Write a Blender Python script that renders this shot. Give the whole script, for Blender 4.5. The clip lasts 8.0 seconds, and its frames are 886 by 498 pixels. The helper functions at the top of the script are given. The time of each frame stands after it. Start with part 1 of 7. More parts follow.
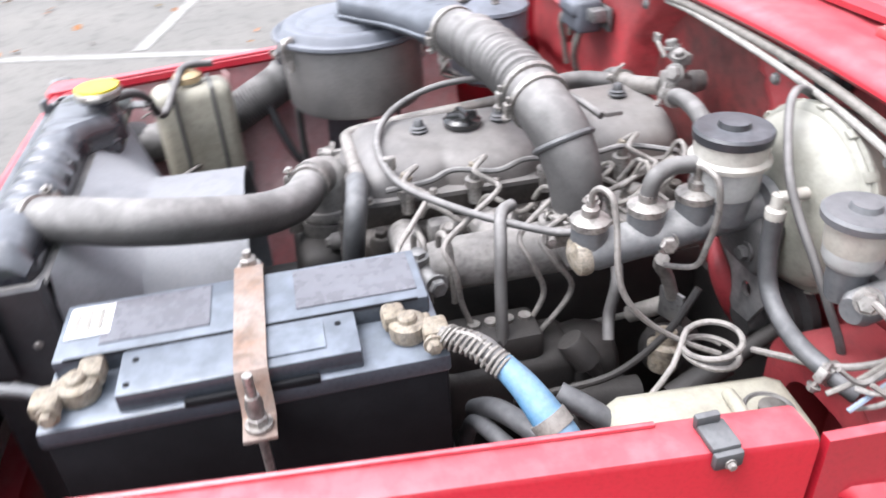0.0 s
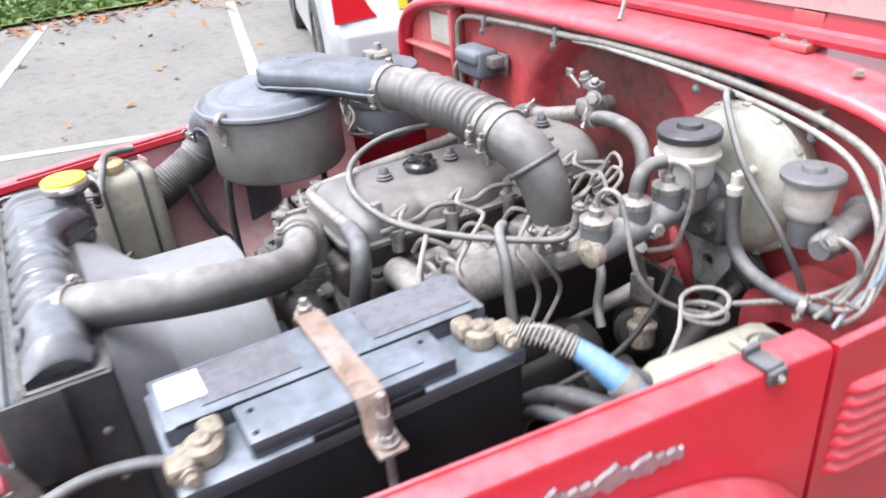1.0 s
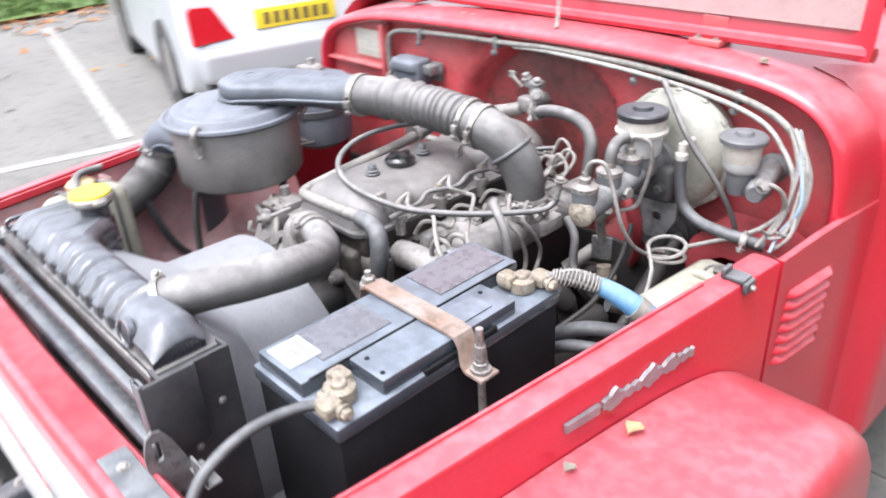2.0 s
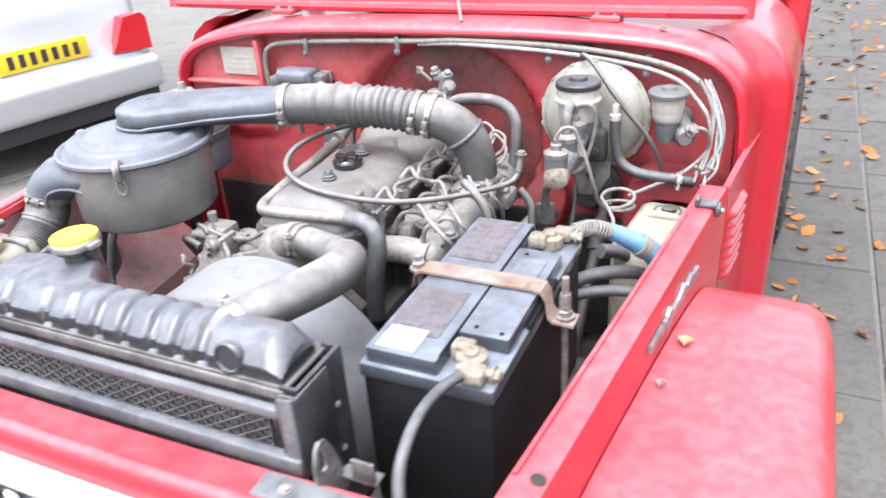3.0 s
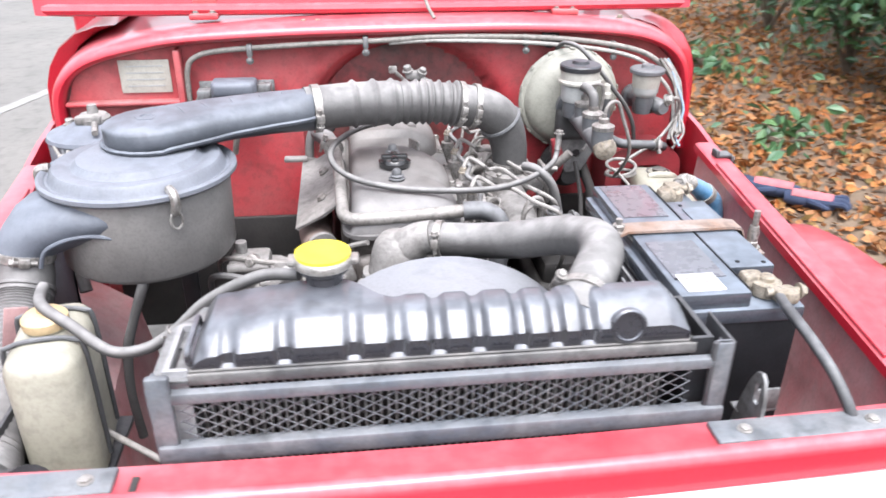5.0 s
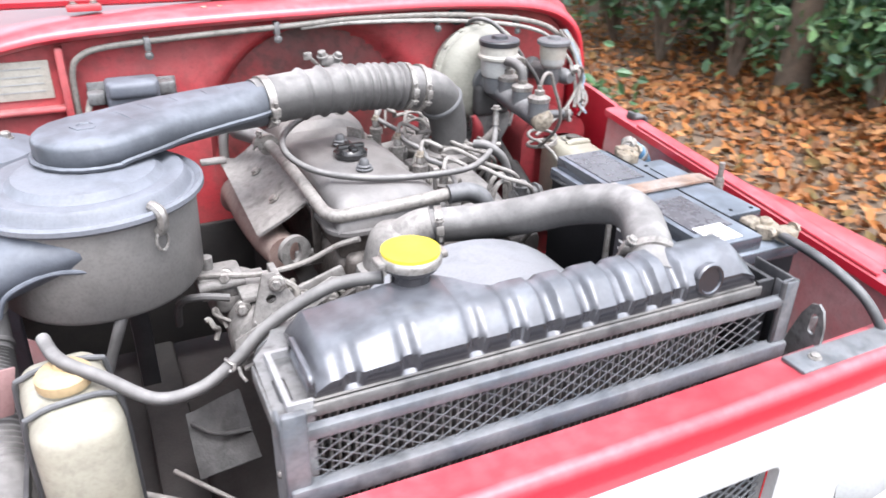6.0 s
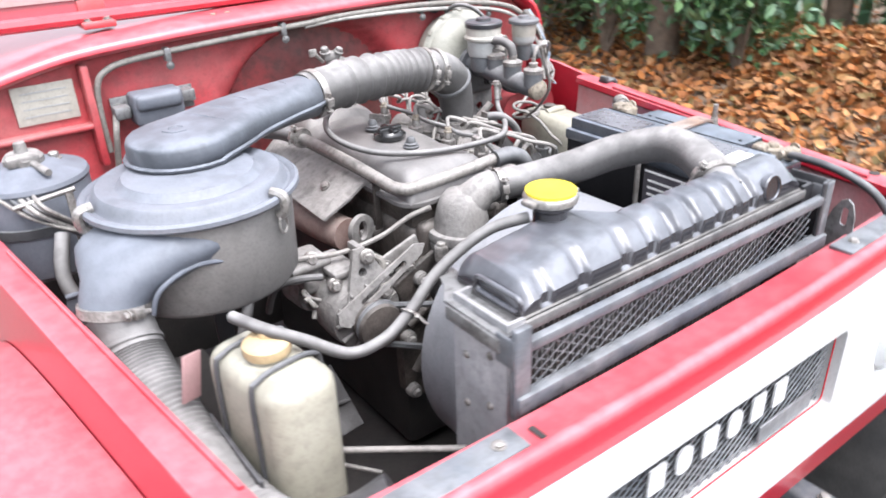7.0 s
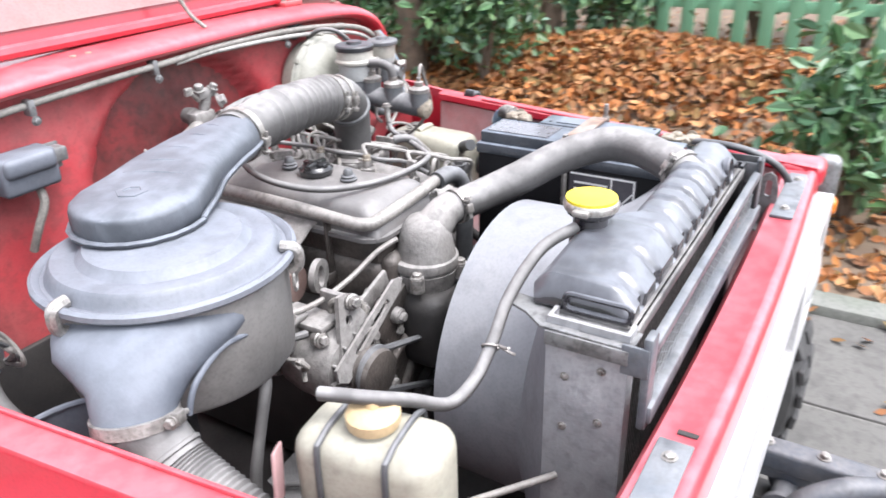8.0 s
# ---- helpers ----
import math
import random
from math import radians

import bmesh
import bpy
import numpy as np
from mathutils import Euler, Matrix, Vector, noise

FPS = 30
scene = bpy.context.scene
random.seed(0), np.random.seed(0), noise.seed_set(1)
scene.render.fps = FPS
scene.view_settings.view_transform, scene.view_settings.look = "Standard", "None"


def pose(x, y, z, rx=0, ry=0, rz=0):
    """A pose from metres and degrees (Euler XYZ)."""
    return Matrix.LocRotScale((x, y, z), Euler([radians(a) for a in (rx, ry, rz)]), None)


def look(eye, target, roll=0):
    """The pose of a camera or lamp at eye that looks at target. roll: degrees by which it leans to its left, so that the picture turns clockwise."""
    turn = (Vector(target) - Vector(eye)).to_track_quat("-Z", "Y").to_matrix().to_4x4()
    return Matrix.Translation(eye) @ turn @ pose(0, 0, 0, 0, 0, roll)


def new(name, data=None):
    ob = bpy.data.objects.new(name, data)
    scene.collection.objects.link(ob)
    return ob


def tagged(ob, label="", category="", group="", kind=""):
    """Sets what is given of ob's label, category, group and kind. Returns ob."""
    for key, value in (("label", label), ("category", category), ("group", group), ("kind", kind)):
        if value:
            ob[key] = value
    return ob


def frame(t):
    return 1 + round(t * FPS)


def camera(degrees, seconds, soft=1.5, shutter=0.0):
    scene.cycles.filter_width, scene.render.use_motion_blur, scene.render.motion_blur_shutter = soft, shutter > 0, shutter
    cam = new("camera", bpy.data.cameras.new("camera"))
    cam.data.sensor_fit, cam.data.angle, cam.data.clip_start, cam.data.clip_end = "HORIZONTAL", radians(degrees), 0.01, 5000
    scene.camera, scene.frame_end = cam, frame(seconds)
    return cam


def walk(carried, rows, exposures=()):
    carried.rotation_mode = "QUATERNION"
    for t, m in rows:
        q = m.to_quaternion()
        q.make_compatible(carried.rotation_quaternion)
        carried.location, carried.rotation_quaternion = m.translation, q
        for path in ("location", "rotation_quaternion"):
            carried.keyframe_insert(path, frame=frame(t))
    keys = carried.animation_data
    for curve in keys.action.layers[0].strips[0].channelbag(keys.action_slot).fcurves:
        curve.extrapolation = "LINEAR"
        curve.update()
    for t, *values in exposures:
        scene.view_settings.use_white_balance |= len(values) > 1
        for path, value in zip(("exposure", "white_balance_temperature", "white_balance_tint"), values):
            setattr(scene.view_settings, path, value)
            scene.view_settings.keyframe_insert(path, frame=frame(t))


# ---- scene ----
cam = camera(61.0, 8.0, 1.65, 0.6)
PATH = [
    (0, (1.063, 0.396, 1.477), (-0.589, 0.712, 0.394), -3.7),
    (0.5, (1.026, 0.285, 1.486), (-0.555, 0.915, 0.435), -6.3),
    (1, (1.075, 0.11, 1.505), (-0.477, 0.916, 0.534), -5.2),
    (1.5, (1.139, -0.068, 1.538), (-0.312, 0.856, 0.518), -5.5),
    (2, (1.062, -0.223, 1.554), (-0.242, 0.95, 0.593), -3.7),
    (2.2, (0.985, -0.277, 1.542), (-0.191, 1.016, 0.57), -5.2),
    (3.3, (0.667, -0.615, 1.542), (-0.019, 1.003, 0.588), -3.8),
    (3.5, (0.588, -0.65, 1.541), (-0.044, 0.964, 0.543), -4.4),
    (4, (0.321, -0.654, 1.506), (0.035, 1.09, 0.57), -3.7),
    (4.5, (0.098, -0.665, 1.494), (0.144, 1.102, 0.559), -1.9),
    (4.7, (0.023, -0.686, 1.49), (0.131, 1.093, 0.583), -0.7),
    (5.8, (-0.342, -0.583, 1.466), (0.314, 1.086, 0.581), 0.7),
    (6, (-0.402, -0.553, 1.463), (0.365, 1.049, 0.544), 1.2),
    (6.5, (-0.562, -0.54, 1.444), (0.377, 0.988, 0.559), 1.1),
    (7, (-0.742, -0.506, 1.456), (0.311, 0.928, 0.542), -2.0),
    (7.5, (-0.848, -0.338, 1.451), (0.468, 0.875, 0.557), -3.9),
    (8, (-0.956, -0.186, 1.449), (0.576, 0.751, 0.57), -1.8),
]
walk(cam, [(t, look(eye, target, roll)) for t, eye, target, roll in PATH], [(0.0, 1.74, 6180, 13), (2.0, 1.80, 6180, 13), (3.5, 1.90, 6180, 13), (4.2, 1.84, 6180, 13), (6.0, 1.80, 6180, 13), (8.0, 1.90, 6180, 13)])

# ---- world, sun, exposure ----
world = bpy.data.worlds.new("sky")
scene.world = world
world.use_nodes = True
wn = world.node_tree.nodes
sky = wn.new("ShaderNodeTexSky")
sky.sky_type, sky.sun_disc = "NISHITA", False
sky.sun_elevation, sky.sun_rotation = radians(65), radians(169)
sky.dust_density, sky.air_density, sky.ozone_density = 4.0, 1.2, 0.6
wn["Background"].inputs["Strength"].default_value = 0.15
pale = wn.new("ShaderNodeHueSaturation")
pale.inputs["Saturation"].default_value = 0.22
world.node_tree.links.new(sky.outputs["Color"], pale.inputs["Color"])
world.node_tree.links.new(pale.outputs["Color"], wn["Background"].inputs["Color"])
sun = new("sun", bpy.data.lights.new("sun", "SUN"))
sun.data.energy, sun.data.angle, sun.data.color = 0.85, radians(40), (1.0, 0.97, 0.93)
sun.matrix_world = look((-0.5, -2.7, 5.8), (0, 0, 0))

# ---- materials ----
MATS = {}


def material(name, color, rough=0.6, metal=0.0, second=None, scale=30.0, mix=0.5, bump=0.15, dust_sheen=0.0,
             dust_sheen_color=(0.36, 0.33, 0.30), grain=220.0, coat=0.0, random=0.0, transmission=0.0, spec=0.5, speck=0.0, lie=-0.25):
    """A surface with blotches of a second colour, fine grain and a dusting that settles on upward faces; on glossy
    paint this layer also holds painted sky sheen.
    """
    if name in MATS:
        return MATS[name]
    m = bpy.data.materials.new(name)
    m.use_nodes = True
    nt = m.node_tree
    b = nt.nodes["Principled BSDF"]
    b.inputs["Roughness"].default_value, b.inputs["Metallic"].default_value = rough, metal
    b.inputs["Coat Weight"].default_value = coat
    b.inputs["Coat Roughness"].default_value = 0.12
    b.inputs["Transmission Weight"].default_value = transmission
    b.inputs["Specular IOR Level"].default_value = spec
    coord = nt.nodes.new("ShaderNodeTexCoord")

    def noisy(s, detail=6.0):
        n = nt.nodes.new("ShaderNodeTexNoise")
        n.inputs["Scale"].default_value, n.inputs["Detail"].default_value = s, detail
        nt.links.new(coord.outputs["Object"], n.inputs["Vector"])
        return n.outputs["Fac"]

    def ramp(fac, lo, hi):
        r = nt.nodes.new("ShaderNodeMapRange")
        r.inputs["From Min"].default_value, r.inputs["From Max"].default_value = lo, hi
        nt.links.new(fac, r.inputs["Value"])
        return r.outputs["Result"]

    def blend(fac, a, c):
        x = nt.nodes.new("ShaderNodeMix")
        x.data_type = "RGBA"
        if isinstance(fac, float):
            x.inputs["Factor"].default_value = fac
        else:
            nt.links.new(fac, x.inputs["Factor"])
        for slot, v in ((6, a), (7, c)):
            if isinstance(v, tuple):
                x.inputs[slot].default_value = (*v, 1)
            else:
                nt.links.new(v, x.inputs[slot])
        return x.outputs[2]

    def times(a, k):
        x = nt.nodes.new("ShaderNodeMath")
        x.operation = "MULTIPLY"
        nt.links.new(a, x.inputs[0])
        if isinstance(k, (int, float)):
            x.inputs[1].default_value = k
        else:
            nt.links.new(k, x.inputs[1])
        return x.outputs[0]

    second = second or tuple(c * 0.72 for c in color)
    col = blend(times(ramp(noisy(scale), 0.35, 0.7), mix), color, second)
    fine = noisy(grain, 3.0)
    col = blend(times(ramp(fine, 0.45, 0.75), 0.3), col, tuple(c * 0.5 for c in color))
    if speck > 0:
        col = blend(times(ramp(noisy(scale * 5 + 25, 4.0), 0.5, 0.66), speck), col, tuple(c * 0.45 for c in second))
    if random > 0:
        info = nt.nodes.new("ShaderNodeObjectInfo")
        col = blend(times(info.outputs["Random"], random), col, tuple(c * 0.5 for c in second))
    if dust_sheen > 0:
        geo = nt.nodes.new("ShaderNodeNewGeometry")
        sep = nt.nodes.new("ShaderNodeSeparateXYZ")
        nt.links.new(geo.outputs["Normal"], sep.inputs[0])
        up = ramp(sep.outputs["Z"], lie, 0.8)
        patch = ramp(noisy(scale * 0.6 + 4), 0.0, 0.60)
        fac = times(times(up, patch), dust_sheen)
        worn = nt.nodes.new("ShaderNodeMapRange")
        worn.inputs["From Min"].default_value, worn.inputs["From Max"].default_value = 0.40, 0.62
        worn.inputs["To Min"].default_value = 0.62
        nt.links.new(noisy(scale * 4 + 20, 5.0), worn.inputs["Value"])
        fac = times(fac, worn.outputs["Result"])
        col = blend(fac, col, dust_sheen_color)
        rr = nt.nodes.new("ShaderNodeMapRange")
        rr.inputs["To Min"].default_value, rr.inputs["To Max"].default_value = rough, 0.85
        nt.links.new(fac, rr.inputs["Value"])
        nt.links.new(rr.outputs["Result"], b.inputs["Roughness"])
    else:
        rr = nt.nodes.new("ShaderNodeMapRange")
        rr.inputs["To Min"].default_value, rr.inputs["To Max"].default_value = max(0.02, rough - 0.08), min(1, rough + 0.1)
        nt.links.new(noisy(scale * 1.7), rr.inputs["Value"])
        nt.links.new(rr.outputs["Result"], b.inputs["Roughness"])
    if speck > 0.1:
        stain = nt.nodes.new("ShaderNodeTexNoise")
        stain.inputs["Scale"].default_value, stain.inputs["Detail"].default_value, stain.inputs["Distortion"].default_value = scale * 1.6 + 8, 9.0, 0.35
        nt.links.new(coord.outputs["Object"], stain.inputs["Vector"])
        col = blend(times(ramp(stain.outputs["Fac"], 0.51, 0.70), min(0.6, speck * 1.1)), col, tuple(c * 0.22 + 0.008 for c in color))
    nt.links.new(col, b.inputs["Base Color"])
    if bump > 0:
        bp = nt.nodes.new("ShaderNodeBump")
        bp.inputs["Strength"].default_value, bp.inputs["Distance"].default_value = bump, 0.002
        lumps = nt.nodes.new("ShaderNodeMath")
        lumps.operation = "MULTIPLY_ADD"
        lumps.inputs[1].default_value = 1.6 if speck > 0.25 else 0.3
        nt.links.new(noisy(grain * 0.22, 4.0), lumps.inputs[0])
        nt.links.new(fine, lumps.inputs[2])
        nt.links.new(lumps.outputs[0], bp.inputs["Height"])
        nt.links.new(bp.outputs["Normal"], b.inputs["Normal"])
    MATS[name] = m
    return m


# pink on upward faces paints in the sky's reflection besides real dusting
RED = material("red paint", (0.44, 0.015, 0.032), 0.32, second=(0.37, 0.021, 0.034), scale=6, mix=0.5, bump=0.03, coat=0.6, dust_sheen=0.33, dust_sheen_color=(0.58, 0.34, 0.37), lie=0.25)
RED_IN = material("dusty red paint", (0.47, 0.036, 0.048), 0.40, second=(0.33, 0.085, 0.085), scale=6, mix=0.8, bump=0.06, coat=0.3, dust_sheen=0.55, dust_sheen_color=(0.44, 0.27, 0.26), speck=0.34)
RED_DARK = material("dark mottled red pressing", (0.27, 0.036, 0.038), 0.5, second=(0.10, 0.055, 0.05), scale=9, mix=0.95, bump=0.12, dust_sheen=0.35, dust_sheen_color=(0.30, 0.22, 0.21), speck=0.45)
# the body red again, darkened for the shade round the pedal bracket
RED_SHADED = material("shaded copy of red paint", (0.33, 0.026, 0.036), 0.42, second=(0.25, 0.045, 0.050), scale=7, mix=0.8, bump=0.06, dust_sheen=0.2, dust_sheen_color=(0.38, 0.18, 0.18), speck=0.3)
RED_WING = material("grimy red inner wing", (0.42, 0.125, 0.135), 0.5, second=(0.47, 0.33, 0.33), scale=8, mix=0.85, bump=0.15, dust_sheen=0.6, dust_sheen_color=(0.46, 0.37, 0.37), speck=0.24)
PINK_UNDER = material("dusty bonnet underside", (0.345, 0.205, 0.205), 0.6, second=(0.30, 0.215, 0.20), scale=5, mix=0.8, bump=0.1, speck=0.12)
WHITE = material("white paint", (0.52, 0.52, 0.525), 0.4, second=(0.46, 0.46, 0.455), scale=7, mix=0.6, bump=0.02, coat=0.2, speck=0.05)
BLACK = material("black enamel", (0.016, 0.017, 0.02), 0.32, second=(0.04, 0.04, 0.042), scale=20, mix=0.6, dust_sheen=0.28, dust_sheen_color=(0.30, 0.30, 0.31))
# pale blue upper faces: dusty, with sky reflection painted into the same layer
TANK = material("black radiator tank", (0.022, 0.023, 0.029), 0.26, second=(0.042, 0.032, 0.034), scale=6, mix=0.5, dust_sheen=0.54, dust_sheen_color=(0.295, 0.320, 0.362), speck=0.16, coat=0.6, bump=0.08, lie=0.30)
SHROUD = material("dusty shroud plastic", (0.21, 0.218, 0.238), 0.6, second=(0.27, 0.27, 0.28), scale=4, mix=0.85, dust_sheen=0.6, dust_sheen_color=(0.255, 0.265, 0.288), speck=0.22)
CAN = material("dusty black sheet steel", (0.11, 0.108, 0.106), 0.42, second=(0.28, 0.265, 0.25), scale=3.0, mix=0.95, dust_sheen=0.75, dust_sheen_color=(0.32, 0.322, 0.332), speck=0.3)
DUCT = material("black duct plastic", (0.033, 0.038, 0.047), 0.4, second=(0.065, 0.071, 0.083), scale=5, mix=0.7, dust_sheen=0.62, dust_sheen_color=(0.265, 0.290, 0.335), speck=0.15)
SNOUT = material("dusty blue-grey snout plastic", (0.075, 0.085, 0.105), 0.5, second=(0.14, 0.15, 0.17), scale=5, mix=0.8, dust_sheen=0.6, dust_sheen_color=(0.215, 0.235, 0.275), speck=0.15)
HOSE = material("dusty rubber hose", (0.065, 0.063, 0.062), 0.6, second=(0.085, 0.083, 0.083), scale=5, mix=0.6, dust_sheen=0.95, dust_sheen_color=(0.310, 0.302, 0.297), speck=0.24, bump=0.3, lie=0.05)
DARK_HOSE = material("dark rubber hose", (0.028, 0.030, 0.033), 0.38, second=(0.075, 0.075, 0.077), scale=12, mix=0.6, dust_sheen=0.55, dust_sheen_color=(0.28, 0.285, 0.295), bump=0.1)
ALLOY = material("dusty cast alloy", (0.225, 0.218, 0.210), 0.62, 0.1, second=(0.125, 0.115, 0.105), scale=18, mix=0.75, dust_sheen=0.85, dust_sheen_color=(0.350, 0.334, 0.322), bump=0.5, speck=0.42, lie=0.0)
COVER = material("grey painted rocker cover", (0.125, 0.122, 0.122), 0.42, 0.1, second=(0.19, 0.168, 0.150), scale=5, mix=0.8, dust_sheen=0.5, dust_sheen_color=(0.295, 0.285, 0.28), speck=0.22, lie=0.0)
IRON = material("grimy cast iron", (0.045, 0.041, 0.038), 0.5, 0.3, second=(0.12, 0.10, 0.088), scale=20, mix=0.9, dust_sheen=0.6, dust_sheen_color=(0.24, 0.225, 0.212), bump=0.6, speck=0.6, lie=0.0)
# oily black, darkened further so the bay's depth shade sits in the colour
GRIME_SHADE = material("oily black grime with depth shade", (0.016, 0.015, 0.015), 0.6, second=(0.032, 0.029, 0.027), scale=20, mix=0.8, dust_sheen=0.25, dust_sheen_color=(0.095, 0.088, 0.083), bump=0.3, lie=0.0)
RUSTY = material("rusty manifold", (0.17, 0.10, 0.085), 0.8, 0.1, second=(0.26, 0.19, 0.17), scale=20, mix=0.8, dust_sheen=0.5, bump=0.3)
STEEL = material("dull steel", (0.40, 0.388, 0.37), 0.36, 0.6, second=(0.20, 0.18, 0.165), scale=40, mix=0.8, dust_sheen=0.5, dust_sheen_color=(0.48, 0.455, 0.43), speck=0.5, lie=0.0)
ZINC = material("galvanised bracket", (0.24, 0.245, 0.25), 0.4, 0.5, second=(0.13, 0.125, 0.12), scale=20, mix=0.9, dust_sheen=0.5, dust_sheen_color=(0.36, 0.36, 0.36), speck=0.6)
PIPE = material("dusty steel pipe", (0.25, 0.238, 0.224), 0.48, 0.2, second=(0.15, 0.135, 0.122), scale=30, mix=0.7, dust_sheen=0.7, dust_sheen_color=(0.385, 0.365, 0.345), speck=0.4, lie=0.0)
BATT = material("black battery case", (0.007, 0.007, 0.008), 0.55, second=(0.015, 0.015, 0.017), scale=10, mix=0.6, dust_sheen=0.05, dust_sheen_color=(0.15, 0.16, 0.18), bump=0.1, spec=0.12)
# bluish layer on the lid's top mixes dusty film with painted sky sheen
BATTLID = material("dusty battery lid with painted sky sheen", (0.034, 0.040, 0.050), 0.22, second=(0.080, 0.090, 0.106), scale=5, mix=0.7, dust_sheen=0.60, dust_sheen_color=(0.29, 0.335, 0.40), bump=0.05, speck=0.16, coat=0.45, lie=0.4)
STICKER = material("white sticker", (0.78, 0.78, 0.78), 0.5, second=(0.66, 0.66, 0.68), scale=40, mix=0.4, bump=0.02)
DARKLABEL = material("dark faded label", (0.06, 0.055, 0.065), 0.16, second=(0.11, 0.105, 0.12), scale=12, mix=0.6, bump=0.02, coat=0.8, dust_sheen=0.25, dust_sheen_color=(0.32, 0.34, 0.38))
RUST = material("rusty strap steel", (0.235, 0.135, 0.09), 0.7, 0.15, second=(0.30, 0.265, 0.25), scale=18, mix=1.0, dust_sheen=0.4, bump=0.4, speck=0.4)
BRASS = material("corroded lead terminal", (0.255, 0.215, 0.16), 0.6, 0.2, second=(0.37, 0.335, 0.285), scale=70, mix=0.95, bump=0.7, speck=0.6)
CREAM = material("yellowed plastic tank", (0.38, 0.368, 0.30), 0.38, second=(0.28, 0.262, 0.20), scale=7, mix=0.85, dust_sheen=0.4, dust_sheen_color=(0.35, 0.335, 0.305), bump=0.05, spec=0.4, speck=0.25)
WHITEPL = material("cloudy white plastic", (0.43, 0.42, 0.385), 0.35, second=(0.33, 0.305, 0.255), scale=16, mix=0.75, dust_sheen=0.35, bump=0.05, speck=0.15)
BOOSTER = material("cream plated booster", (0.335, 0.335, 0.285), 0.5, second=(0.215, 0.21, 0.18), scale=6, mix=0.8, dust_sheen=0.5, dust_sheen_color=(0.36, 0.355, 0.325), speck=0.25)
GUARD = material("worn blue-grey frame paint", (0.085, 0.100, 0.120), 0.40, 0.1, second=(0.205, 0.205, 0.208), scale=14, mix=0.85, dust_sheen=0.42, dust_sheen_color=(0.30, 0.31, 0.325), speck=0.45, lie=0.1)
WORN = material("worn grey steel", (0.10, 0.103, 0.108), 0.4, 0.3, second=(0.25, 0.245, 0.24), scale=10, mix=0.95, dust_sheen=0.3, speck=0.6, bump=0.2)
GLOSS = material("shiny black plastic", (0.012, 0.012, 0.013), 0.2, second=(0.03, 0.03, 0.03), scale=30, mix=0.5, bump=0.05, coat=0.4)
YELLOW = material("yellow cap label", (0.74, 0.60, 0.035), 0.35, second=(0.62, 0.50, 0.07), scale=30, mix=0.6, bump=0.02)
TAN = material("tan plastic cap", (0.50, 0.38, 0.22), 0.5, second=(0.42, 0.31, 0.18), scale=30, mix=0.5)
BLUE = material("blue insulating tape", (0.07, 0.215, 0.38), 0.42, second=(0.13, 0.27, 0.41), scale=26, mix=0.8, dust_sheen=0.5, dust_sheen_color=(0.33, 0.40, 0.46), bump=0.3, speck=0.25)
WIRE = material("grey wiring sleeve", (0.24, 0.228, 0.208), 0.5, second=(0.15, 0.138, 0.125), scale=40, mix=0.8, dust_sheen=0.5, dust_sheen_color=(0.36, 0.345, 0.32), speck=0.4, lie=0.0)
BLUEWIRE = material("blue wire sleeve", (0.22, 0.33, 0.45), 0.5, second=(0.32, 0.38, 0.44), scale=40, mix=0.6, dust_sheen=0.3)
WHITEWIRE = material("white wire sleeve", (0.36, 0.35, 0.33), 0.5, second=(0.22, 0.205, 0.19), scale=40, mix=0.7, speck=0.4)
CHROME = material("chrome", (0.75, 0.75, 0.76), 0.15, 1.0, second=(0.5, 0.5, 0.5), scale=40, mix=0.3, bump=0.0)
MASTER = material("blue-grey cast cylinder", (0.085, 0.092, 0.102), 0.42, 0.15, second=(0.15, 0.15, 0.152), scale=20, mix=0.7, dust_sheen=0.85, dust_sheen_color=(0.36, 0.355, 0.35), speck=0.3, lie=-0.1)
SCRIPT = material("dulled chrome script", (0.30, 0.305, 0.32), 0.40, 0.55, second=(0.17, 0.17, 0.18), scale=60, mix=0.6, bump=0.0)
SMOKE = material("cloudy grey plastic cup", (0.38, 0.39, 0.385), 0.32, second=(0.28, 0.28, 0.275), scale=20, mix=0.6, bump=0.03)
SIDEPLATE = material("dusty radiator side plate", (0.42, 0.423, 0.435), 0.55, 0.1, second=(0.18, 0.185, 0.20), scale=8, mix=0.9, dust_sheen=0.3, speck=0.3, bump=0.3)
FRAMEBLUE = material("worn blue-black chassis paint", (0.05, 0.062, 0.085), 0.45, 0.1, second=(0.12, 0.12, 0.125), scale=14, mix=0.8, dust_sheen=0.4, dust_sheen_color=(0.26, 0.25, 0.245), speck=0.35, bump=0.2)
EMBLEM = material("white emblem enamel", (0.62, 0.63, 0.64), 0.35, second=(0.48, 0.48, 0.49), scale=30, mix=0.6, bump=0.02, speck=0.1)
CAPGREY = material("grey moulded cap", (0.075, 0.078, 0.085), 0.5, second=(0.13, 0.132, 0.138), scale=14, mix=0.7, dust_sheen=0.35, dust_sheen_color=(0.28, 0.285, 0.295), bump=0.1)
IDPLATE = material("faded beige plate", (0.46, 0.44, 0.385), 0.45, 0.1, second=(0.38, 0.36, 0.31), scale=16, mix=0.7, bump=0.03, speck=0.15)
LID = material("dusty blue-black lid", (0.080, 0.090, 0.112), 0.48, second=(0.16, 0.167, 0.185), scale=4, mix=0.9, dust_sheen=0.6, dust_sheen_color=(0.250, 0.272, 0.315), speck=0.25)
CAPBLACK = material("black screw cap plastic", (0.022, 0.023, 0.027), 0.35, second=(0.05, 0.052, 0.058), scale=14, mix=0.7, dust_sheen=0.45, dust_sheen_color=(0.22, 0.235, 0.26), speck=0.2, bump=0.1, lie=0.5)
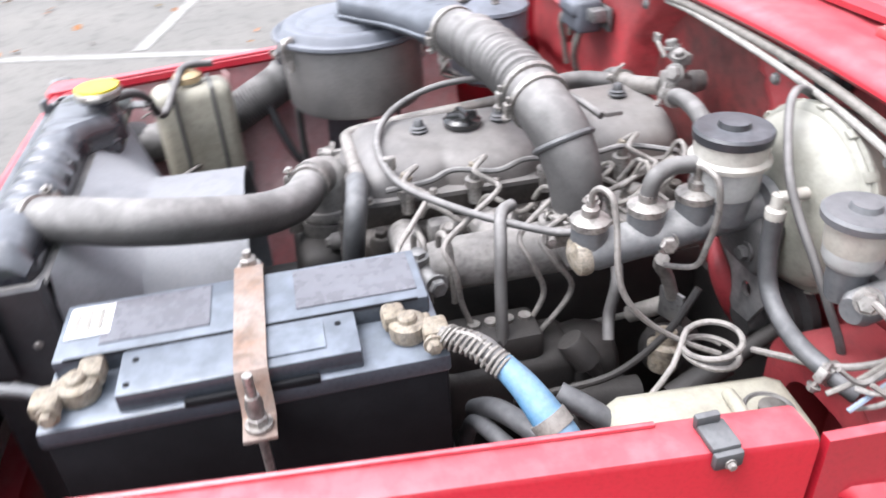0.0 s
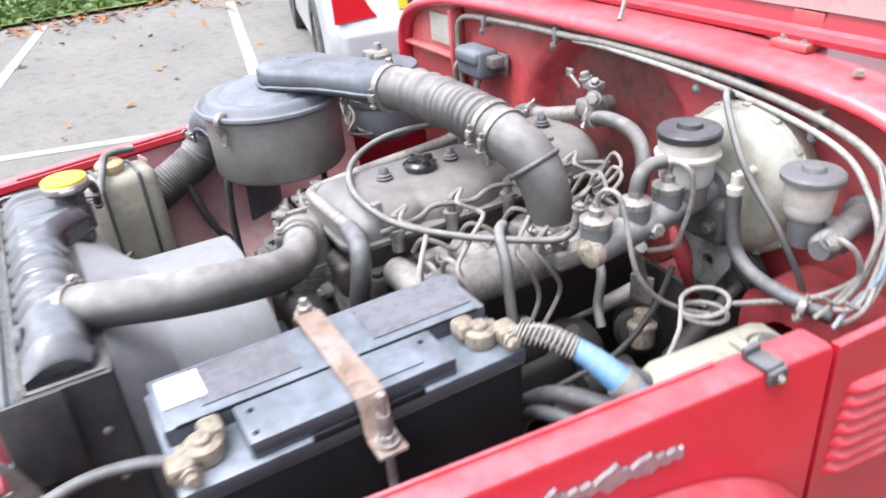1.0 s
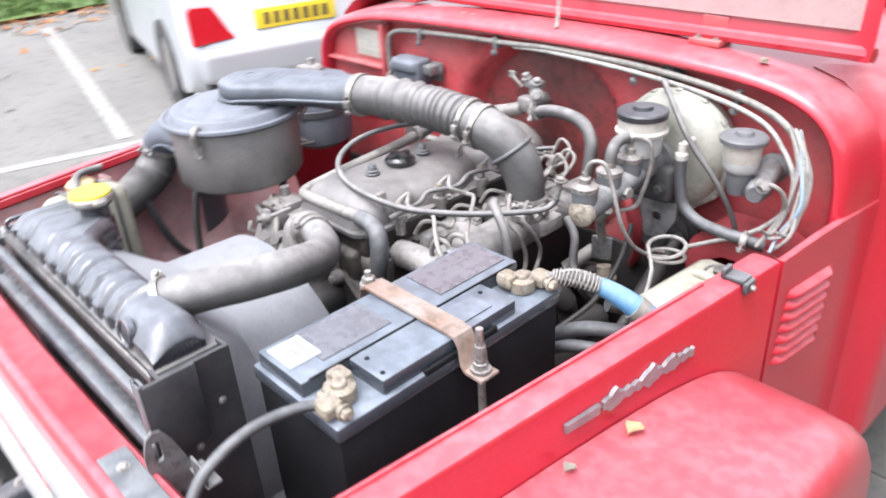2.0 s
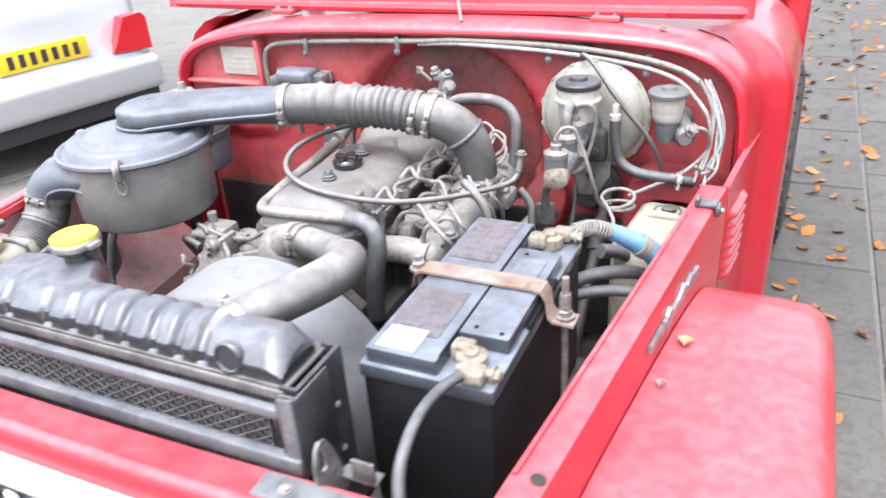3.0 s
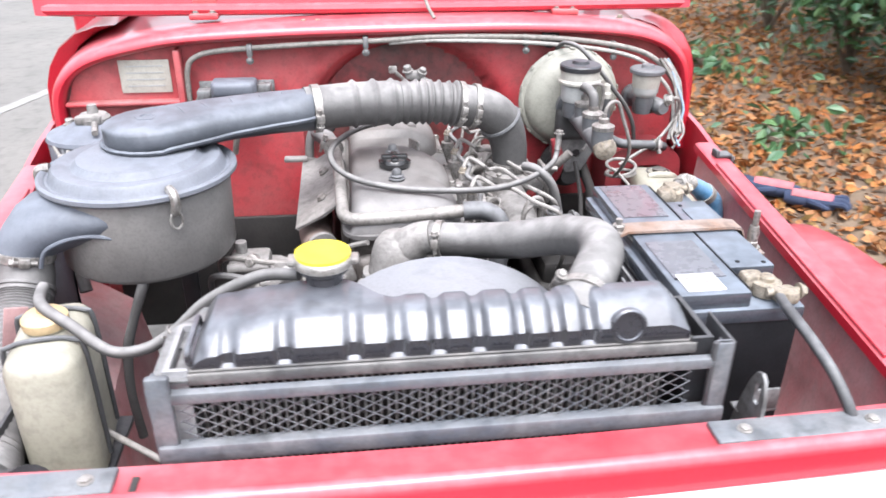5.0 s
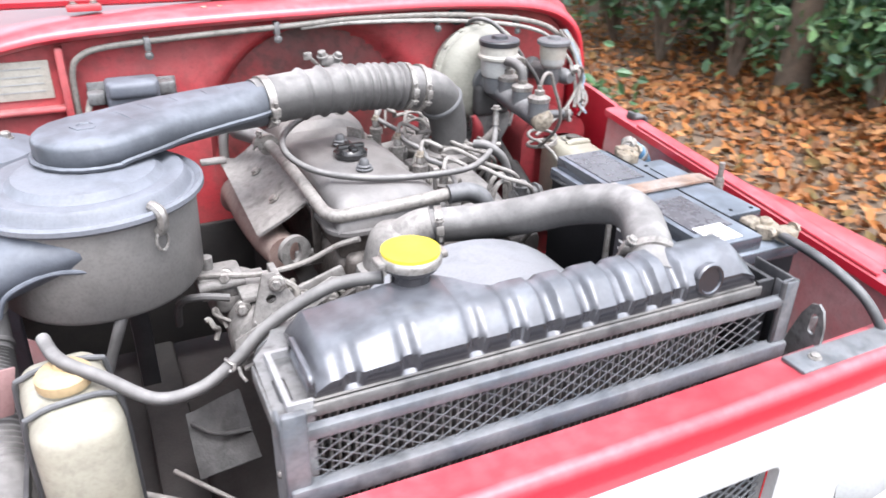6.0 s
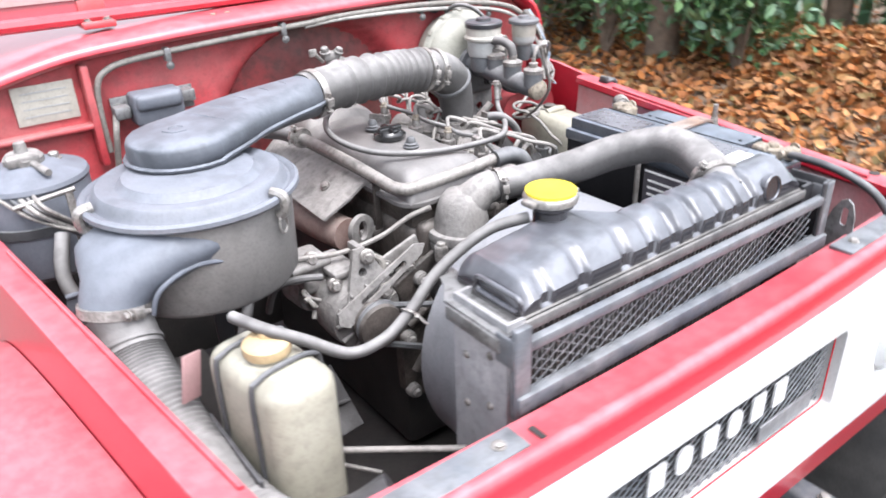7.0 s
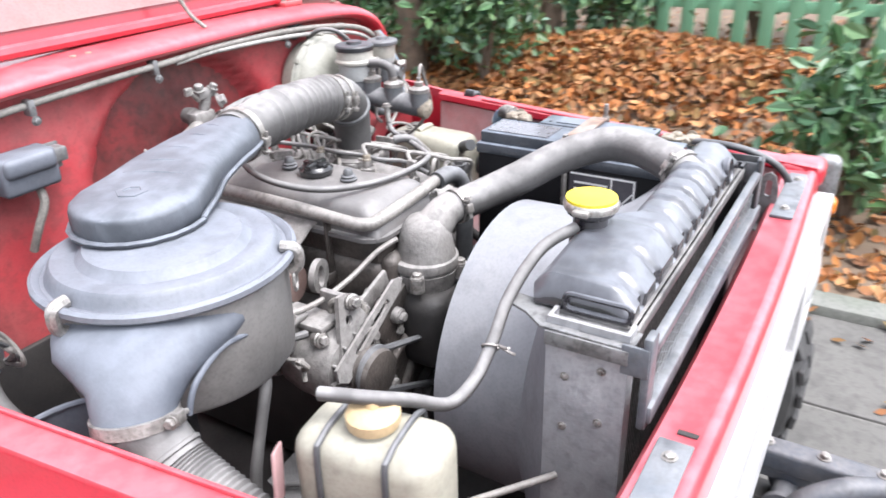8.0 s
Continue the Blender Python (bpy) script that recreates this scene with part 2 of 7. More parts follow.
AMBER = material("amber lens", (0.62, 0.17, 0.015), 0.2, second=(0.5, 0.12, 0.01), mix=0.4, bump=0.0, coat=0.5)
LENS = material("lamp glass", (0.80, 0.82, 0.83), 0.10, transmission=0.45, mix=0.1, bump=0.0)
TYRE = material("tyre rubber", (0.035, 0.035, 0.036), 0.8, second=(0.09, 0.088, 0.085), scale=14, mix=0.7, bump=0.3)
ASPHALT = material("worn pale asphalt", (0.15, 0.146, 0.138), 0.85, second=(0.21, 0.20, 0.185), scale=0.9, mix=0.8, bump=0.6, grain=90, speck=0.3)
SLAB = material("concrete slab", (0.130, 0.125, 0.117), 0.85, second=(0.115, 0.111, 0.104), scale=2.2, mix=0.8, bump=0.5, grain=110, random=0.3, speck=0.35)
KERB = material("kerb stone", (0.18, 0.182, 0.167), 0.85, second=(0.115, 0.13, 0.10), scale=5, mix=0.9, bump=0.5, grain=90, random=0.2, speck=0.3)
LINE = material("worn road paint", (0.30, 0.295, 0.285), 0.8, second=(0.20, 0.195, 0.185), scale=9, mix=0.9, bump=0.3)
SOIL = material("leaf mould soil", (0.13, 0.092, 0.064), 0.95, second=(0.21, 0.155, 0.105), scale=7, mix=0.9, bump=1.0, grain=45)
GRASS = material("grass blades", (0.075, 0.14, 0.03), 0.7, second=(0.13, 0.17, 0.05), scale=3, mix=0.8, bump=0.0)
SHIELD = material("grimy black sheet", (0.025, 0.025, 0.027), 0.6, 0.1, second=(0.06, 0.058, 0.057), scale=14, mix=0.9, dust_sheen=0.2, dust_sheen_color=(0.22, 0.215, 0.21), speck=0.5, bump=0.4)
BARK = material("tree bark", (0.20, 0.15, 0.11), 0.95, second=(0.10, 0.085, 0.065), scale=14, mix=0.9, bump=1.0, grain=40)
FENCE = material("pale green fence paint", (0.20, 0.44, 0.27), 0.6, second=(0.15, 0.35, 0.21), scale=4, mix=0.6, bump=0.1)
SILVER = material("silver car paint", (0.47, 0.485, 0.51), 0.3, 0.35, second=(0.42, 0.435, 0.46), scale=3, mix=0.5, coat=0.6, bump=0.0)
GLASS_DARK = material("dark car glass", (0.02, 0.025, 0.03), 0.05, mix=0.1, bump=0.0)
REDLENS = material("red lamp lens", (0.55, 0.01, 0.02), 0.15, second=(0.4, 0.01, 0.02), mix=0.4, bump=0.0, coat=0.5)
PLATE = material("yellow plate", (0.75, 0.55, 0.03), 0.4, mix=0.2, bump=0.0)
BAR = material("dark print", (0.03, 0.03, 0.035), 0.6, mix=0.3, bump=0.0)
GLOVE = material("navy glove cloth", (0.025, 0.04, 0.085), 0.85, second=(0.05, 0.06, 0.1), scale=30, mix=0.6, bump=0.4)
GLOVERED = material("faded red glove cloth", (0.50, 0.13, 0.15), 0.85, second=(0.4, 0.2, 0.2), scale=30, mix=0.6, bump=0.4)


def leafy(name, colors, rough=0.6):
    """Leaves whose colour changes from leaf to leaf."""
    m = bpy.data.materials.new(name)
    m.use_nodes = True
    nt = m.node_tree
    g = nt.nodes.new("ShaderNodeNewGeometry")
    r = nt.nodes.new("ShaderNodeValToRGB")
    nt.links.new(g.outputs["Random Per Island"], r.inputs["Fac"])
    while len(r.color_ramp.elements) < len(colors):
        r.color_ramp.elements.new(0.5)
    for i, c in enumerate(colors):
        r.color_ramp.elements[i].position = i / (len(colors) - 1)
        r.color_ramp.elements[i].color = (*c, 1)
    b = nt.nodes["Principled BSDF"]
    nt.links.new(r.outputs["Color"], b.inputs["Base Color"])
    b.inputs["Roughness"].default_value = rough
    return m


FINS = material("dusty radiator fins", (0.17, 0.167, 0.165), 0.6, 0.1, second=(0.26, 0.25, 0.24), scale=40, mix=0.9, bump=0.2, speck=0.5)
LITTER = leafy("fallen leaves", [(0.276, 0.092, 0.022), (0.386, 0.160, 0.041), (0.138, 0.060, 0.027), (0.423, 0.224, 0.090), (0.248, 0.104, 0.041), (0.110, 0.088, 0.026), (0.368, 0.124, 0.024), (0.184, 0.084, 0.038)], 0.75)
HOLLY = leafy("evergreen leaves", [(0.034, 0.090, 0.034), (0.073, 0.162, 0.056), (0.050, 0.123, 0.067), (0.134, 0.235, 0.095), (0.095, 0.174, 0.112)], 0.35)
LAWN = leafy("lawn blades", [(0.05, 0.11, 0.02), (0.10, 0.17, 0.04), (0.07, 0.13, 0.03), (0.15, 0.18, 0.06)], 0.6)


# ---- mesh tools ----
def basis(p, d, up=(0, 0, 1)):
    """A matrix at p whose z axis points along d."""
    z = Vector(d).normalized()
    u = Vector(up)
    if abs(z.dot(u)) > 0.98:
        u = Vector((0, 1, 0))
    x = u.cross(z).normalized()
    m = Matrix((x, z.cross(x), z)).transposed().to_4x4()
    m.translation = p
    return m


def spline(pts, steps):
    """A smooth line through the points."""
    p = [Vector(q) for q in pts]
    if steps < 2 or len(p) < 3:
        return p
    out = []
    for i in range(len(p) - 1):
        a, b, c, d = p[max(i - 1, 0)], p[i], p[i + 1], p[min(i + 2, len(p) - 1)]
        for k in range(steps):
            t = k / steps
            out.append(0.5 * (2 * b + (c - a) * t + (2 * a - 5 * b + 4 * c - d) * t * t + (3 * b - a - 3 * c + d) * t ** 3))
    return out + [p[-1]]


class Geo:
    def __init__(self):
        self.v, self.f = [], []

    def add(self, verts, faces, m=None):
        n = len(self.v)
        self.v += [tuple(m @ Vector(q)) if m else tuple(q) for q in verts]
        self.f += [tuple(i + n for i in f) for f in faces]
        return self

    def rings(self, rings, caps=True, closed=True, loop=False):
        n, k = len(self.v), len(rings[0])
        for r in rings:
            self.v += [tuple(q) for q in r]
        cnt = len(rings)
        for i in range(cnt if loop else cnt - 1):
            for j in range(k if closed else k - 1):
                a, b = n + i * k + j, n + i * k + (j + 1) % k
                c, d = n + (i + 1) % cnt * k + (j + 1) % k, n + (i + 1) % cnt * k + j
                self.f.append((a, b, c, d))
        if caps and not loop:
            self.f.append(tuple(n + j for j in reversed(range(k))))
            self.f.append(tuple(n + (cnt - 1) * k + j for j in range(k)))
        return self

    def tube(self, pts, r, n=12, steps=6, loop=False):
        """A round hose through the points; r is one radius or one for each point."""
        p = spline(pts, steps)
        if isinstance(r, (tuple, list)):
            rr = [q.x for q in spline([(x, 0, 0) for x in r], steps)]
        else:
            rr = [r] * len(p)
        rings, x = [], None
        for i, q in enumerate(p):
            d = (p[min(i + 1, len(p) - 1)] - p[max(i - 1, 0)]).normalized()
            if x is None:
                x = d.orthogonal().normalized()
            x = (x - d * x.dot(d)).normalized()
            y = d.cross(x)
            rings.append([q + (x * math.cos(a) + y * math.sin(a)) * rr[i] for a in (2 * math.pi * j / n for j in range(n))])
        return self.rings(rings, True, True, loop)

    def lathe(self, profile, m=None, n=24, arc=None):
        """A turned form: profile is (radius, height) from bottom to top about z."""
        m = m or Matrix()
        rings = [[m @ Vector((max(r, 1e-4) * math.cos(a), max(r, 1e-4) * math.sin(a), z)) for a in (2 * math.pi * j / n for j in range(n))] for r, z in profile]
        return self.rings(rings)

    def box(self, c, s, r=0.003, m=None, seg=2):
        """A block with rounded edges."""
        bm = bmesh.new()
        bmesh.ops.create_cube(bm, size=1, matrix=Matrix.Diagonal((*s, 1)))
        if r > 0:
            bmesh.ops.bevel(bm, geom=bm.edges, offset=min(r, min(s) * 0.45), segments=seg, affect="EDGES", profile=0.5)
        m = (m or Matrix()) @ Matrix.Translation(c)
        bm.verts.index_update()
        self.add([v.co for v in bm.verts], [[v.index for v in f.verts] for f in bm.faces], m)
        bm.free()
        return self

    def plate(self, outer, holes=(), depth=0.003, m=None):
        """A flat sheet in x and y with holes, extruded along z."""
        bm = bmesh.new()
        edges = []
        for loop in (outer, *holes):
            vs = [bm.verts.new((x, y, 0)) for x, y in loop]
            edges += [bm.edges.new((vs[i], vs[(i + 1) % len(vs)])) for i in range(len(vs))]
        got = bmesh.ops.triangle_fill(bm, use_beauty=True, use_dissolve=False, edges=edges)
        faces = [f for f in got["geom"] if isinstance(f, bmesh.types.BMFace)]
        ext = bmesh.ops.extrude_face_region(bm, geom=faces)
        for v in ext["geom"]:
            if isinstance(v, bmesh.types.BMVert):
                v.co.z += depth
        bmesh.ops.recalc_face_normals(bm, faces=bm.faces)
        bm.verts.index_update()
        self.add([v.co for v in bm.verts], [[v.index for v in f.verts] for f in bm.faces], m)
        bm.free()
        return self

    def rod(self, a, b, r, n=12):
        return self.tube([a, b], r, n, 1)

    def bolt(self, p, d, r=0.007, h=0.006):
        """A hexagon head on a washer."""
        m = basis(p, d)
        self.lathe([(r * 1.35, 0), (r * 1.35, h * 0.3)], m, 14)
        return self.lathe([(r, h * 0.3), (r, h), (r * 0.8, h * 1.15)], m, 6)


def arc(c, r, a0, a1, n):
    return [(c[0] + r * math.cos(radians(a0 + (a1 - a0) * i / n)), c[1] + r * math.sin(radians(a0 + (a1 - a0) * i / n))) for i in range(n + 1)]


def round_rect(x0, y0, x1, y1, r, n=5):
    return arc((x1 - r, y1 - r), r, 0, 90, n) + arc((x0 + r, y1 - r), r, 90, 180, n) + arc((x0 + r, y0 + r), r, 180, 270, n) + arc((x1 - r, y0 + r), r, 270, 360, n)


def circle(x, y, r, n=24):
    return [(x + r * math.cos(2 * math.pi * i / n), y + r * math.sin(2 * math.pi * i / n)) for i in range(n)]


def thing(name, label, category, group="", at=(0, 0, 0), kind=""):
    ob = new(name)
    ob.location = at
    ob.empty_display_size = 0.05
    tagged(ob, label, category, group, kind)
    return ob


def mesh_of(name, geo, mat, angle=40):
    me = bpy.data.meshes.new(name)
    me.from_pydata(geo.v, [], geo.f)
    me.validate()
    bm = bmesh.new()
    bm.from_mesh(me)
    bmesh.ops.recalc_face_normals(bm, faces=bm.faces)
    bm.to_mesh(me)
    bm.free()
    me.shade_smooth()
    me.set_sharp_from_angle(angle=radians(angle))
    me.materials.append(mat)
    return me


def part(name, geo, mat, parent, label="", angle=40):
    """One mesh under a thing or under a part, in world coordinates."""
    ob = new(name, mesh_of(name, geo, mat, angle))
    if parent is not None:
        ob.parent = parent
        m = parent.matrix_basis.copy() if parent.type == "EMPTY" else Matrix()
        ob.matrix_parent_inverse = m.inverted()
    if label:
        ob["label"] = label
    return ob


def G():
    return Geo()


# ---- the setting ----
def flat(name, x0, y0, x1, y1, z0, z1, mat, label, category, r=0.0):
    g = G().box(((x0 + x1) / 2, (y0 + y1) / 2, (z0 + z1) / 2), (x1 - x0, y1 - y0, z1 - z0), r)
    ob = part(name, g, mat, None)
    return tagged(ob, label, category, kind="structure")


KX = 1.72   # face of the kerb
flat("ground", -400, -400, 400, 400, -0.3, -0.012, SOIL, "brown soil ground reaching far out under the trees", "ground")
flat("road", -8.6, -30, KX, 30, -0.2, 0.0, ASPHALT, "worn pale asphalt of a car park", "asphalt")


def verge_height(x, y):
    h = 0.035 + 0.05 * noise.noise((x * 0.8, y * 0.8, 0)) * min(1, (x - KX) / 0.8)
    return h + 0.27 * math.exp(-((x - 4.7) / 0.9) ** 2 - ((y - 1.5) / 1.3) ** 2) + 0.2 * math.exp(-((x - 4.0) / 0.6) ** 2 - ((y - 0.2) / 0.9) ** 2)


verge = []
N = 56
for i in range(N + 1):
    row = []
    for j in range(N + 1):
        x, y = KX + 0.13 + (i / N) ** 1.6 * 14, -12 + 30 * j / N
        row.append((x, y, verge_height(x, y)))
    verge.append(row)
g = G()
g.rings(verge, False, False)
tagged(part("leafy_verge", g, SOIL, None), "raised verge of brown soil behind the kerb", "verge", kind="structure")
g = G()
lawn = []
for i in range(13):
    lawn.append([(-8.5 - i * 1.5, -20 + 45 * j / 12, 0.04 + 0.05 * noise.noise((i, j, 3))) for j in range(13)])
g.rings(lawn, False, False)
tagged(part("lawn", g, GRASS, None), "green lawn bordering the car park", "lawn", kind="structure")
for k, (a, b) in enumerate((((-5.9, -7.0), (-2.25, 5.6)), ((-4.13, -0.55), (-8.3, 0.40)), ((-3.62, 1.37), (-7.8, 2.30)), ((-3.05, 3.30), (-7.3, 4.25)), ((-4.66, -2.5), (-8.8, -1.55)))):
    d = Vector(b) - Vector(a)
    ang = math.atan2(d.y, d.x)
    m = Matrix.Translation(((a[0] + b[0]) / 2, (a[1] + b[1]) / 2, 0.002)) @ Matrix.Rotation(ang, 4, "Z")
    tagged(part("parking_line", G().box((0, 0, 0), (d.length, 0.1, 0.006), 0, m), LINE, None), "worn white painted parking line on the asphalt", "line", kind="structure")

# kerb stones and the strip of slabs beside the car
kerb = thing("kerb", "row of grey mossy concrete kerb stones", "kerb", at=(KX, 0, 0), kind="structure")
kerb_mesh = None
for i in range(24):
    y = -4.0 + i * 0.80
    if kerb_mesh is None:
        kerb_mesh = mesh_of("kerb_stone", G().box((0, 0, 0), (0.13, 0.785, 0.24), 0.014), KERB)
    ob = new("kerb_stone", kerb_mesh)
    ob.parent = kerb
    ob.location = (0.065, y, -0.075 + random.uniform(-0.004, 0.004))
    ob.rotation_euler = (0, random.uniform(-0.01, 0.01), random.uniform(-0.006, 0.006))
slabs = thing("pavement", "pale concrete slab strip between car and kerb", "pavement", at=(1.3, 0, 0), kind="structure")
slab_mesh = mesh_of("slab", G().box((0, 0, 0), (0.55, 0.78, 0.05), 0.006), SLAB)
for i in range(22):
    for k in range(2):
        ob = new("slab", slab_mesh)
        ob.parent = slabs
        ob.location = (-0.43 + k * 0.565, -6.0 + i * 0.795 + k * 0.2, -0.012 + random.uniform(-0.003, 0.003))
        ob.rotation_euler = (random.uniform(-0.004, 0.004), random.uniform(-0.004, 0.004), random.uniform(-0.004, 0.004))


def leaves(name, spots, size, mat, label, category, curl=0.5, stand=0.0, shape=5):
    """Loose leaves as one object: each a bent pointed blade."""
    v, f = [], []
    for x, y, z, s in spots:
        n = Vector((random.gauss(0, stand + 0.25), random.gauss(0, stand + 0.25), 1 if stand < 0.8 else random.gauss(0, 0.7))).normalized()
        m = basis((x, y, z), n) @ Matrix.Rotation(random.uniform(0, 6.28), 4, "Z")
        L, W, c = s * size, s * size * random.uniform(0.45, 0.75), random.uniform(0, curl) * s * size
        pts = [(-L * 0.5, 0, 0), (-L * 0.15, -W * 0.5, c * 0.4), (L * 0.2, -W * 0.4, c * 0.5), (L * 0.5, 0, c), (L * 0.2, W * 0.4, c * 0.5), (-L * 0.15, W * 0.5, c * 0.4), (0, 0, 0)]
        k = len(v)
        v += [tuple(m @ Vector(p)) for p in pts]
        f += [(k, k + 1, k + 6), (k + 1, k + 2, k + 6), (k + 2, k + 3, k + 6), (k + 3, k + 4, k + 6), (k + 4, k + 5, k + 6), (k + 5, k, k + 6)]
    me = bpy.data.meshes.new(name)
    me.from_pydata(v, [], f)
    me.materials.append(mat)
    ob = new(name, me)
    return tagged(ob, label, category, kind="stuff")


spots = []
for i in range(16000):
    x, y = KX + 0.14 + abs(random.gauss(0, 2.4)), random.uniform(-2.5, 9)
    if x < 9:
        spots.append((x, y, verge_height(x, y) + 0.015, random.uniform(0.6, 1.3)))
for i in range(9000):
    a, b = random.gauss(0, 1), random.gauss(0, 1)
    x, y = 4.5 + 0.75 * a, 1.45 + 1.2 * b
    if x > KX + 0.2:
        spots.append((x, y, verge_height(x, y) + random.uniform(0.01, 0.06), random.uniform(0.8, 1.6)))
leaves("fallen_leaves", spots, 0.062, LITTER, "orange and brown autumn leaves lying on the verge", "leaves", 0.6, 0.35)
spots = [(random.uniform(0.8, KX), random.uniform(-1.5, 8), 0.02, random.uniform(0.5, 1.0)) for i in range(330)]
spots += [(-8.3 + random.gauss(0, 0.35), random.uniform(-4, 8), 0.02, random.uniform(0.7, 1.3)) for i in range(900)]
spots += [(-6.5 + random.gauss(0, 1.3), random.uniform(-4, 6), 0.012, random.uniform(0.6, 1.1)) for i in range(130)]
leaves("scattered_leaves", spots, 0.08, LITTER, "brown autumn leaves scattered over the paving and asphalt", "leaves", 0.4, 0.1)
spots = [(-8.55 - abs(random.gauss(0, 2.2)), random.uniform(-5, 8), 0.07, random.uniform(0.6, 1.2)) for i in range(9000)]
leaves("lawn_grass", spots, 0.13, LAWN, "green blades of grass on the lawn", "grass", 0.2, 0.9)


def tree(x, y, r, h, lean):
    t = thing("tree", "tree with rough brown bark behind the verge", "tree", "trees on the verge", (x, y, verge_height(x, y) - 0.05))
    z = verge_height(x, y) - 0.05
    g = G()
    trunk = [(x, y, z), (x + lean * 0.1, y, z + 0.25), (x + lean * 0.4, y + 0.03, z + h * 0.35), (x + lean, y - 0.02, z + h * 0.8), (x + lean * 1.2, y, z + h)]
    g.tube(trunk, [r * 1.5, r * 1.08, r, r * 0.8, r * 0.3], 14, 6)
    part("trunk", g, BARK, t)
    g = G()
    tips = []
    for k in range(9):
        a, z0 = k * 2.4 + x, z + h * (0.5 + 0.05 * k)
        o = Vector((x + lean * 0.7, y, z0))
        e = o + Vector((math.cos(a), math.sin(a), random.uniform(0.4, 1.0))) * random.uniform(1.0, 1.7)
        g.tube([o, (o + e) / 2 + Vector((0, 0, 0.12)), e], [r * 0.32, r * 0.2, r * 0.06], 7, 4)
        tips.append((o, e))
    part("limb", g, BARK, t)
    v, f = [], []
    for o, e in tips:
        for i in range(260):
            p = o.lerp(e, random.uniform(0.35, 1.15)) + Vector((random.gauss(0, 0.32), random.gauss(0, 0.32), random.gauss(0, 0.25)))
            m = basis(p, (random.gauss(0, 1), random.gauss(0, 1), random.gauss(0.4, 1)))
            s = random.uniform(0.035, 0.06)
            k = len(v)
            v += [tuple(m @ Vector(q)) for q in ((-s, 0, 0), (0, -s * 0.6, 0), (s, 0, 0.01), (0, s * 0.6, 0))]
            f.append((k, k + 1, k + 2, k + 3))
    me = bpy.data.meshes.new("crown")
    me.from_pydata(v, [], f)
    me.materials.append(LITTER if r > 0.11 else HOLLY)
    ob = new("crown", me)
    ob.parent = t
    ob.matrix_parent_inverse = t.matrix_basis.inverted()


for x, y, r, h, lean in ((3.95, 3.05, 0.11, 5.0, 0.1), (4.35, 3.05, 0.085, 5.5, 0.25), (5.1, 4.6, 0.12, 6.0, -0.2), (5.6, 2.6, 0.10, 5.5, 0.15), (6.2, 6.4, 0.14, 6.5, 0.2), (4.6, 6.2, 0.09, 5.0, 0.1)):
    tree(x, y, r, h, lean)


def bush(x, y, w, h, n, size, label):
    """A shrub: several stems and many separate leaves in uneven clumps."""
    z = verge_height(x, y) if x > KX else 0.0
    t = thing("shrub", label, "shrub", "shrubs on the verge", (x, y, z))
    g = G()
    clumps = []
    for k in range(12):
        a, q = random.uniform(0, 6.28), random.uniform(0.25, 1.0)
        e = Vector((x + math.cos(a) * w * q * 0.8, y + math.sin(a) * w * q * 0.8, z + h * random.uniform(0.3, 1.0)))
        g.tube([(x, y, z - 0.03), ((x + e.x) / 2, (y + e.y) / 2, z + (e.z - z) * 0.6), e], [0.018, 0.012, 0.004], 6, 4)
        clumps.append((e, random.uniform(0.12, 0.3) * (w + 0.3)))
    part("stem", g, BARK, t)
    v, f = [], []
    for i in range(n):
        e, q = clumps[i % len(clumps)]
        p = e + Vector((random.gauss(0, q), random.gauss(0, q), random.gauss(0, q * 0.9)))
        p.z = max(p.z, z + 0.04)
        m = basis(p, (random.gauss(0, 0.8), random.gauss(0, 0.8), random.gauss(0.6, 0.6))) @ Matrix.Rotation(random.uniform(0, 6.28), 4, "Z")
        s = size * random.uniform(0.6, 1.3)
        k = len(v)
        v += [tuple(m @ Vector(c)) for c in ((-s, 0, 0), (-s * 0.3, -s * 0.5, s * 0.16), (s * 0.45, -s * 0.38, s * 0.16), (s, 0, -s * 0.1), (s * 0.45, s * 0.38, s * 0.16), (-s * 0.3, s * 0.5, s * 0.16))]
        f += [(k, k + 1, k + 2, k + 3), (k, k + 3, k + 4, k + 5)]
    me = bpy.data.meshes.new("foliage")
    me.from_pydata(v, [], f)
    me.materials.append(HOLLY)
    ob = new("foliage", me)
    ob.parent = t
    ob.matrix_parent_inverse = t.matrix_basis.inverted()


DARK_BUSH = "dense dark green evergreen shrub with glossy leaves"
for x, y, w, h, n in ((3.90, 2.38, 0.36, 1.2, 1800), (3.85, 3.50, 0.42, 1.3, 1800), (3.80, 4.25, 0.45, 1.3, 1800), (3.95, 5.05, 0.5, 1.5, 1700), (4.25, 2.65, 0.50, 1.3, 2000), (5.55, 2.05, 0.34, 0.9, 1300), (6.55, 1.9, 0.6, 1.6, 1500), (6.6, 1.0, 0.7, 1.6, 1600), (6.6, 0.1, 0.6, 1.5, 1400), (6.6, -0.8, 0.7, 1.6, 1500), (4.9, 3.7, 0.7, 1.7, 2400), (4.4, 4.3, 0.6, 1.2, 1800), (5.9, 3.4, 0.8, 2.2, 2600),
                      (5.2, 5.5, 0.9, 2.0, 2600), (6.6, 4.8, 1.0, 2.6, 2600), (4.3, 7.0, 0.9, 1.8, 2200), (6.2, 8.2, 1.2, 2.6, 2400)):
    bush(x, y, w, h, n, 0.045, DARK_BUSH)
for x, y, w, h, n in ((2.6, -0.12, 0.26, 0.6, 600), (3.4, -0.82, 0.38, 1.0, 700), (2.5, 3.4, 0.3, 0.10, 70), (2.9, 5.3, 0.4, 0.15, 130)):
    bush(x, y, w, h, n, 0.05, "low bright green shrub growing beside the kerb")

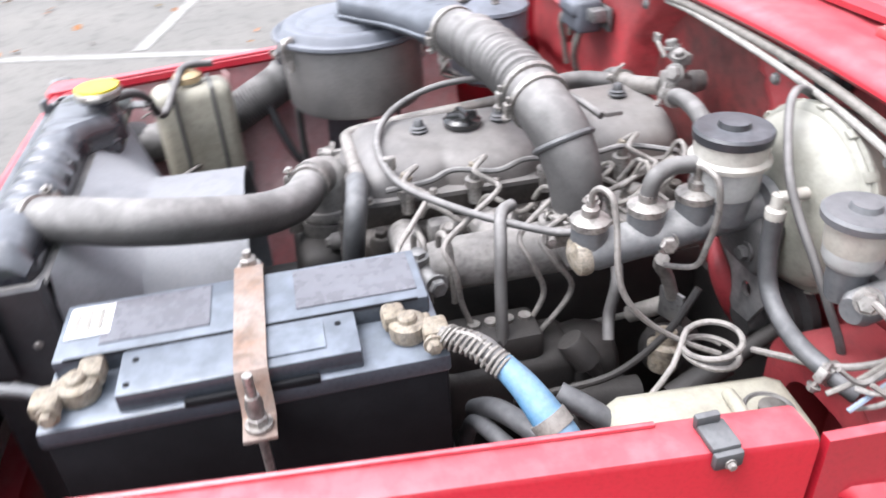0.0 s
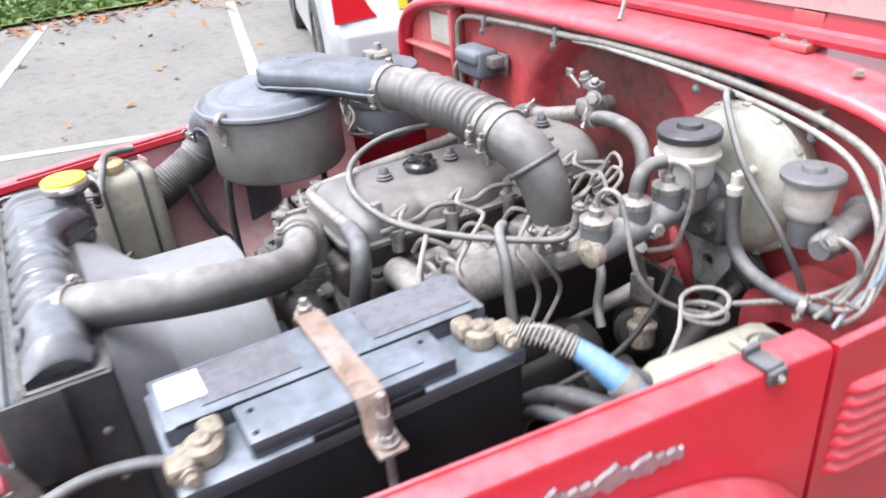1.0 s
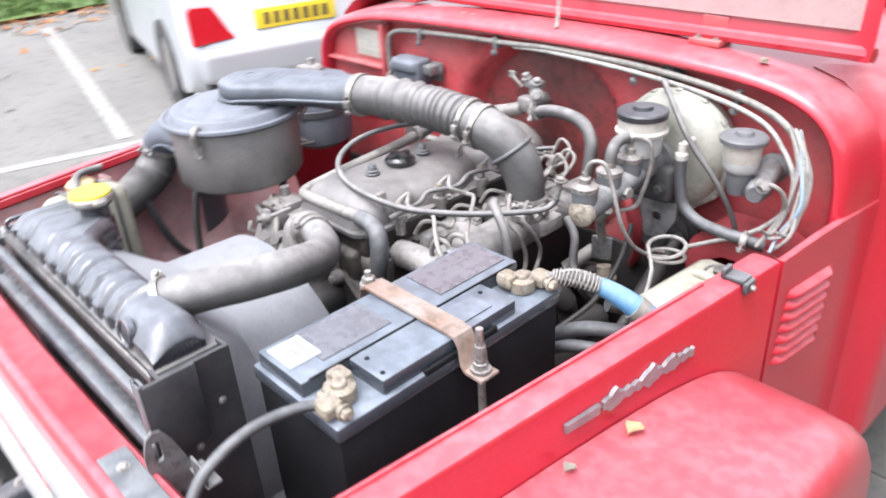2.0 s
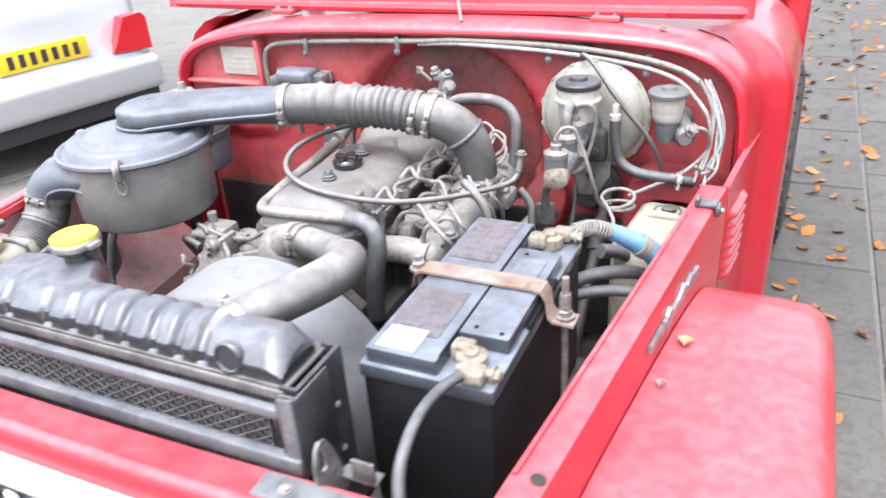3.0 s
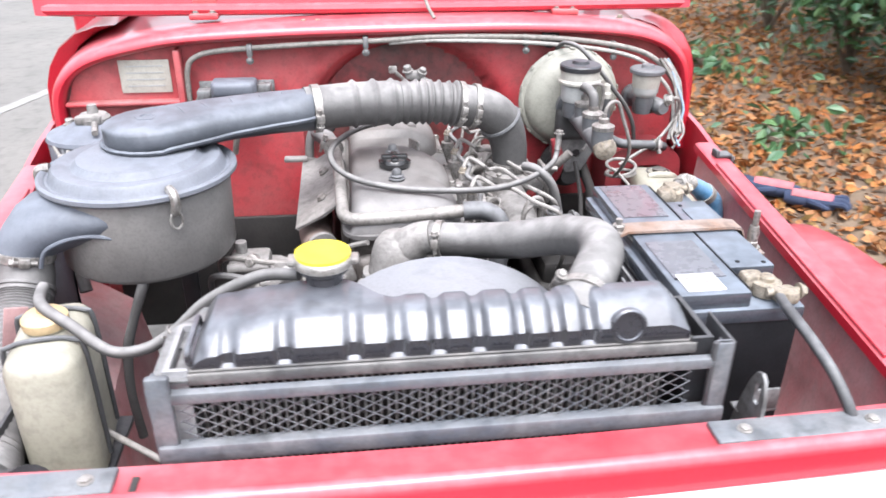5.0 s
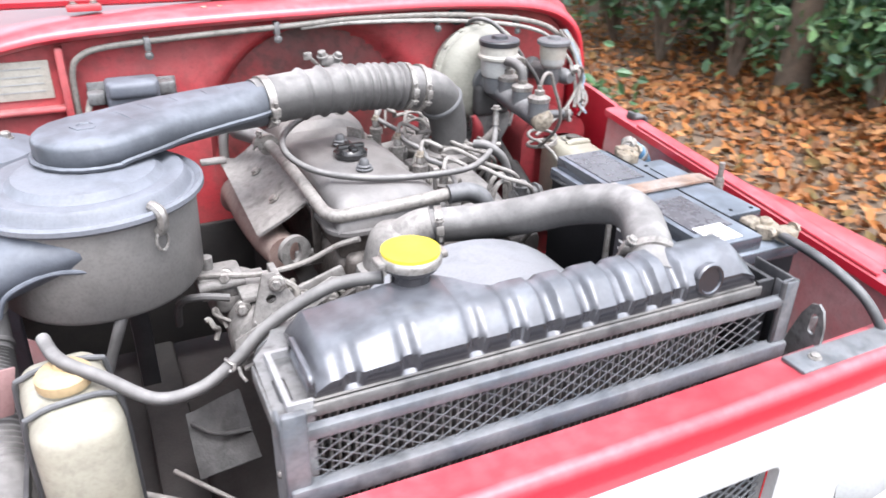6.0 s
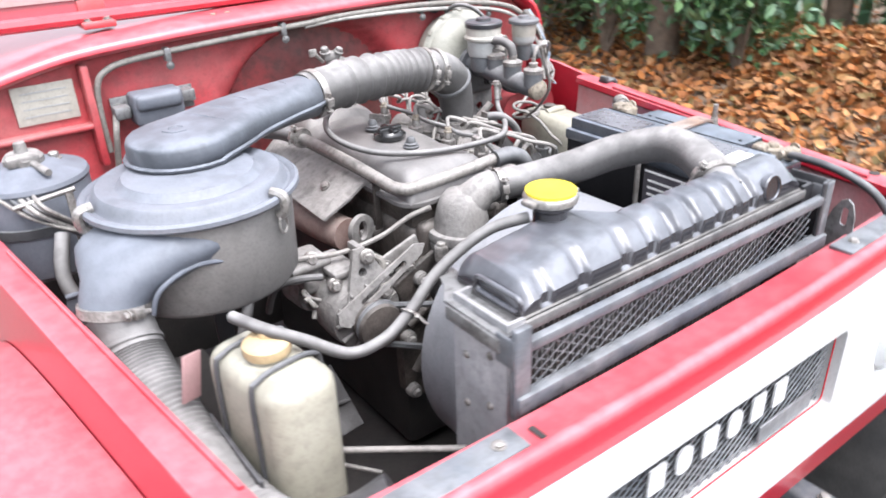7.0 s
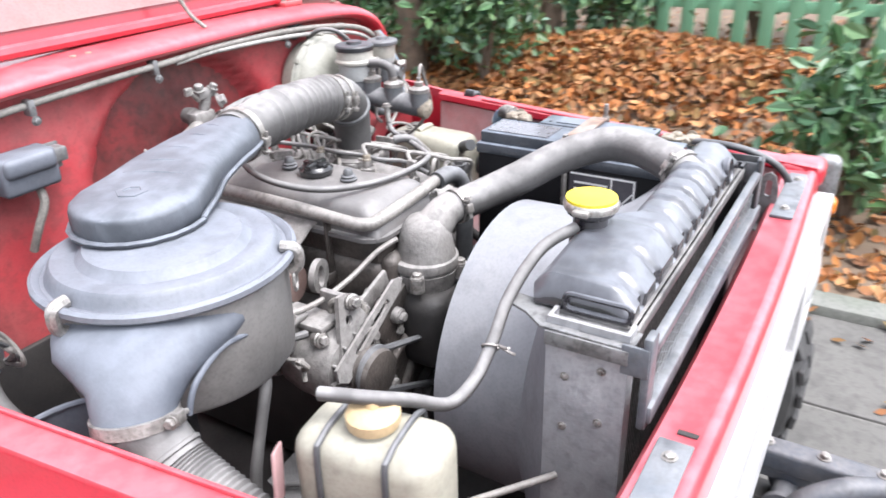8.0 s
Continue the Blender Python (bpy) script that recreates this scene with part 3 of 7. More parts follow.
# green fence behind the shrubs
fence = thing("fence", "pale green painted board fence behind the shrubs", "fence", at=(5.9, 1.5, 0.05), kind="structure")
board = mesh_of("board", G().box((0, 0, 0.8), (0.025, 0.11, 1.6), 0.006), FENCE)
for i in range(66):
    ob = new("board", board)
    ob.parent = fence
    ob.location = (0, -6.5 + i * 0.215, random.uniform(-0.02, 0.02))
for z in (0.45, 1.35):
    ob = part("rail", G().box((5.94, 2.0, z), (0.05, 14.5, 0.09), 0.006), FENCE, fence)

# dark wood far behind everything
g = G()
ring = []
for k in range(49):
    a = 2 * math.pi * k / 48
    ring.append((a, 60 + 6 * noise.noise((math.cos(a) * 3, math.sin(a) * 3, 0))))
g.rings([[(r * math.cos(a), r * math.sin(a), z) for a, r in ring] for z in (-0.3, 4, 8 )], False, False)
WOODS = material("far woodland", (0.045, 0.07, 0.03), 0.9, second=(0.10, 0.09, 0.04), scale=0.5, mix=0.9, bump=0, grain=3)
tagged(part("backdrop", g, WOODS, None), "distant belt of dark woodland", "woodland", kind="structure")


# a pair of work gloves dropped behind the kerb
def glove(x, y, a, flip):
    z = verge_height(x, y) + 0.03
    t = thing("work_glove", "navy knitted work glove with faded red palm lying on leaves", "glove", "dropped gloves", (x, y, z))
    m = Matrix.Translation((x, y, z)) @ Matrix.Rotation(a, 4, "Z")
    g = G()
    secs = []
    for u, w, hh in ((-0.13, 0.035, 0.03), (-0.10, 0.045, 0.035), (-0.04, 0.05, 0.04), (0.02, 0.055, 0.045), (0.07, 0.05, 0.04), (0.10, 0.03, 0.03)):
        secs.append([m @ Vector((u, w * math.cos(b), 0.02 + hh * math.sin(b))) for b in (2 * math.pi * i / 14 for i in range(14))])
    g.rings(secs)
    for k in range(4):
        yy = -0.036 + k * 0.024
        g.tube([m @ Vector((0.07, yy, 0.03)), m @ Vector((0.13, yy * 1.2, 0.035 + 0.01 * (k % 2))), m @ Vector((0.165 - 0.01 * abs(k - 1.5), yy * 1.3, 0.015))], [0.015, 0.014, 0.009], 8, 4)
    g.tube([m @ Vector((-0.02, flip * 0.045, 0.03)), m @ Vector((0.03, flip * 0.08, 0.03)), m @ Vector((0.07, flip * 0.085, 0.02))], [0.017, 0.015, 0.01], 8, 4)
    part("glove_shell", g, GLOVE, t)
    g = G()
    secs = []
    for u, w in ((-0.10, 0.03), (-0.03, 0.036), (0.03, 0.038), (0.08, 0.03)):
        secs.append([m @ Vector((u, flip * 0.006 + w * math.cos(b), 0.045 + 0.022 * math.sin(b))) for b in (2 * math.pi * i / 12 for i in range(12))])
    g.rings(secs)
    part("palm_patch", g, GLOVERED, t, "faded red palm patch")


glove(1.97, 2.60, 2.5, 1)
glove(2.09, 2.42, -0.6, -1)


# silver hatchback parked at the far side
def parked_car(px, py, turn):
    """The car points away along -x from its rear bumper, then is turned and set in place."""
    x = y = 0.0
    t = thing("parked_car", "silver hatchback parked on the asphalt", "car")
    secs = []
    half = 0.70
    outline = [(-0.03, 0.24), (0.02, 0.30), (0.03, 0.42), (0.0, 0.55), (-0.06, 0.62), (-0.08, 0.80), (-0.16, 0.95), (-0.55, 1.32), (-0.8, 1.40), (-1.9, 1.42), (-2.6, 1.0), (-3.7, 0.85), (-4.05, 0.65), (-4.1, 0.3), (-3.9, 0.22), (-0.2, 0.2)]
    for s, k in ((-1, 0.93), (-0.985, 0.97), (-0.93, 0.995), (-0.8, 1.0), (0.0, 1.0), (0.8, 1.0), (0.93, 0.995), (0.985, 0.97), (1, 0.93)):
        ring = []
        for u, z in outline:
            w = half * s * (1 - 0.22 * max(0, (z - 0.9) / 0.5))
            cu = -2.0 + (u + 2.0) * (0.93 + 0.07 * (1 - abs(s) ** 6))
            ring.append((x + cu, y + w, 0.2 + (z - 0.2) * (0.96 + 0.04 * k)))
        secs.append(ring)
    part("body", G().rings(secs), SILVER, t, angle=50)
    g = G().box((x + 0.035, y, 0.42), (0.12, 1.30, 0.21), 0.055, None, 4)
    part("rear_bumper", g, SILVER, t)
    part("bumper_trim", G().box((x + 0.085, y, 0.46), (0.012, 1.16, 0.035), 0.004), SILVER, t)
    part("rear_valance", G().box((x - 0.02, y, 0.27), (0.10, 1.24, 0.12), 0.02), BAR, t, "dark plastic lower valance")
    for s in (-1, 1):
        part("tail_lamp", G().plate([(-0.13, -0.09), (0.13, -0.07), (0.10, -0.03), (0.02, 0.12), (-0.10, 0.13), (-0.13, 0.10)] if s < 0 else [(0.13, -0.09), (0.13, 0.10), (0.10, 0.13), (-0.02, 0.12), (-0.10, -0.03), (-0.13, -0.07)], (), 0.09, Matrix(((0, 0, 1, x - 0.105), (1, 0, 0, y + s * 0.53), (0, 1, 0, 0.630), (0, 0, 0, 1)))), REDLENS, t, "red tail lamp")
    p = part("number_plate", G().box((x - 0.035, y, 0.640), (0.030, 0.52, 0.115), 0.003, Matrix.Translation((0, 0, 0))), PLATE, t, "yellow rear plate")
    for k in range(7):
        part("plate_bar", G().box((x - 0.0195, y - 0.19 + k * 0.063, 0.640), (0.003, 0.032, 0.07), 0), BAR, p)
    part("rear_window", G().box((0, 0, 0), (0.02, 1.05, 0.42), 0.02, Matrix.Translation((x - 0.345, y, 1.155)) @ Matrix.Rotation(radians(-46), 4, "Y")), GLASS_DARK, t, "dark rear window")
    for s in (-1, 1):
        for wx in (-0.75, -2.77):
            w = part("wheel", G().lathe([(0.0, -0.09), (0.29, -0.09), (0.30, -0.07), (0.30, 0.07), (0.29, 0.09), (0.20, 0.09), (0.19, 0.06), (0.0, 0.06)], basis((x + wx, y + s * 0.63, 0.30), (0, s, 0)), 28), TYRE, t)
            part("rim", G().lathe([(0.0, 0.0), (0.185, 0.0), (0.185, 0.08), (0.16, 0.082), (0.06, 0.07), (0.0, 0.075)], basis((x + wx, y + s * 0.63, 0.30), (0, s, 0)), 24), CHROME, w, "grey alloy rim")
    t.matrix_basis = pose(px, py, 0, 0, 0, turn)


parked_car(-3.06, 2.40, -14.5)


# ---- the red off-road car: body ----
CX = -0.02
car = thing("off_road_car", "red classic off-road car with raised bonnet and white grille surround", "car", at=(CX, 1.2, 0))


def xo(y):
    return 0.610 + 0.122 * y      # outer face of a wing rail, from the middle of the car


def zt(y):
    return 0.953 + 0.024 * y      # top of the rails


for s in (1, -1):
    secs = []
    for i in range(19):
        y = -0.10 + 0.888 * i / 18
        o, z = xo(y), zt(y)
        prof = [(o, 0.55), (o, z - 0.008), (o - 0.003, z - 0.002), (o - 0.010, z), (o - 0.040, z), (o - 0.046, z - 0.003), (o - 0.047, z - 0.016), (o - 0.030, z - 0.022), (o - 0.026, z - 0.06), (o - 0.02, 0.72), (o - 0.05, 0.55)]
        secs.append([(CX + s * u, y, w) for u, w in prof])
    part("wing_rail", G().rings(secs), RED, car)
    # inner wing below, grimy
    secs = []
    for i in range(9):
        y = -0.06 + 0.85 * i / 8
        o = xo(y)
        prof = [(o - 0.034, zt(y) - 0.024), (o - 0.045, 0.80), (o - 0.075, 0.72), (o - 0.16, 0.66), (o - 0.19, 0.50), (o - 0.20, 0.45)]
        secs.append([(CX + s * u, y, w) for u, w in prof])
    part("inner_wing", G().rings(secs, False, False), RED_WING, car, "dusty grimy red inner wing")
    # cowl side panel behind the rail
    side = [(0.797, 0.45), (0.797, zt(0.79) - 0.004), (0.90, 0.977), (0.97, 0.979), (1.5, 0.99), (1.5, 0.45)]
    m = Matrix(((s * 0.122, 0, s, CX + s * 0.599), (1, 0, 0, 0), (0, 1, 0, 0), (0, 0, 0, 1)))
    part("cowl_side", G().plate(side, (), 0.011, m), RED, car)
    # louvres
    for k in range(7):
        z0 = 0.768 + k * 0.0205
        g = G()
        secs = []
        for i in range(13):
            u = i / 12
            y = 0.808 + 0.002 * k + 0.136 * u
            hgt = 0.013 * min(1, u * 6, (1 - u) * 6) ** 0.5
            secs.append([(CX + s * (xo(y) - 0.001 + a), y, z0 + b) for a, b in ((0, 0), (hgt, 0.001), (hgt * 0.95, 0.005), (0, 0.014))])
        g.rings(secs)
        part("louvre", g, RED, car)
    # tub side, door and sill behind
    secs = []
    out = 1.0 if s > 0 else 0.0
    for z, d in ((0.45, 0.0), (0.80, 0.0), (1.0, 0.0), (1.06, 0.005), (1.10, 0.018), (1.14, 0.045), (1.17, 0.085), (1.185, 0.13)):
        secs.append([(CX + s * (u - d), y, z) for u, y in ((xo(1.06) - 0.004, 1.06), (xo(1.08) + 0.003 * out, 1.080), (xo(1.10) + 0.016 * out, 1.096), (xo(1.10) + 0.034 * out, 1.102), (xo(1.10) + 0.046 * out, 1.116), (xo(1.10) + 0.050 * out, 1.15), (0.800 if s > 0 else 0.77, 1.50), (0.70, 1.50), (0.70, 1.08))])
    part("cowl_flange", G().rings(secs), RED, car)
    part("body_side", G().box((CX + s * 0.770, 2.26, 0.82), (0.06, 1.52, 0.76), 0.02, None, 3), RED, car)

# front wings
for s in (1, -1):
    prof = [(-0.105, 0.60), (-0.102, 0.70), (-0.085, 0.775), (-0.03, 0.832), (0.10, 0.858), (0.30, 0.864), (0.48, 0.862), (0.60, 0.850), (0.68, 0.825), (0.745, 0.780), (0.79, 0.715), (0.815, 0.63), (0.825, 0.54)]
    line = spline([(0, a, b) for a, b in prof], 4)
    secs = []
    mid = Vector((0, 0.33, 0.45))
    for u, k in ((0.0, 0), (0.55, 0), (0.80, 0.004), (0.90, 0.014), (0.96, 0.032), (0.99, 0.055), (1.0, 0.085), (1.0, 0.12)):
        ring = []
        for p in line:
            x0 = xo(p.y) + 0.002 if p.y < 0.79 else xo(0.79)
            d = (p - mid).normalized()
            q = p - d * k
            ring.append((CX + s * (x0 + (0.905 - x0) * u), q.y, q.z))
        secs.append(ring)
    back = [[(x - s * 0.004, y, z - 0.006) for x, y, z in r] for r in secs]
    part("front_wing", G().rings(secs, False, False).rings(back, False, False), RED, car)

# front panel over the radiator, with its rolled edge
secs = []
for i in range(25):
    u = -1 + 2 * i / 24
    x = CX + u * 0.600
    dy = 0.012 * u * u
    prof = [(-0.030, 0.86), (-0.048, 0.926), (-0.054, 0.934), (-0.092, 0.9355), (-0.096, 0.9385), (-0.103, 0.9390), (-0.109, 0.935), (-0.113, 0.924), (-0.117, 0.898), (-0.113, 0.895), (-0.100, 0.924), (-0.055, 0.928), (-0.036, 0.86)]
    secs.append([(x, a + dy, b + 0.004 * u * u) for a, b in prof])
part("front_panel", G().rings(secs), RED, car)
part("front_corner", G().box((CX + 0.590, -0.070, 0.928), (0.075, 0.085, 0.05), 0.018, None, 3), RED, car)
part("front_corner", G().box((CX - 0.590, -0.070, 0.928), (0.075, 0.085, 0.05), 0.018, None, 3), RED, car)
part("valance", G().box((CX, -0.085, 0.60), (1.16, 0.05, 0.14), 0.012), RED, car)

# white grille surround with openings for grille and lamps
LAMPX, LAMPZ, LAMPR = 0.465, 0.775, 0.095
outer = round_rect(-0.625, 0.640, 0.625, 0.898, 0.07, 8)
holes = [list(reversed(round_rect(-0.252, 0.722, 0.252, 0.858, 0.012, 3))), list(reversed(circle(LAMPX, LAMPZ, LAMPR, 32))), list(reversed(circle(-LAMPX, LAMPZ, LAMPR, 32)))]
m = Matrix(((1, 0, 0, CX), (0, 0, 1, -0.134), (0, 1, 0, 0), (0, 0, 0, 1)))
bezel = part("grille_surround", G().plate(outer, holes, 0.030, m), WHITE, car, "white painted grille surround")
part("grille_trim", G().tube([(CX + a, -0.120, b) for a, b in round_rect(-0.250, 0.725, 0.250, 0.855, 0.01, 3)], 0.0011, 6, 1, True), REDLENS, bezel, "thin red trim round the grille")
part("grille_backing", G().box((CX, -0.098, 0.79), (0.56, 0.004, 0.16), 0), GRIME_SHADE, bezel)
g = G()
for k in range(-9, 26):
    for d in (1, -1):
        x0 = -0.250 + k * 0.0215
        a, b = Vector((x0, 0.725)), Vector((x0 + 0.20, 0.855))
        if d < 0:
            a, b = Vector((x0, 0.855)), Vector((x0 + 0.20, 0.725))
        t0, t1 = max(0, (-0.250 - a.x) / 0.20), min(1, (0.250 - a.x) / 0.20)
        if t1 - t0 > 0.02:
            p, q = a.lerp(b, t0), a.lerp(b, t1)
            yy = -0.112 - 0.001 * d
            g.rod((CX + p.x, yy, p.y), (CX + q.x, yy, q.y), 0.0013, 4)
part("grille_mesh", g, GUARD, bezel, "worn dark expanded metal grille mesh", 30)
for k in range(6):
    bx = CX - 0.140 + k * 0.0515
    g = G().plate(round_rect(-0.015, -0.020, 0.015, 0.020, 0.012 if k in (1, 3) else 0.003, 4), (), 0.003, Matrix(((1, 0, 0, bx), (0, 0, 1, -0.121), (0, 1, 0, 0.806), (0, 0, 0, 1))))
    part("emblem_block", g, EMBLEM, bezel, "white emblem block on the grille")
part("badge_plate", G().box((CX + 0.145, -0.121, 0.752), (0.13, 0.005, 0.030), 0.003), SCRIPT, bezel, "small silver badge")
for s in (1, -1):
    lx = CX + s * LAMPX
    m = basis((lx, -0.116, LAMPZ), (0, -1, 0))
    lamp = part("headlight", G().lathe([(0.06, -0.06), (0.088, -0.01), (0.094, 0.0), (0.094, 0.008), (0.084, 0.012), (0.082, 0.004), (0.05, -0.045), (0.0, -0.055)], m, 36), CHROME, car, "chrome rimmed headlight")
    part("lens", G().lathe([(0.083, 0.004), (0.07, 0.014), (0.045, 0.022), (0.02, 0.026), (0.0, 0.027)], m, 36), LENS, lamp, "clear headlight glass")
    sl = part("side_lamp", G().box((CX + s * 0.685, -0.108, 0.890), (0.046, 0.052, 0.088), 0.016, None, 4).box((CX + s * 0.685, -0.100, 0.846), (0.060, 0.040, 0.012), 0.004), ZINC, car, "dull grey side lamp housing")
    part("lens", G().box((CX + s * 0.688, -0.122, 0.828), (0.040, 0.036, 0.036), 0.012, None, 3), AMBER, sl, "amber lamp lens")

# bumper brackets and front wheels
for s in (1, -1):
    fx = CX + s * 0.365
    horn = part("frame_horn", G().box((fx, -0.17, 0.425), (0.050, 0.52, 0.050), 0.010, None, 3).box((fx, -0.17, 0.392), (0.034, 0.46, 0.030), 0.006), FRAMEBLUE, car, "dark blue-grey chassis horn")
    part("spring_shackle", G().lathe([(0.018, -0.05), (0.034, -0.048), (0.034, -0.038), (0.022, -0.036), (0.022, 0.036), (0.034, 0.038), (0.034, 0.048), (0.018, 0.05)], basis((fx - s * 0.03, -0.165, 0.362), (1, 0, 0)), 20).bolt((fx - s * 0.08, -0.165, 0.362), (-s, 0, 0), 0.014, 0.014), FRAMEBLUE, horn)
    for k in range(3):
        part("horn_bolt", G().bolt((fx, -0.12 - 0.10 * k, 0.449), (0, 0, 1), 0.009, 0.010), STEEL, horn)
    part("leaf_spring", G().box((fx, 0.16, 0.325), (0.06, 0.70, 0.018), 0.004).box((fx, 0.18, 0.304), (0.06, 0.56, 0.018), 0.004), GRIME_SHADE, car, "grimy leaf spring")
    part("bumper_stay", G().tube([(fx - s * 0.10, -0.17, 0.36), (fx - s * 0.09, -0.20, 0.41), (fx - s * 0.055, -0.26, 0.435), (fx - s * 0.01, -0.33, 0.430), (fx, -0.42, 0.425)], [0.016, 0.020, 0.022, 0.020, 0.018], 14, 6), FRAMEBLUE, horn, "bent blue-grey bumper stay")
part("crossmember", G().box((CX, -0.02, 0.335), (0.66, 0.06, 0.07), 0.008), FRAMEBLUE, car, "dark blue-grey front crossmember")
for s in (1, -1):
    for wy in (0.21, 2.60):
        m = basis((CX + s * 0.735, wy, 0.36), (s, 0, 0))
        tyre = part("wheel", G().lathe([(0.19, -0.09), (0.29, -0.100), (0.345, -0.090), (0.36, -0.070), (0.36, 0.070), (0.345, 0.090), (0.29, 0.100), (0.19, 0.09)], m, 48), TYRE, car)
        g = G()
        for k in range(36):
            a = 2 * math.pi * k / 36
            for w in (-0.055, 0.055):
                mm = m @ Matrix.Rotation(a + (0.05 if w > 0 else 0), 4, "Z") @ Matrix.Translation((0.361, 0, w))
                g.box((0, 0, 0), (0.014, 0.036, 0.06), 0.003, mm, 1)
        tagged(part("tread", g, TYRE, tyre), kind="stuff")
        part("rim", G().lathe([(0.0, -0.05), (0.19, -0.08), (0.195, 0.085), (0.18, 0.085), (0.165, 0.03), (0.09, 0.02), (0.085, 0.05), (0.0, 0.055)], m, 36), WHITE, tyre, "white steel rim")

# bulkhead with its round pressing
lip = [(-0.694, 0.90), (-0.694, 0.955), (-0.692, 1.02), (-0.685, 1.06), (-0.660, 1.096), (-0.612, 1.124), (-0.52, 1.147), (-0.42, 1.161), (-0.2, 1.171), (0.06, 1.175), (0.3, 1.175), (0.5, 1.164), (0.60, 1.142), (0.652, 1.102), (0.672, 1.04), (0.677, 0.98), (0.678, 0.90)]
secs = []
NX, NZ = 72, 40
for i in range(NX + 1):
    x = -0.690 + 1.363 * i / NX
    top = next(b0 + (b1 - b0) * (x - a0) / (a1 - a0) for (a0, b0), (a1, b1) in zip(lip[1:], lip[2:]) if a0 <= x <= a1) + 0.004
    row = []
    for j in range(NZ + 1):
        z = 0.50 + (top - 0.50) * j / NZ
        d = math.hypot(x - 0.04, (z - 0.925))
        y = 1.006 + 0.050 * max(0, min(1, (0.237 - d) / 0.014))
        y -= 0.014 * max(0, min(1, (x + 0.447) / -0.012)) * (1 if z > 0.9 else 0)
        row.append((x, y, z))
    secs.append(row)
part("bulkhead", G().rings(secs, False, False), RED_IN, car, "dusty red bulkhead with a round pressing", 60)
# disc of darker mottled red set inside the round pressing
part("bulkhead_pressing", G().lathe([(0.215, 0.0), (0.218, 0.003), (0.19, 0.006), (0.0, 0.008)], basis((0.04, 1.0545, 0.925), (0, -1, 0)), 56), RED_DARK, car, "darker mottled round pressing in the bulkhead")
part("bulkhead_rear", G().box((0, 1.10, 0.79), (1.34, 0.02, 0.56), 0), GRIME_SHADE, car)
# rolled lip round the bulkhead
pts = [Vector((a, 0, b)) for a, b in lip]
pts = spline(pts, 4)
secs = []
for i, p in enumerate(pts):
    d = (pts[min(i + 1, len(pts) - 1)] - pts[max(i - 1, 0)]).normalized()
    n = Vector((-d.z, 0, d.x))
    ring = []
    for y, o in ((1.02, 0), (0.972, 0), (0.963, 0.003), (0.958, 0.009), (0.959, 0.016), (0.966, 0.023), (0.980, 0.028), (1.02, 0.031), (1.20, 0.034), (1.5, 0.036)):
        q = Vector((p.x, y, p.z)) + n * o
        q.x += math.copysign(0.122 * max(0, y - 0.985) * min(1, (abs(q.x) / 0.69) ** 3), q.x)
        edge = xo(y) + 0.0015
        ring.append((CX + max(-edge, min(edge, q.x - CX)), q.y, q.z))
    secs.append(ring)
part("cowl_lip", G().rings(secs), RED, car)

# opened bonnet, leaning back over the cowl
HINGE = Vector((0.0, 1.030, 1.212))


def hood_pt(x, v, d):
    """x across, v along from the hinge, d in front of the sheet, towards the engine."""
    return HINGE + Vector((x, v * 0.24 - 0.97 * d, v * 0.97 + 0.24 * d))


secs = []
for i in range(31):
    u = -1 + 2 * i / 30
    ring = []
    for v, w in ((0.0, 0.70), (0.03, 0.702), (0.5, 0.675), (0.98, 0.645), (1.02, 0.63)):
        crown = -0.035 * (1 - u * u) + (0.03 if abs(u) > 0.97 else 0)
        ring.append(tuple(hood_pt(CX + u * w, v, crown)))
    secs.append(ring)
bonnet = part("bonnet", G().rings(secs, False, False), RED, car, "raised red bonnet seen from its underside")
secs = []
for i in range(31):
    u = -1 + 2 * i / 30
    secs.append([tuple(hood_pt(CX + u * w * 0.965, v, 0.006 - 0.035 * (1 - u * u) + (0.012 if v in (0.16, 0.24) else 0))) for v, w in ((0.045, 0.70), (0.07, 0.70), (0.14, 0.69), (0.16, 0.69), (0.24, 0.69), (0.26, 0.69), (0.6, 0.665), (0.97, 0.645))])
part("underside", G().rings(secs, False, False), PINK_UNDER, bonnet, "dusty pale pink underside sheet", 20)
edge = [tuple(hood_pt(CX + u * 0.70, 0.012, 0.012 - 0.035 * (1 - u * u))) for u in (-1 + 2 * i / 24 for i in range(25))]
part("bonnet_lip", G().tube(edge, 0.012, 8, 1), RED, bonnet)
for x in (-0.39, 0.40):
    h = part("hinge", G().box((x, 1.045, 1.208), (0.06, 0.05, 0.012), 0.003).box((x, 1.062, 1.225), (0.05, 0.012, 0.05), 0.003).rod((x - 0.034, 1.05, 1.216), (x + 0.034, 1.05, 1.216), 0.008), RED_IN, bonnet, "red bonnet hinge")
    for k in (-1, 1):
        part("hinge_bolt", G().bolt((x + k * 0.018, 1.036, 1.214), (0, 0, 1), 0.006, 0.005), STEEL, h)
part("washer_tube", G().tube([(0.10, 0.985, 1.205), (0.085, 1.01, 1.235), (0.07, 1.03, 1.30), (0.05, 1.06, 1.45)], 0.004, 8), WIRE, bonnet, "thin grey washer tube")
for x in (-0.18, -0.15, 0.10, 0.2, 0.52):
    part("cowl_bolt", G().bolt((x, 1.004, 1.197), (0, 0, 1), 0.006, 0.006), BRASS, car)

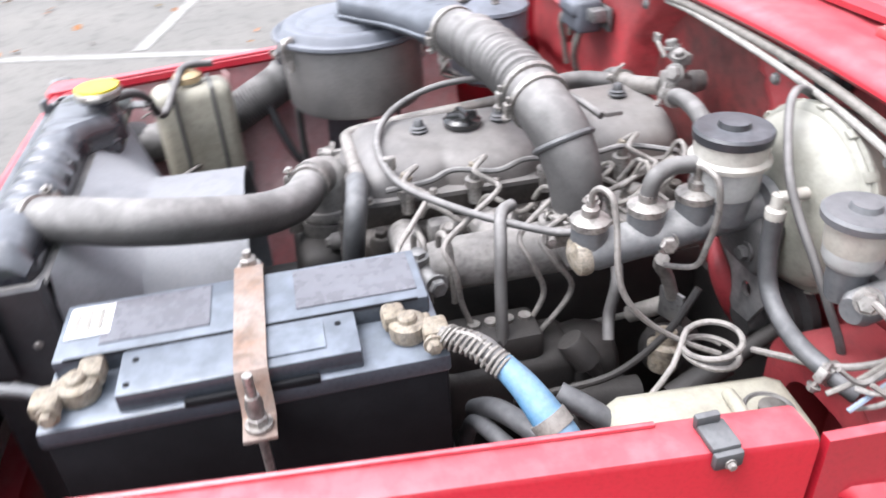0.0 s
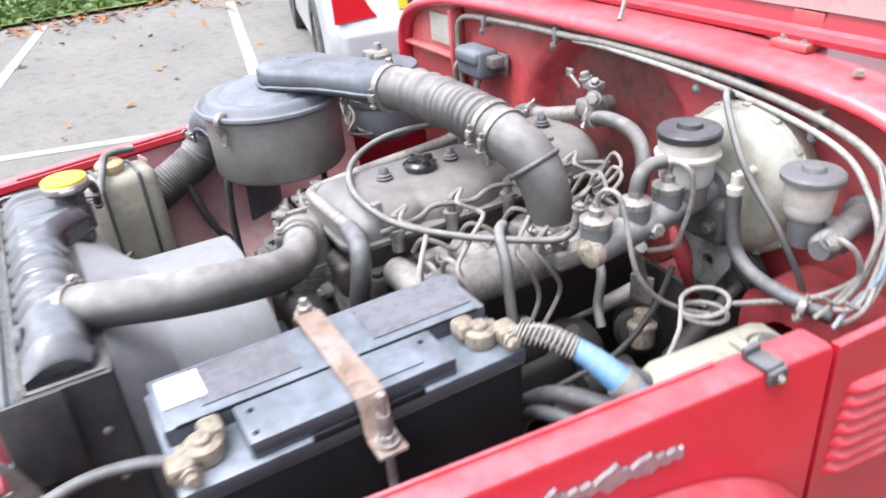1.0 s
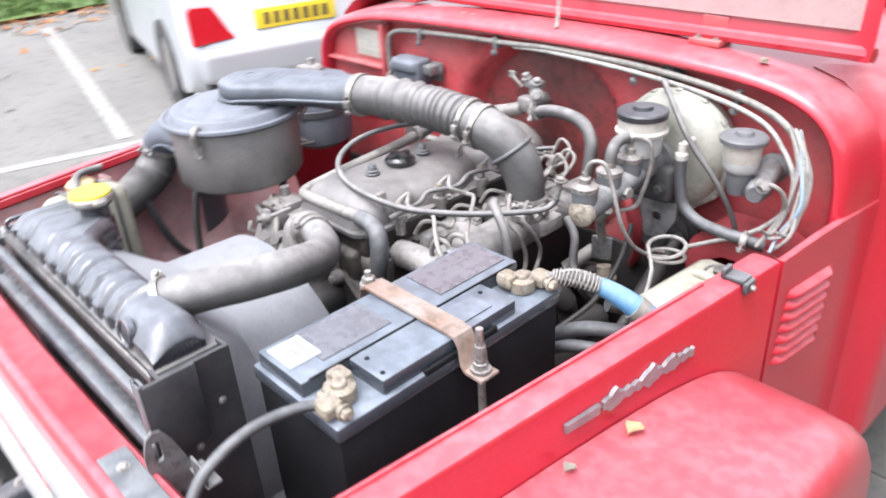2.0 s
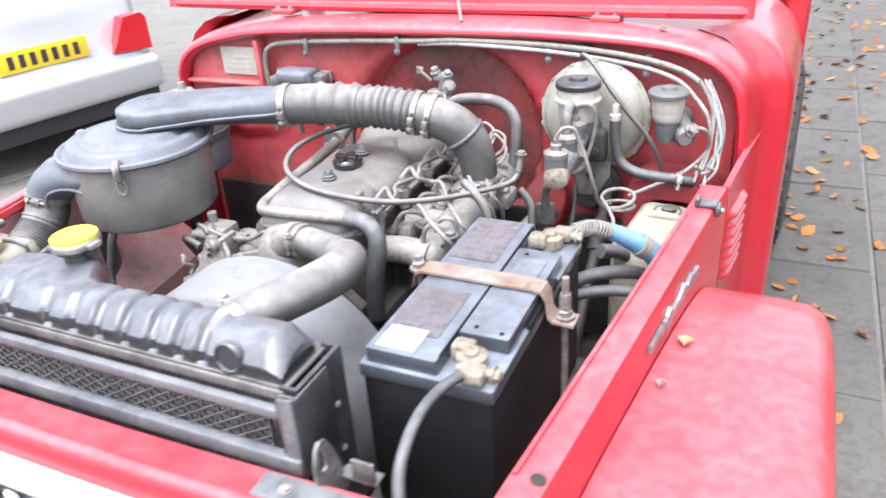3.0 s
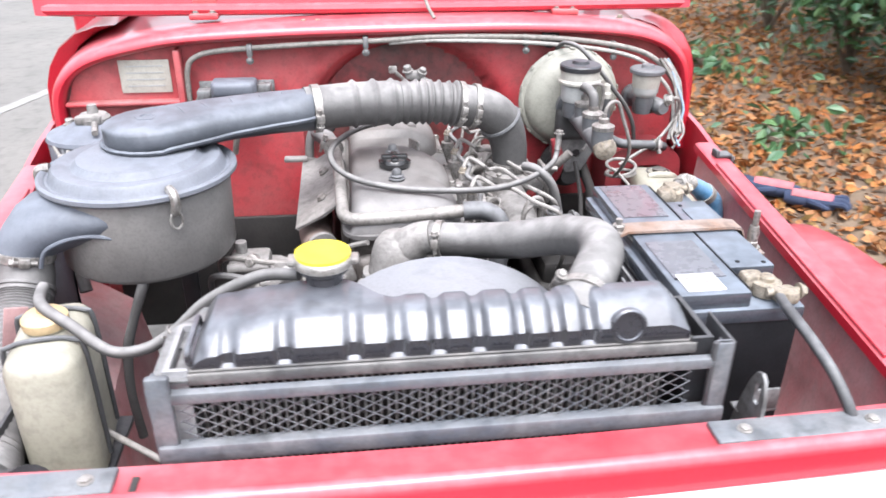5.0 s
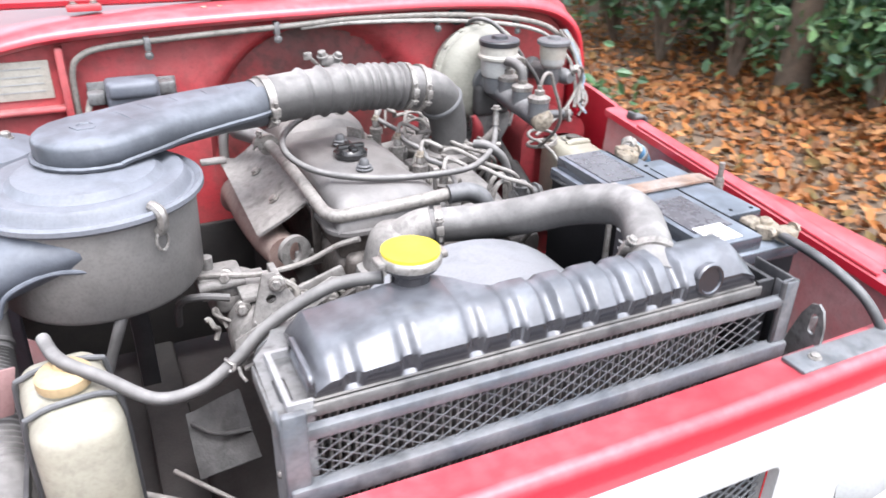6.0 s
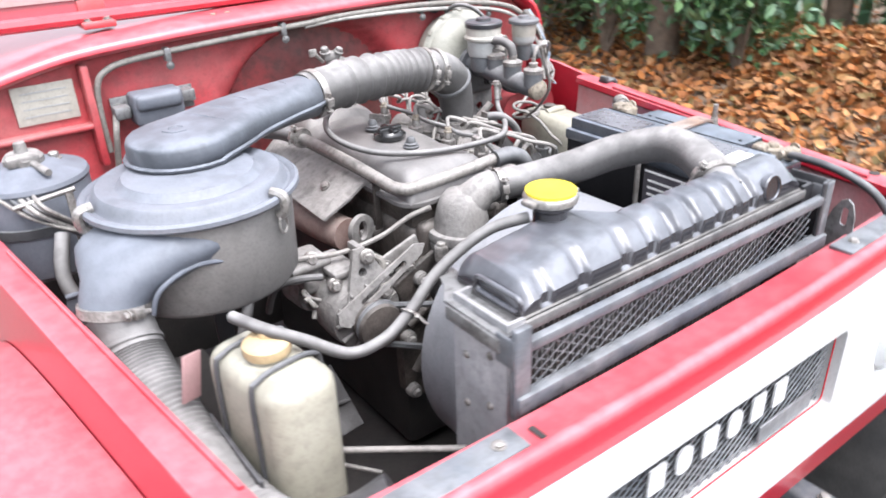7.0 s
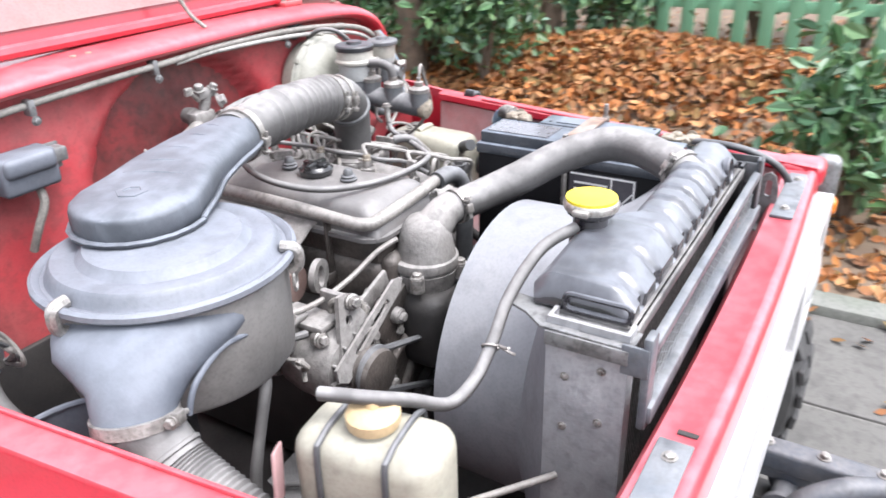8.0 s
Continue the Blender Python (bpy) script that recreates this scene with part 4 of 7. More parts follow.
# windscreen frame and scuttle behind the bonnet
part("windscreen_frame", G().box((CX, 1.56, 1.20), (1.42, 0.06, 0.06), 0.015).box((CX - 0.69, 1.62, 1.50), (0.05, 0.05, 0.62), 0.015).box((CX + 0.69, 1.62, 1.50), (0.05, 0.05, 0.62), 0.015).box((CX, 1.66, 1.82), (1.42, 0.06, 0.06), 0.015), RED, car)
part("floor_pan", G().box((CX, 2.25, 0.50), (1.46, 1.5, 0.06), 0.01), GRIME_SHADE, car)
part("rear_panel", G().box((CX, 3.0, 0.82), (1.50, 0.05, 0.76), 0.02), RED, car)
part("chassis_rail", G().box((CX + 0.36, 1.5, 0.44), (0.08, 2.8, 0.10), 0.01), GRIME_SHADE, car)
part("chassis_rail", G().box((CX - 0.36, 1.5, 0.44), (0.08, 2.8, 0.10), 0.01), GRIME_SHADE, car)
# floor colour carries the shade of the bay's depth
part("splash_floor", G().box((CX, 0.54, 0.42), (1.1, 1.04, 0.02), 0), GRIME_SHADE, car, "oily engine bay floor with depth shade in its colour")

# rail fittings
y = 0.705
rx = CX + xo(y)
stop = part("bonnet_stop", G().box((rx - 0.016, y, zt(y) + 0.004), (0.034, 0.028, 0.008), 0.003).box((rx + 0.003, y, zt(y) - 0.005), (0.008, 0.028, 0.018), 0.003).box((rx - 0.031, y - 0.003, zt(y) + 0.009), (0.008, 0.024, 0.016), 0.003), DARK_HOSE, car, "black rubber bonnet stop")
part("stop_screw", G().bolt((rx + 0.0075, y, zt(y) - 0.006), (1, 0, 0), 0.004, 0.005), STEEL, stop)
for s, x in ((1, 0.400), (-1, -0.440)):
    lp = part("latch_plate", G().box((x, -0.074, 0.9385), (0.222 if s > 0 else 0.205, 0.036, 0.006), 0.002), GUARD, car, "dull blue-grey bonnet landing plate")
    for k in (-1, 1):
        part("plate_screw", G().bolt((x + k * 0.075, -0.074, 0.9415), (0, 0, 1), 0.006, 0.004), STEEL, lp)
part("panel_slot", G().box((-0.318, -0.083, 0.9366), (0.007, 0.026, 0.003), 0), GRIME_SHADE, car)
part("rail_hole", G().lathe([(0.009, 0), (0.009, 0.002)], basis((0.578, 0.022, 0.9525), (0, 0, 1)), 16), GRIME_SHADE, car)

# name badge on the wing rail, drawn as plain strokes
bar = Matrix.Translation((CX + xo(0.465) + 0.001, 0.465, 0.912)) @ Matrix.Rotation(-math.atan(0.122), 4, "Z") @ Matrix(((0, 0, 1, 0), (1, 0, 0, 0), (0, 1, 0, 0), (0, 0, 0, 1)))
badge = part("name_badge", G().plate([(-0.124, -0.006), (-0.066, -0.007), (-0.064, 0.007), (-0.124, 0.006)], (), 0.006, bar), SCRIPT, car, "chrome script badge on the wing rail")
top, low = [], []
for k in range(37):
    u = k / 36
    y = -0.058 + 0.180 * u
    peak = 0.011 * math.exp(-((u - 0.10) / 0.05) ** 2) + 0.013 * math.exp(-((u - 0.50) / 0.05) ** 2) + 0.008 * math.exp(-((u - 0.74) / 0.05) ** 2)
    top.append((y + 0.5 * peak, 0.006 + peak + 0.0022 * math.sin(k * 2.1)))
    low.append((y, -0.007 - 0.6 * peak + 0.0022 * math.sin(k * 1.7 + 1.0)))
part("script_band", G().plate(low + list(reversed(top)), (), 0.006, bar), SCRIPT, badge)

# rolled inner edge on the rails and a dry leaf on the wing
for s in (1, -1):
    part("rail_bead", G().tube([(CX + s * (xo(v) - 0.040), v, zt(v) + 0.0015) for v in (0.02, 0.25, 0.5, 0.66)], 0.0032, 8, 6), RED, car)
for lx, ly, size, mt in ((0.672, 0.440, 1.0, TAN), (0.655, 0.328, 0.7, CREAM)):
    lf = thing("dry_leaf", "small dry brown leaf lying on the red wing" if size == 1.0 else "tiny pale dry leaf lying on the red wing", "leaf", at=(lx, ly, 0.866))
    part("blade", G().rings([[(lx + 0.013 * size * math.sin(math.pi * u) * k, ly + 0.032 * size * (u - 0.5), 0.868 + 0.006 * abs(k) + 0.004 * math.sin(5 * u)) for k in (-1, -0.5, 0, 0.5, 1)] for u in (0.02, 0.25, 0.5, 0.75, 0.98)], False, False), mt, lf)


# ---- engine bay ----
def clamp(parent, p, d, r, w=0.012, side=(0, -1, 0), name="hose_clamp"):
    """A band with its screw."""
    m = basis(p, d)
    c = part(name, G().lathe([(r + 0.001, -w / 2), (r + 0.003, -w / 2), (r + 0.003, w / 2), (r + 0.001, w / 2)], m, 28), STEEL, parent, "dull steel hose clamp")
    dd = Vector(d).normalized()
    sd = Vector(side)
    sd = (sd - dd * sd.dot(dd)).normalized()
    q = Vector(p) + sd * (r + 0.006)
    tan = dd.cross(sd)
    g = G().box((0, 0, 0), (w * 1.1, 0.010, 0.016), 0.002, basis(q, tan, tuple(sd)))
    g.rod(q - tan * 0.017, q + tan * 0.015, 0.003, 8).bolt(q + tan * 0.014, tan, 0.0055, 0.006)
    part("clamp_screw", g, STEEL, c)
    return c


# radiator with top tank, guard and fan shroud
rad = thing("radiator", "black dusty radiator with yellow cap and wire mesh guard", "radiator", at=(0, 0.06, 0.45))
secs = []
NR = 189
GROOVES = (-0.228, -0.169, -0.095, -0.047, -0.003, 0.042, 0.089, 0.129, 0.166)
for i in range(NR):
    u = i / (NR - 1)
    x = -0.266 + 0.549 * u
    endf = min(1, (u + 0.004) / 0.035, (1 - u + 0.004) / 0.045) ** 0.6
    near = min(abs(x - q) for q in GROOVES)
    wave = max(0.0, min(1.0, (near - 0.003) / 0.009))
    wave = wave * wave * (3 - 2 * wave)
    topwave = 1 - (1 - wave) * (0.12 if x < -0.06 else 0.35 if x < -0.02 else 1.0)
    h = 0.014 + (0.025 + 0.007 * topwave) * endf
    if x < -0.16:
        h -= 0.016 * (-0.16 - x) / 0.12
    yf = 0.001 + 0.006 * (1 - wave) * endf
    deep = max(0.0, min(1.0, (-0.055 - x) / 0.05))
    yb = 0.080 + 0.044 * deep * deep * (3 - 2 * deep) - 0.012 * (1 - endf)
    z0 = 1.013
    prof = [(0.002, z0), (yf, z0 + 0.003), (yf + 0.001, z0 + h * 0.42), (yf + 0.006, z0 + h * 0.54), (yf + 0.022, z0 + h * 0.90), (yf + 0.033, z0 + h), (yb - 0.022, z0 + h), (yb - 0.012, z0 + h * 0.85), (yb, z0 + h * 0.45), (yb, z0)]
    secs.append([(x, a, b) for a, b in prof])
tank = part("top_tank", G().rings(secs), TANK, rad, "ribbed black top tank", 35)
part("tank_seam", G().box((0.0095, 0.042, 1.010), (0.559, 0.096, 0.006), 0.002).box((0.0095, -0.004, 1.006), (0.559, 0.008, 0.014), 0.002), WORN, tank, "dull metal crimped seam")
part("tank_boss", G().lathe([(0.021, -0.004), (0.021, 0.003), (0.019, 0.005), (0.016, 0.005), (0.015, 0.003), (0.0, 0.003)], basis((0.210, 0.005, 1.033), (0, -1, 0.14)), 28), TANK, tank, "round moulded boss")
g = G().lathe([(0.026, 1.01), (0.026, 1.045), (0.022, 1.05), (0.022, 1.068), (0.030, 1.074), (0.030, 1.080)], Matrix.Translation((-0.126, 0.104, 0)), 24)
part("filler_neck", g.box((-0.126, 0.088, 1.008), (0.080, 0.072, 0.036), 0.015, None, 4), TANK, tank)
capm = Matrix.Translation((-0.126, 0.104, 0))
cap = part("radiator_cap", G().lathe([(0.030, 1.078), (0.034, 1.080), (0.035, 1.086), (0.033, 1.090), (0.030, 1.092)], capm, 28).box((-0.126, 0.104, 1.084), (0.082, 0.022, 0.008), 0.003), STEEL, rad, "pressed steel pressure cap")
part("cap_label", G().lathe([(0.032, 1.090), (0.032, 1.0945), (0.0, 1.0955)], capm, 28), YELLOW, cap, "bright yellow cap disc")
part("core", G().box((0, 0.062, 0.74), (0.54, 0.05, 0.50), 0), GRIME_SHADE, rad, "dark finned radiator core")
g = G()
for k in range(60):
    g.box((-0.265 + 0.53 * k / 59, 0.030, 0.74), (0.0025, 0.012, 0.49), 0)
tagged(part("finning", g, FINS, rad), kind="stuff")
for s, x in ((-1, -0.291), (1, 0.305)):
    prof = [(x - s * 0.022, -0.006), (x + s * 0.003, -0.006), (x + s * 0.003, 0.088), (x - s * 0.022, 0.088), (x - s * 0.022, 0.083), (x - s * 0.003, 0.083), (x - s * 0.003, -0.001), (x - s * 0.022, -0.001)]
    g = G().rings([[(a, b, z) for a, b in prof] for z in (0.50, 0.75, 1.018)])
    ch = part("side_channel", g, SIDEPLATE if s < 0 else BLACK, rad, "dented dusty side channel" if s < 0 else "black steel side channel")
    for k in range(4):
        part("channel_bolt", G().bolt((x + s * 0.003, 0.022 + 0.042 * (k % 2), 0.965 - 0.07 * (k // 2) - 0.02 * (k % 2)), (s, 0, 0), 0.004, 0.003), STEEL, ch)
# guard frame and crossed wires
g = G().box((0, -0.026, 1.000), (0.61, 0.012, 0.014), 0.003).box((0.008, -0.030, 0.932), (0.622, 0.016, 0.022), 0.003)
g.box((-0.294, -0.028, 0.970), (0.024, 0.010, 0.115), 0.003).box((0.309, -0.028, 0.970), (0.020, 0.010, 0.115), 0.003)
guard = part("guard_frame", g, GUARD, rad, "worn blue-grey angle-iron guard frame")
part("guard_side", G().box((0.320, 0.004, 0.970), (0.004, 0.066, 0.112), 0.0015).box((0.308, -0.029, 0.970), (0.026, 0.006, 0.115), 0.002), BLACK, guard, "black side plate")
for x in (0.318, -0.305):
    part("guard_corner", G().box((x, -0.016, 0.997), (0.004, 0.030, 0.036), 0.0015), GUARD, guard)
g = G()
for k in range(-4, 24):
    for d in (1, -1):
        x0 = -0.277 + k * 0.0235
        w, zb, ztop = 0.094, 0.941, 0.995
        a, b = Vector((x0, zb if d > 0 else ztop)), Vector((x0 + w, ztop if d > 0 else zb))
        t0, t1 = max(0, (-0.277 - a.x) / w), min(1, (0.277 - a.x) / w)
        if t1 - t0 > 0.05:
            p, q = a.lerp(b, t0), a.lerp(b, t1)
            g.rod((p.x, -0.026 - 0.001 * d, p.y), (q.x, -0.026 - 0.001 * d, q.y), 0.00065, 4)
part("guard_mesh", g, GUARD, guard, "dull diamond wire mesh")
# shroud: box on the core, round behind
n = 64
rect, ringa, ringb, ringc = [], [], [], []
SX, SZ, SR = 0.035, 0.745, 0.234
for k in range(n):
    a = 2 * math.pi * k / n
    c, s = math.cos(a), math.sin(a)
    q = min(0.283 / max(abs(c), 1e-6), 0.268 / max(abs(s), 1e-6))
    rect.append((q * c, 0.090, SZ + q * s))
    for lst, y, r in ((ringa, 0.162, SR + 0.004), (ringb, 0.172, SR + 0.002), (ringc, 0.302, SR)):
        lst.append((SX + r * c, y, SZ + r * s))
inner = [[(x * 0.985, y, SZ + (z - SZ) * 0.985) for x, y, z in r] for r in (ringc, ringb, ringa, rect)]
part("fan_shroud", G().rings([rect, ringa, ringb, ringc] + inner, False), SHROUD, rad, "dusty grey fan shroud")
g = G()
for k in range(6):
    a = k * math.pi / 3
    m = Matrix.Translation((SX, 0.245, SZ)) @ Matrix.Rotation(a, 4, "Y") @ Matrix.Translation((0.12, 0, 0)) @ Matrix.Rotation(radians(28), 4, "X")
    g.box((0, 0, 0), (0.19, 0.006, 0.09), 0.002, m)
g.lathe([(0.05, 0.20), (0.05, 0.30)], basis((SX, 0, SZ), (0, 1, 0)), 20)
part("fan", g, GRIME_SHADE, rad, "dark engine fan")
# bracket and overflow hose
br = part("tank_bracket", G().plate([(-0.306, -0.012), (-0.268, -0.012), (-0.266, 0.070), (-0.254, 0.110), (-0.248, 0.148), (-0.270, 0.150), (-0.284, 0.118), (-0.304, 0.092)], [list(reversed(round_rect(-0.296, 0.010, -0.284, 0.052, 0.005, 3)))], 0.003, Matrix.Translation((0, 0, 1.0065))), ZINC, rad, "slotted galvanised bracket")
part("bracket_lip", G().box((-0.3065, 0.038, 0.9985), (0.003, 0.094, 0.018), 0.001), ZINC, br)
part("tank_end_rim", G().tube([(-0.268, a, b) for a, b in round_rect(0.002, 1.017, 0.078, 1.036, 0.008, 3)], 0.0035, 8, 1, True), TANK, tank, "raised rim on the tank end")
part("overflow_hose", G().tube([(-0.155, 0.112, 1.062), (-0.205, 0.135, 1.05), (-0.27, 0.145, 1.015), (-0.315, 0.145, 0.975), (-0.355, 0.146, 0.950), (-0.40, 0.152, 0.946), (-0.445, 0.170, 0.974), (-0.484, 0.190, 0.996), (-0.500, 0.243, 0.993)], 0.0075, 12, 8), HOSE, rad, "dusty grey overflow hose")

# upper hose
uh = thing("radiator_hose", "dusty grey upper radiator hose with clamps", "hose", at=(0.2, 0.2, 0.98))
part("hose", G().tube([(0.165, 0.048, 1.020), (0.178, 0.070, 1.034), (0.204, 0.114, 1.042), (0.229, 0.166, 1.044), (0.233, 0.220, 1.037), (0.203, 0.284, 1.013), (0.155, 0.333, 0.985), (0.100, 0.374, 0.967), (0.050, 0.394, 0.962), (0.022, 0.403, 0.960)], [0.036, 0.0305, 0.029, 0.029, 0.029, 0.029, 0.029, 0.028, 0.027, 0.026], 20, 8), HOSE, uh)
clamp(uh, (0.178, 0.070, 1.034), (0.5, 0.8, 0.25), 0.031, 0.011, (-1, 0.3, 0.4))
clamp(uh, (0.044, 0.396, 0.962), (-0.9, 0.33, -0.07), 0.0275, 0.011, (0, -1, 0.2))

# engine
eng = thing("engine", "dusty diesel engine with grey rocker cover", "engine", at=(0.03, 0.7, 0.45))
part("engine_block", G().box((0.01, 0.72, 0.63), (0.30, 0.56, 0.36), 0.02), GRIME_SHADE, eng, "oily dark engine block")
part("cylinder_head", G().box((0.012, 0.715, 0.845), (0.225, 0.515, 0.11), 0.02, None, 3), IRON, eng, "grimy cast-iron cylinder head")
for k in range(7):
    part("head_bolt", G().bolt((0.118, 0.485 + 0.078 * k, 0.897), (0.15, 0, 1), 0.010, 0.012), IRON, eng)
    part("head_boss", G().lathe([(0.017, 0.80), (0.018, 0.89), (0.015, 0.898)], Matrix.Translation((0.118, 0.485 + 0.078 * k, 0)), 14), IRON, eng)
part("front_cover", G().box((-0.005, 0.452, 0.86), (0.17, 0.03, 0.10), 0.014, None, 3).box((-0.005, 0.447, 0.80), (0.12, 0.03, 0.08), 0.014, None, 3), IRON, eng, "grimy cast front cover")
secs = []
for i in range(81):
    u = i / 80
    y = 0.458 + 0.528 * u
    e = min(1, (u + 0.002) / 0.085, (1 - u + 0.002) / 0.07)
    e = math.sin(e * math.pi / 2) ** 0.7
    lobe = 0.0
    for c0, w0 in ((0.13, 0.14), (0.40, 0.14), (0.86, 0.15)):
        lobe = max(lobe, math.exp(-((u - c0) / w0) ** 4))
    waist = 1.0 - 0.30 * math.exp(-((u - 0.64) / 0.05) ** 2)
    top = (0.052 + (0.012 if u > 0.70 else 0.0)) * e * (1 - 0.20 * math.exp(-((u - 0.64) / 0.05) ** 2))
    hw = (0.080 + 0.022 * lobe) * waist * (0.75 + 0.25 * e)
    z0 = 0.944
    prof = [(-0.098, z0)]
    prof += [(-0.098 + 0.006 * k, z0 + top * (0.55 + 0.40 * math.sin(k * math.pi / 8))) for k in range(1, 5)]
    prof += [(-0.050, z0 + top * 0.985), (-0.012, z0 + top)]
    for k in range(1, 11):
        a = math.pi / 2 * (1 - k / 10)
        prof.append((-0.008 + hw * math.cos(a) ** 0.85, z0 + top * math.sin(a) ** 0.72 if k < 10 else z0))
    secs.append([(a, y, b) for a, b in prof])
cover = part("rocker_cover", G().rings(secs), COVER, eng, "grey pressed rocker cover", 60)
part("cover_flange", G().plate(round_rect(-0.108, 0.450, 0.108, 0.993, 0.04, 5), (), 0.007, Matrix.Translation((-0.003, 0, 0.939))), COVER, cover)
part("head_deck", G().box((0.0, 0.715, 0.918), (0.190, 0.505, 0.044), 0.008), IRON, eng, "oily upper cylinder head deck")
for k in range(6):
    part("flange_bolt", G().bolt((0.100, 0.475 + 0.096 * k, 0.946), (0, 0, 1), 0.006, 0.007), STEEL, cover)
part("oil_filler_cap", G().lathe([(0.024, 0), (0.030, 0.004), (0.031, 0.012), (0.026, 0.015), (0.024, 0.018), (0.0, 0.020)], Matrix.Translation((-0.012, 0.645, 0.995)), 9).box((-0.012, 0.645, 1.014), (0.050, 0.014, 0.013), 0.005).box((-0.012, 0.645, 1.014), (0.014, 0.050, 0.011), 0.005), GLOSS, cover, "shiny black oil filler cap")
for x, y, z in ((-0.012, 0.575, 0.996), (-0.012, 0.705, 0.998), (-0.012, 0.905, 1.010)):
    part("cover_nut", G().lathe([(0.014, z), (0.015, z + 0.004), (0.011, z + 0.006), (0.013, z + 0.009), (0.009, z + 0.011), (0.008, z + 0.018), (0.005, z + 0.021)], Matrix.Translation((x, y, 0)), 12), DARK_HOSE, cover, "black rubber sealed cover nut")
part("cover_tab", G().box((0.038, 0.875, 1.003), (0.018, 0.03, 0.012), 0.003), COVER, cover)
part("cable_stay", G().box((0.035, 0.762, 0.985), (0.006, 0.035, 0.045), 0.002, Matrix.Translation((0.035, 0.762, 0)) @ Matrix.Rotation(0.5, 4, "Z") @ Matrix.Translation((-0.035, -0.762, 0))), STEEL, cover)
# coolant pipe round the cover
pp = part("coolant_pipe", G().tube([(-0.128, 0.80, 0.988), (-0.119, 0.735, 0.984), (-0.113, 0.60, 0.978), (-0.110, 0.520, 0.972), (-0.107, 0.488, 0.970), (-0.094, 0.470, 0.970), (-0.070, 0.466, 0.971), (0.02, 0.466, 0.974), (0.100, 0.466, 0.979)], 0.0108, 14, 8), PIPE, eng, "dusty steel coolant pipe")
part("pipe_hose", G().tube([(0.092, 0.462, 0.979), (0.125, 0.458, 0.980), (0.150, 0.452, 0.965), (0.156, 0.445, 0.93), (0.148, 0.440, 0.88), (0.14, 0.44, 0.80)], 0.016, 14, 8), DARK_HOSE, pp, "dark rubber bypass hose")
part("pipe_hose", G().tube([(-0.126, 0.79, 0.988), (-0.140, 0.84, 0.99), (-0.16, 0.90, 0.985), (-0.14, 0.96, 0.98)], 0.017, 14, 6), HOSE, pp, "dark rubber heater hose")
clamp(pp, (-0.126, 0.785, 0.988), (0, 1, 0), 0.017, 0.010, (-1, 0, 0.4))
part("pipe_stay", G().box((-0.108, 0.55, 0.92), (0.014, 0.006, 0.10), 0.002).box((-0.108, 0.555, 0.862), (0.03, 0.018, 0.02), 0.003), IRON, pp)
# thermostat housing
th = part("thermostat_housing", G().lathe([(0.050, 0.897), (0.047, 0.912), (0.043, 0.932), (0.037, 0.950), (0.028, 0.962), (0.012, 0.967), (0.0, 0.968)], Matrix.Translation((-0.022, 0.418, 0)), 28).tube([(-0.022, 0.416, 0.930), (-0.005, 0.410, 0.945), (0.015, 0.404, 0.960), (0.034, 0.396, 0.967)], [0.034, 0.032, 0.028, 0.0265], 20, 5), ALLOY, eng, "dusty alloy thermostat housing", 60)
part("housing_flange", G().lathe([(0.056, 0.882), (0.058, 0.888), (0.056, 0.898), (0.048, 0.900)], Matrix.Translation((-0.024, 0.42, 0)), 28).lathe([(0.046, 0.835), (0.052, 0.858), (0.056, 0.878)], Matrix.Translation((-0.024, 0.42, 0)), 28), ALLOY, th)
for a in (20, 110, 200, 290):
    q = (-0.024 + 0.060 * math.cos(radians(a)), 0.42 + 0.060 * math.sin(radians(a)), 0.880)
    part("housing_bolt", G().lathe([(0.012, -0.02), (0.012, 0.004)], Matrix.Translation(q), 12).bolt((q[0], q[1], q[2] + 0.004), (0, 0, 1), 0.008, 0.008), STEEL, th)
part("water_pump", G().box((-0.01, 0.40, 0.78), (0.16, 0.09, 0.14), 0.03, None, 3).lathe([(0.05, 0), (0.05, 0.08)], basis((0, 0.30, 0.745), (0, 1, 0)), 24), GRIME_SHADE, eng, "grimy water pump")
outline = [(-0.150, 0.60), (-0.155, 0.72), (-0.120, 0.83), (-0.06, 0.87), (0.06, 0.87), (0.12, 0.82), (0.14, 0.70), (0.12, 0.58), (0.0, 0.52)]
tc = part("timing_cover", G().plate(outline, (), 0.022, Matrix(((1, 0, 0, 0), (0, 0, -1, 0.448), (0, 1, 0, 0), (0, 0, 0, 1)))), IRON, eng, "dusty cast timing cover")
for a, b in outline[:5]:
    part("cover_boss", G().lathe([(0.014, 0.0), (0.013, 0.014), (0.0, 0.014)], basis((a * 0.92, 0.428, b * 0.97 + 0.02), (0, -1, 0)), 12).bolt((a * 0.92, 0.414, b * 0.97 + 0.02), (0, -1, 0), 0.008, 0.008), ALLOY, tc)
part("cover_rib", G().rod((-0.13, 0.424, 0.64), (-0.02, 0.424, 0.78), 0.009).rod((-0.14, 0.424, 0.74), (-0.03, 0.424, 0.80), 0.008), IRON, tc)
# lifting eye
m = basis((-0.150, 0.548, 0.885), (0.25, -1, 0))
part("lifting_eye", G().plate(circle(0, 0, 0.028, 24), [list(reversed([(x * 0.75, y * 1.25) for x, y in circle(0, 0, 0.015, 18)]))], 0.010, m).box((-0.118, 0.556, 0.862), (0.055, 0.010, 0.03), 0.004), ALLOY, eng, "cast lifting eye")
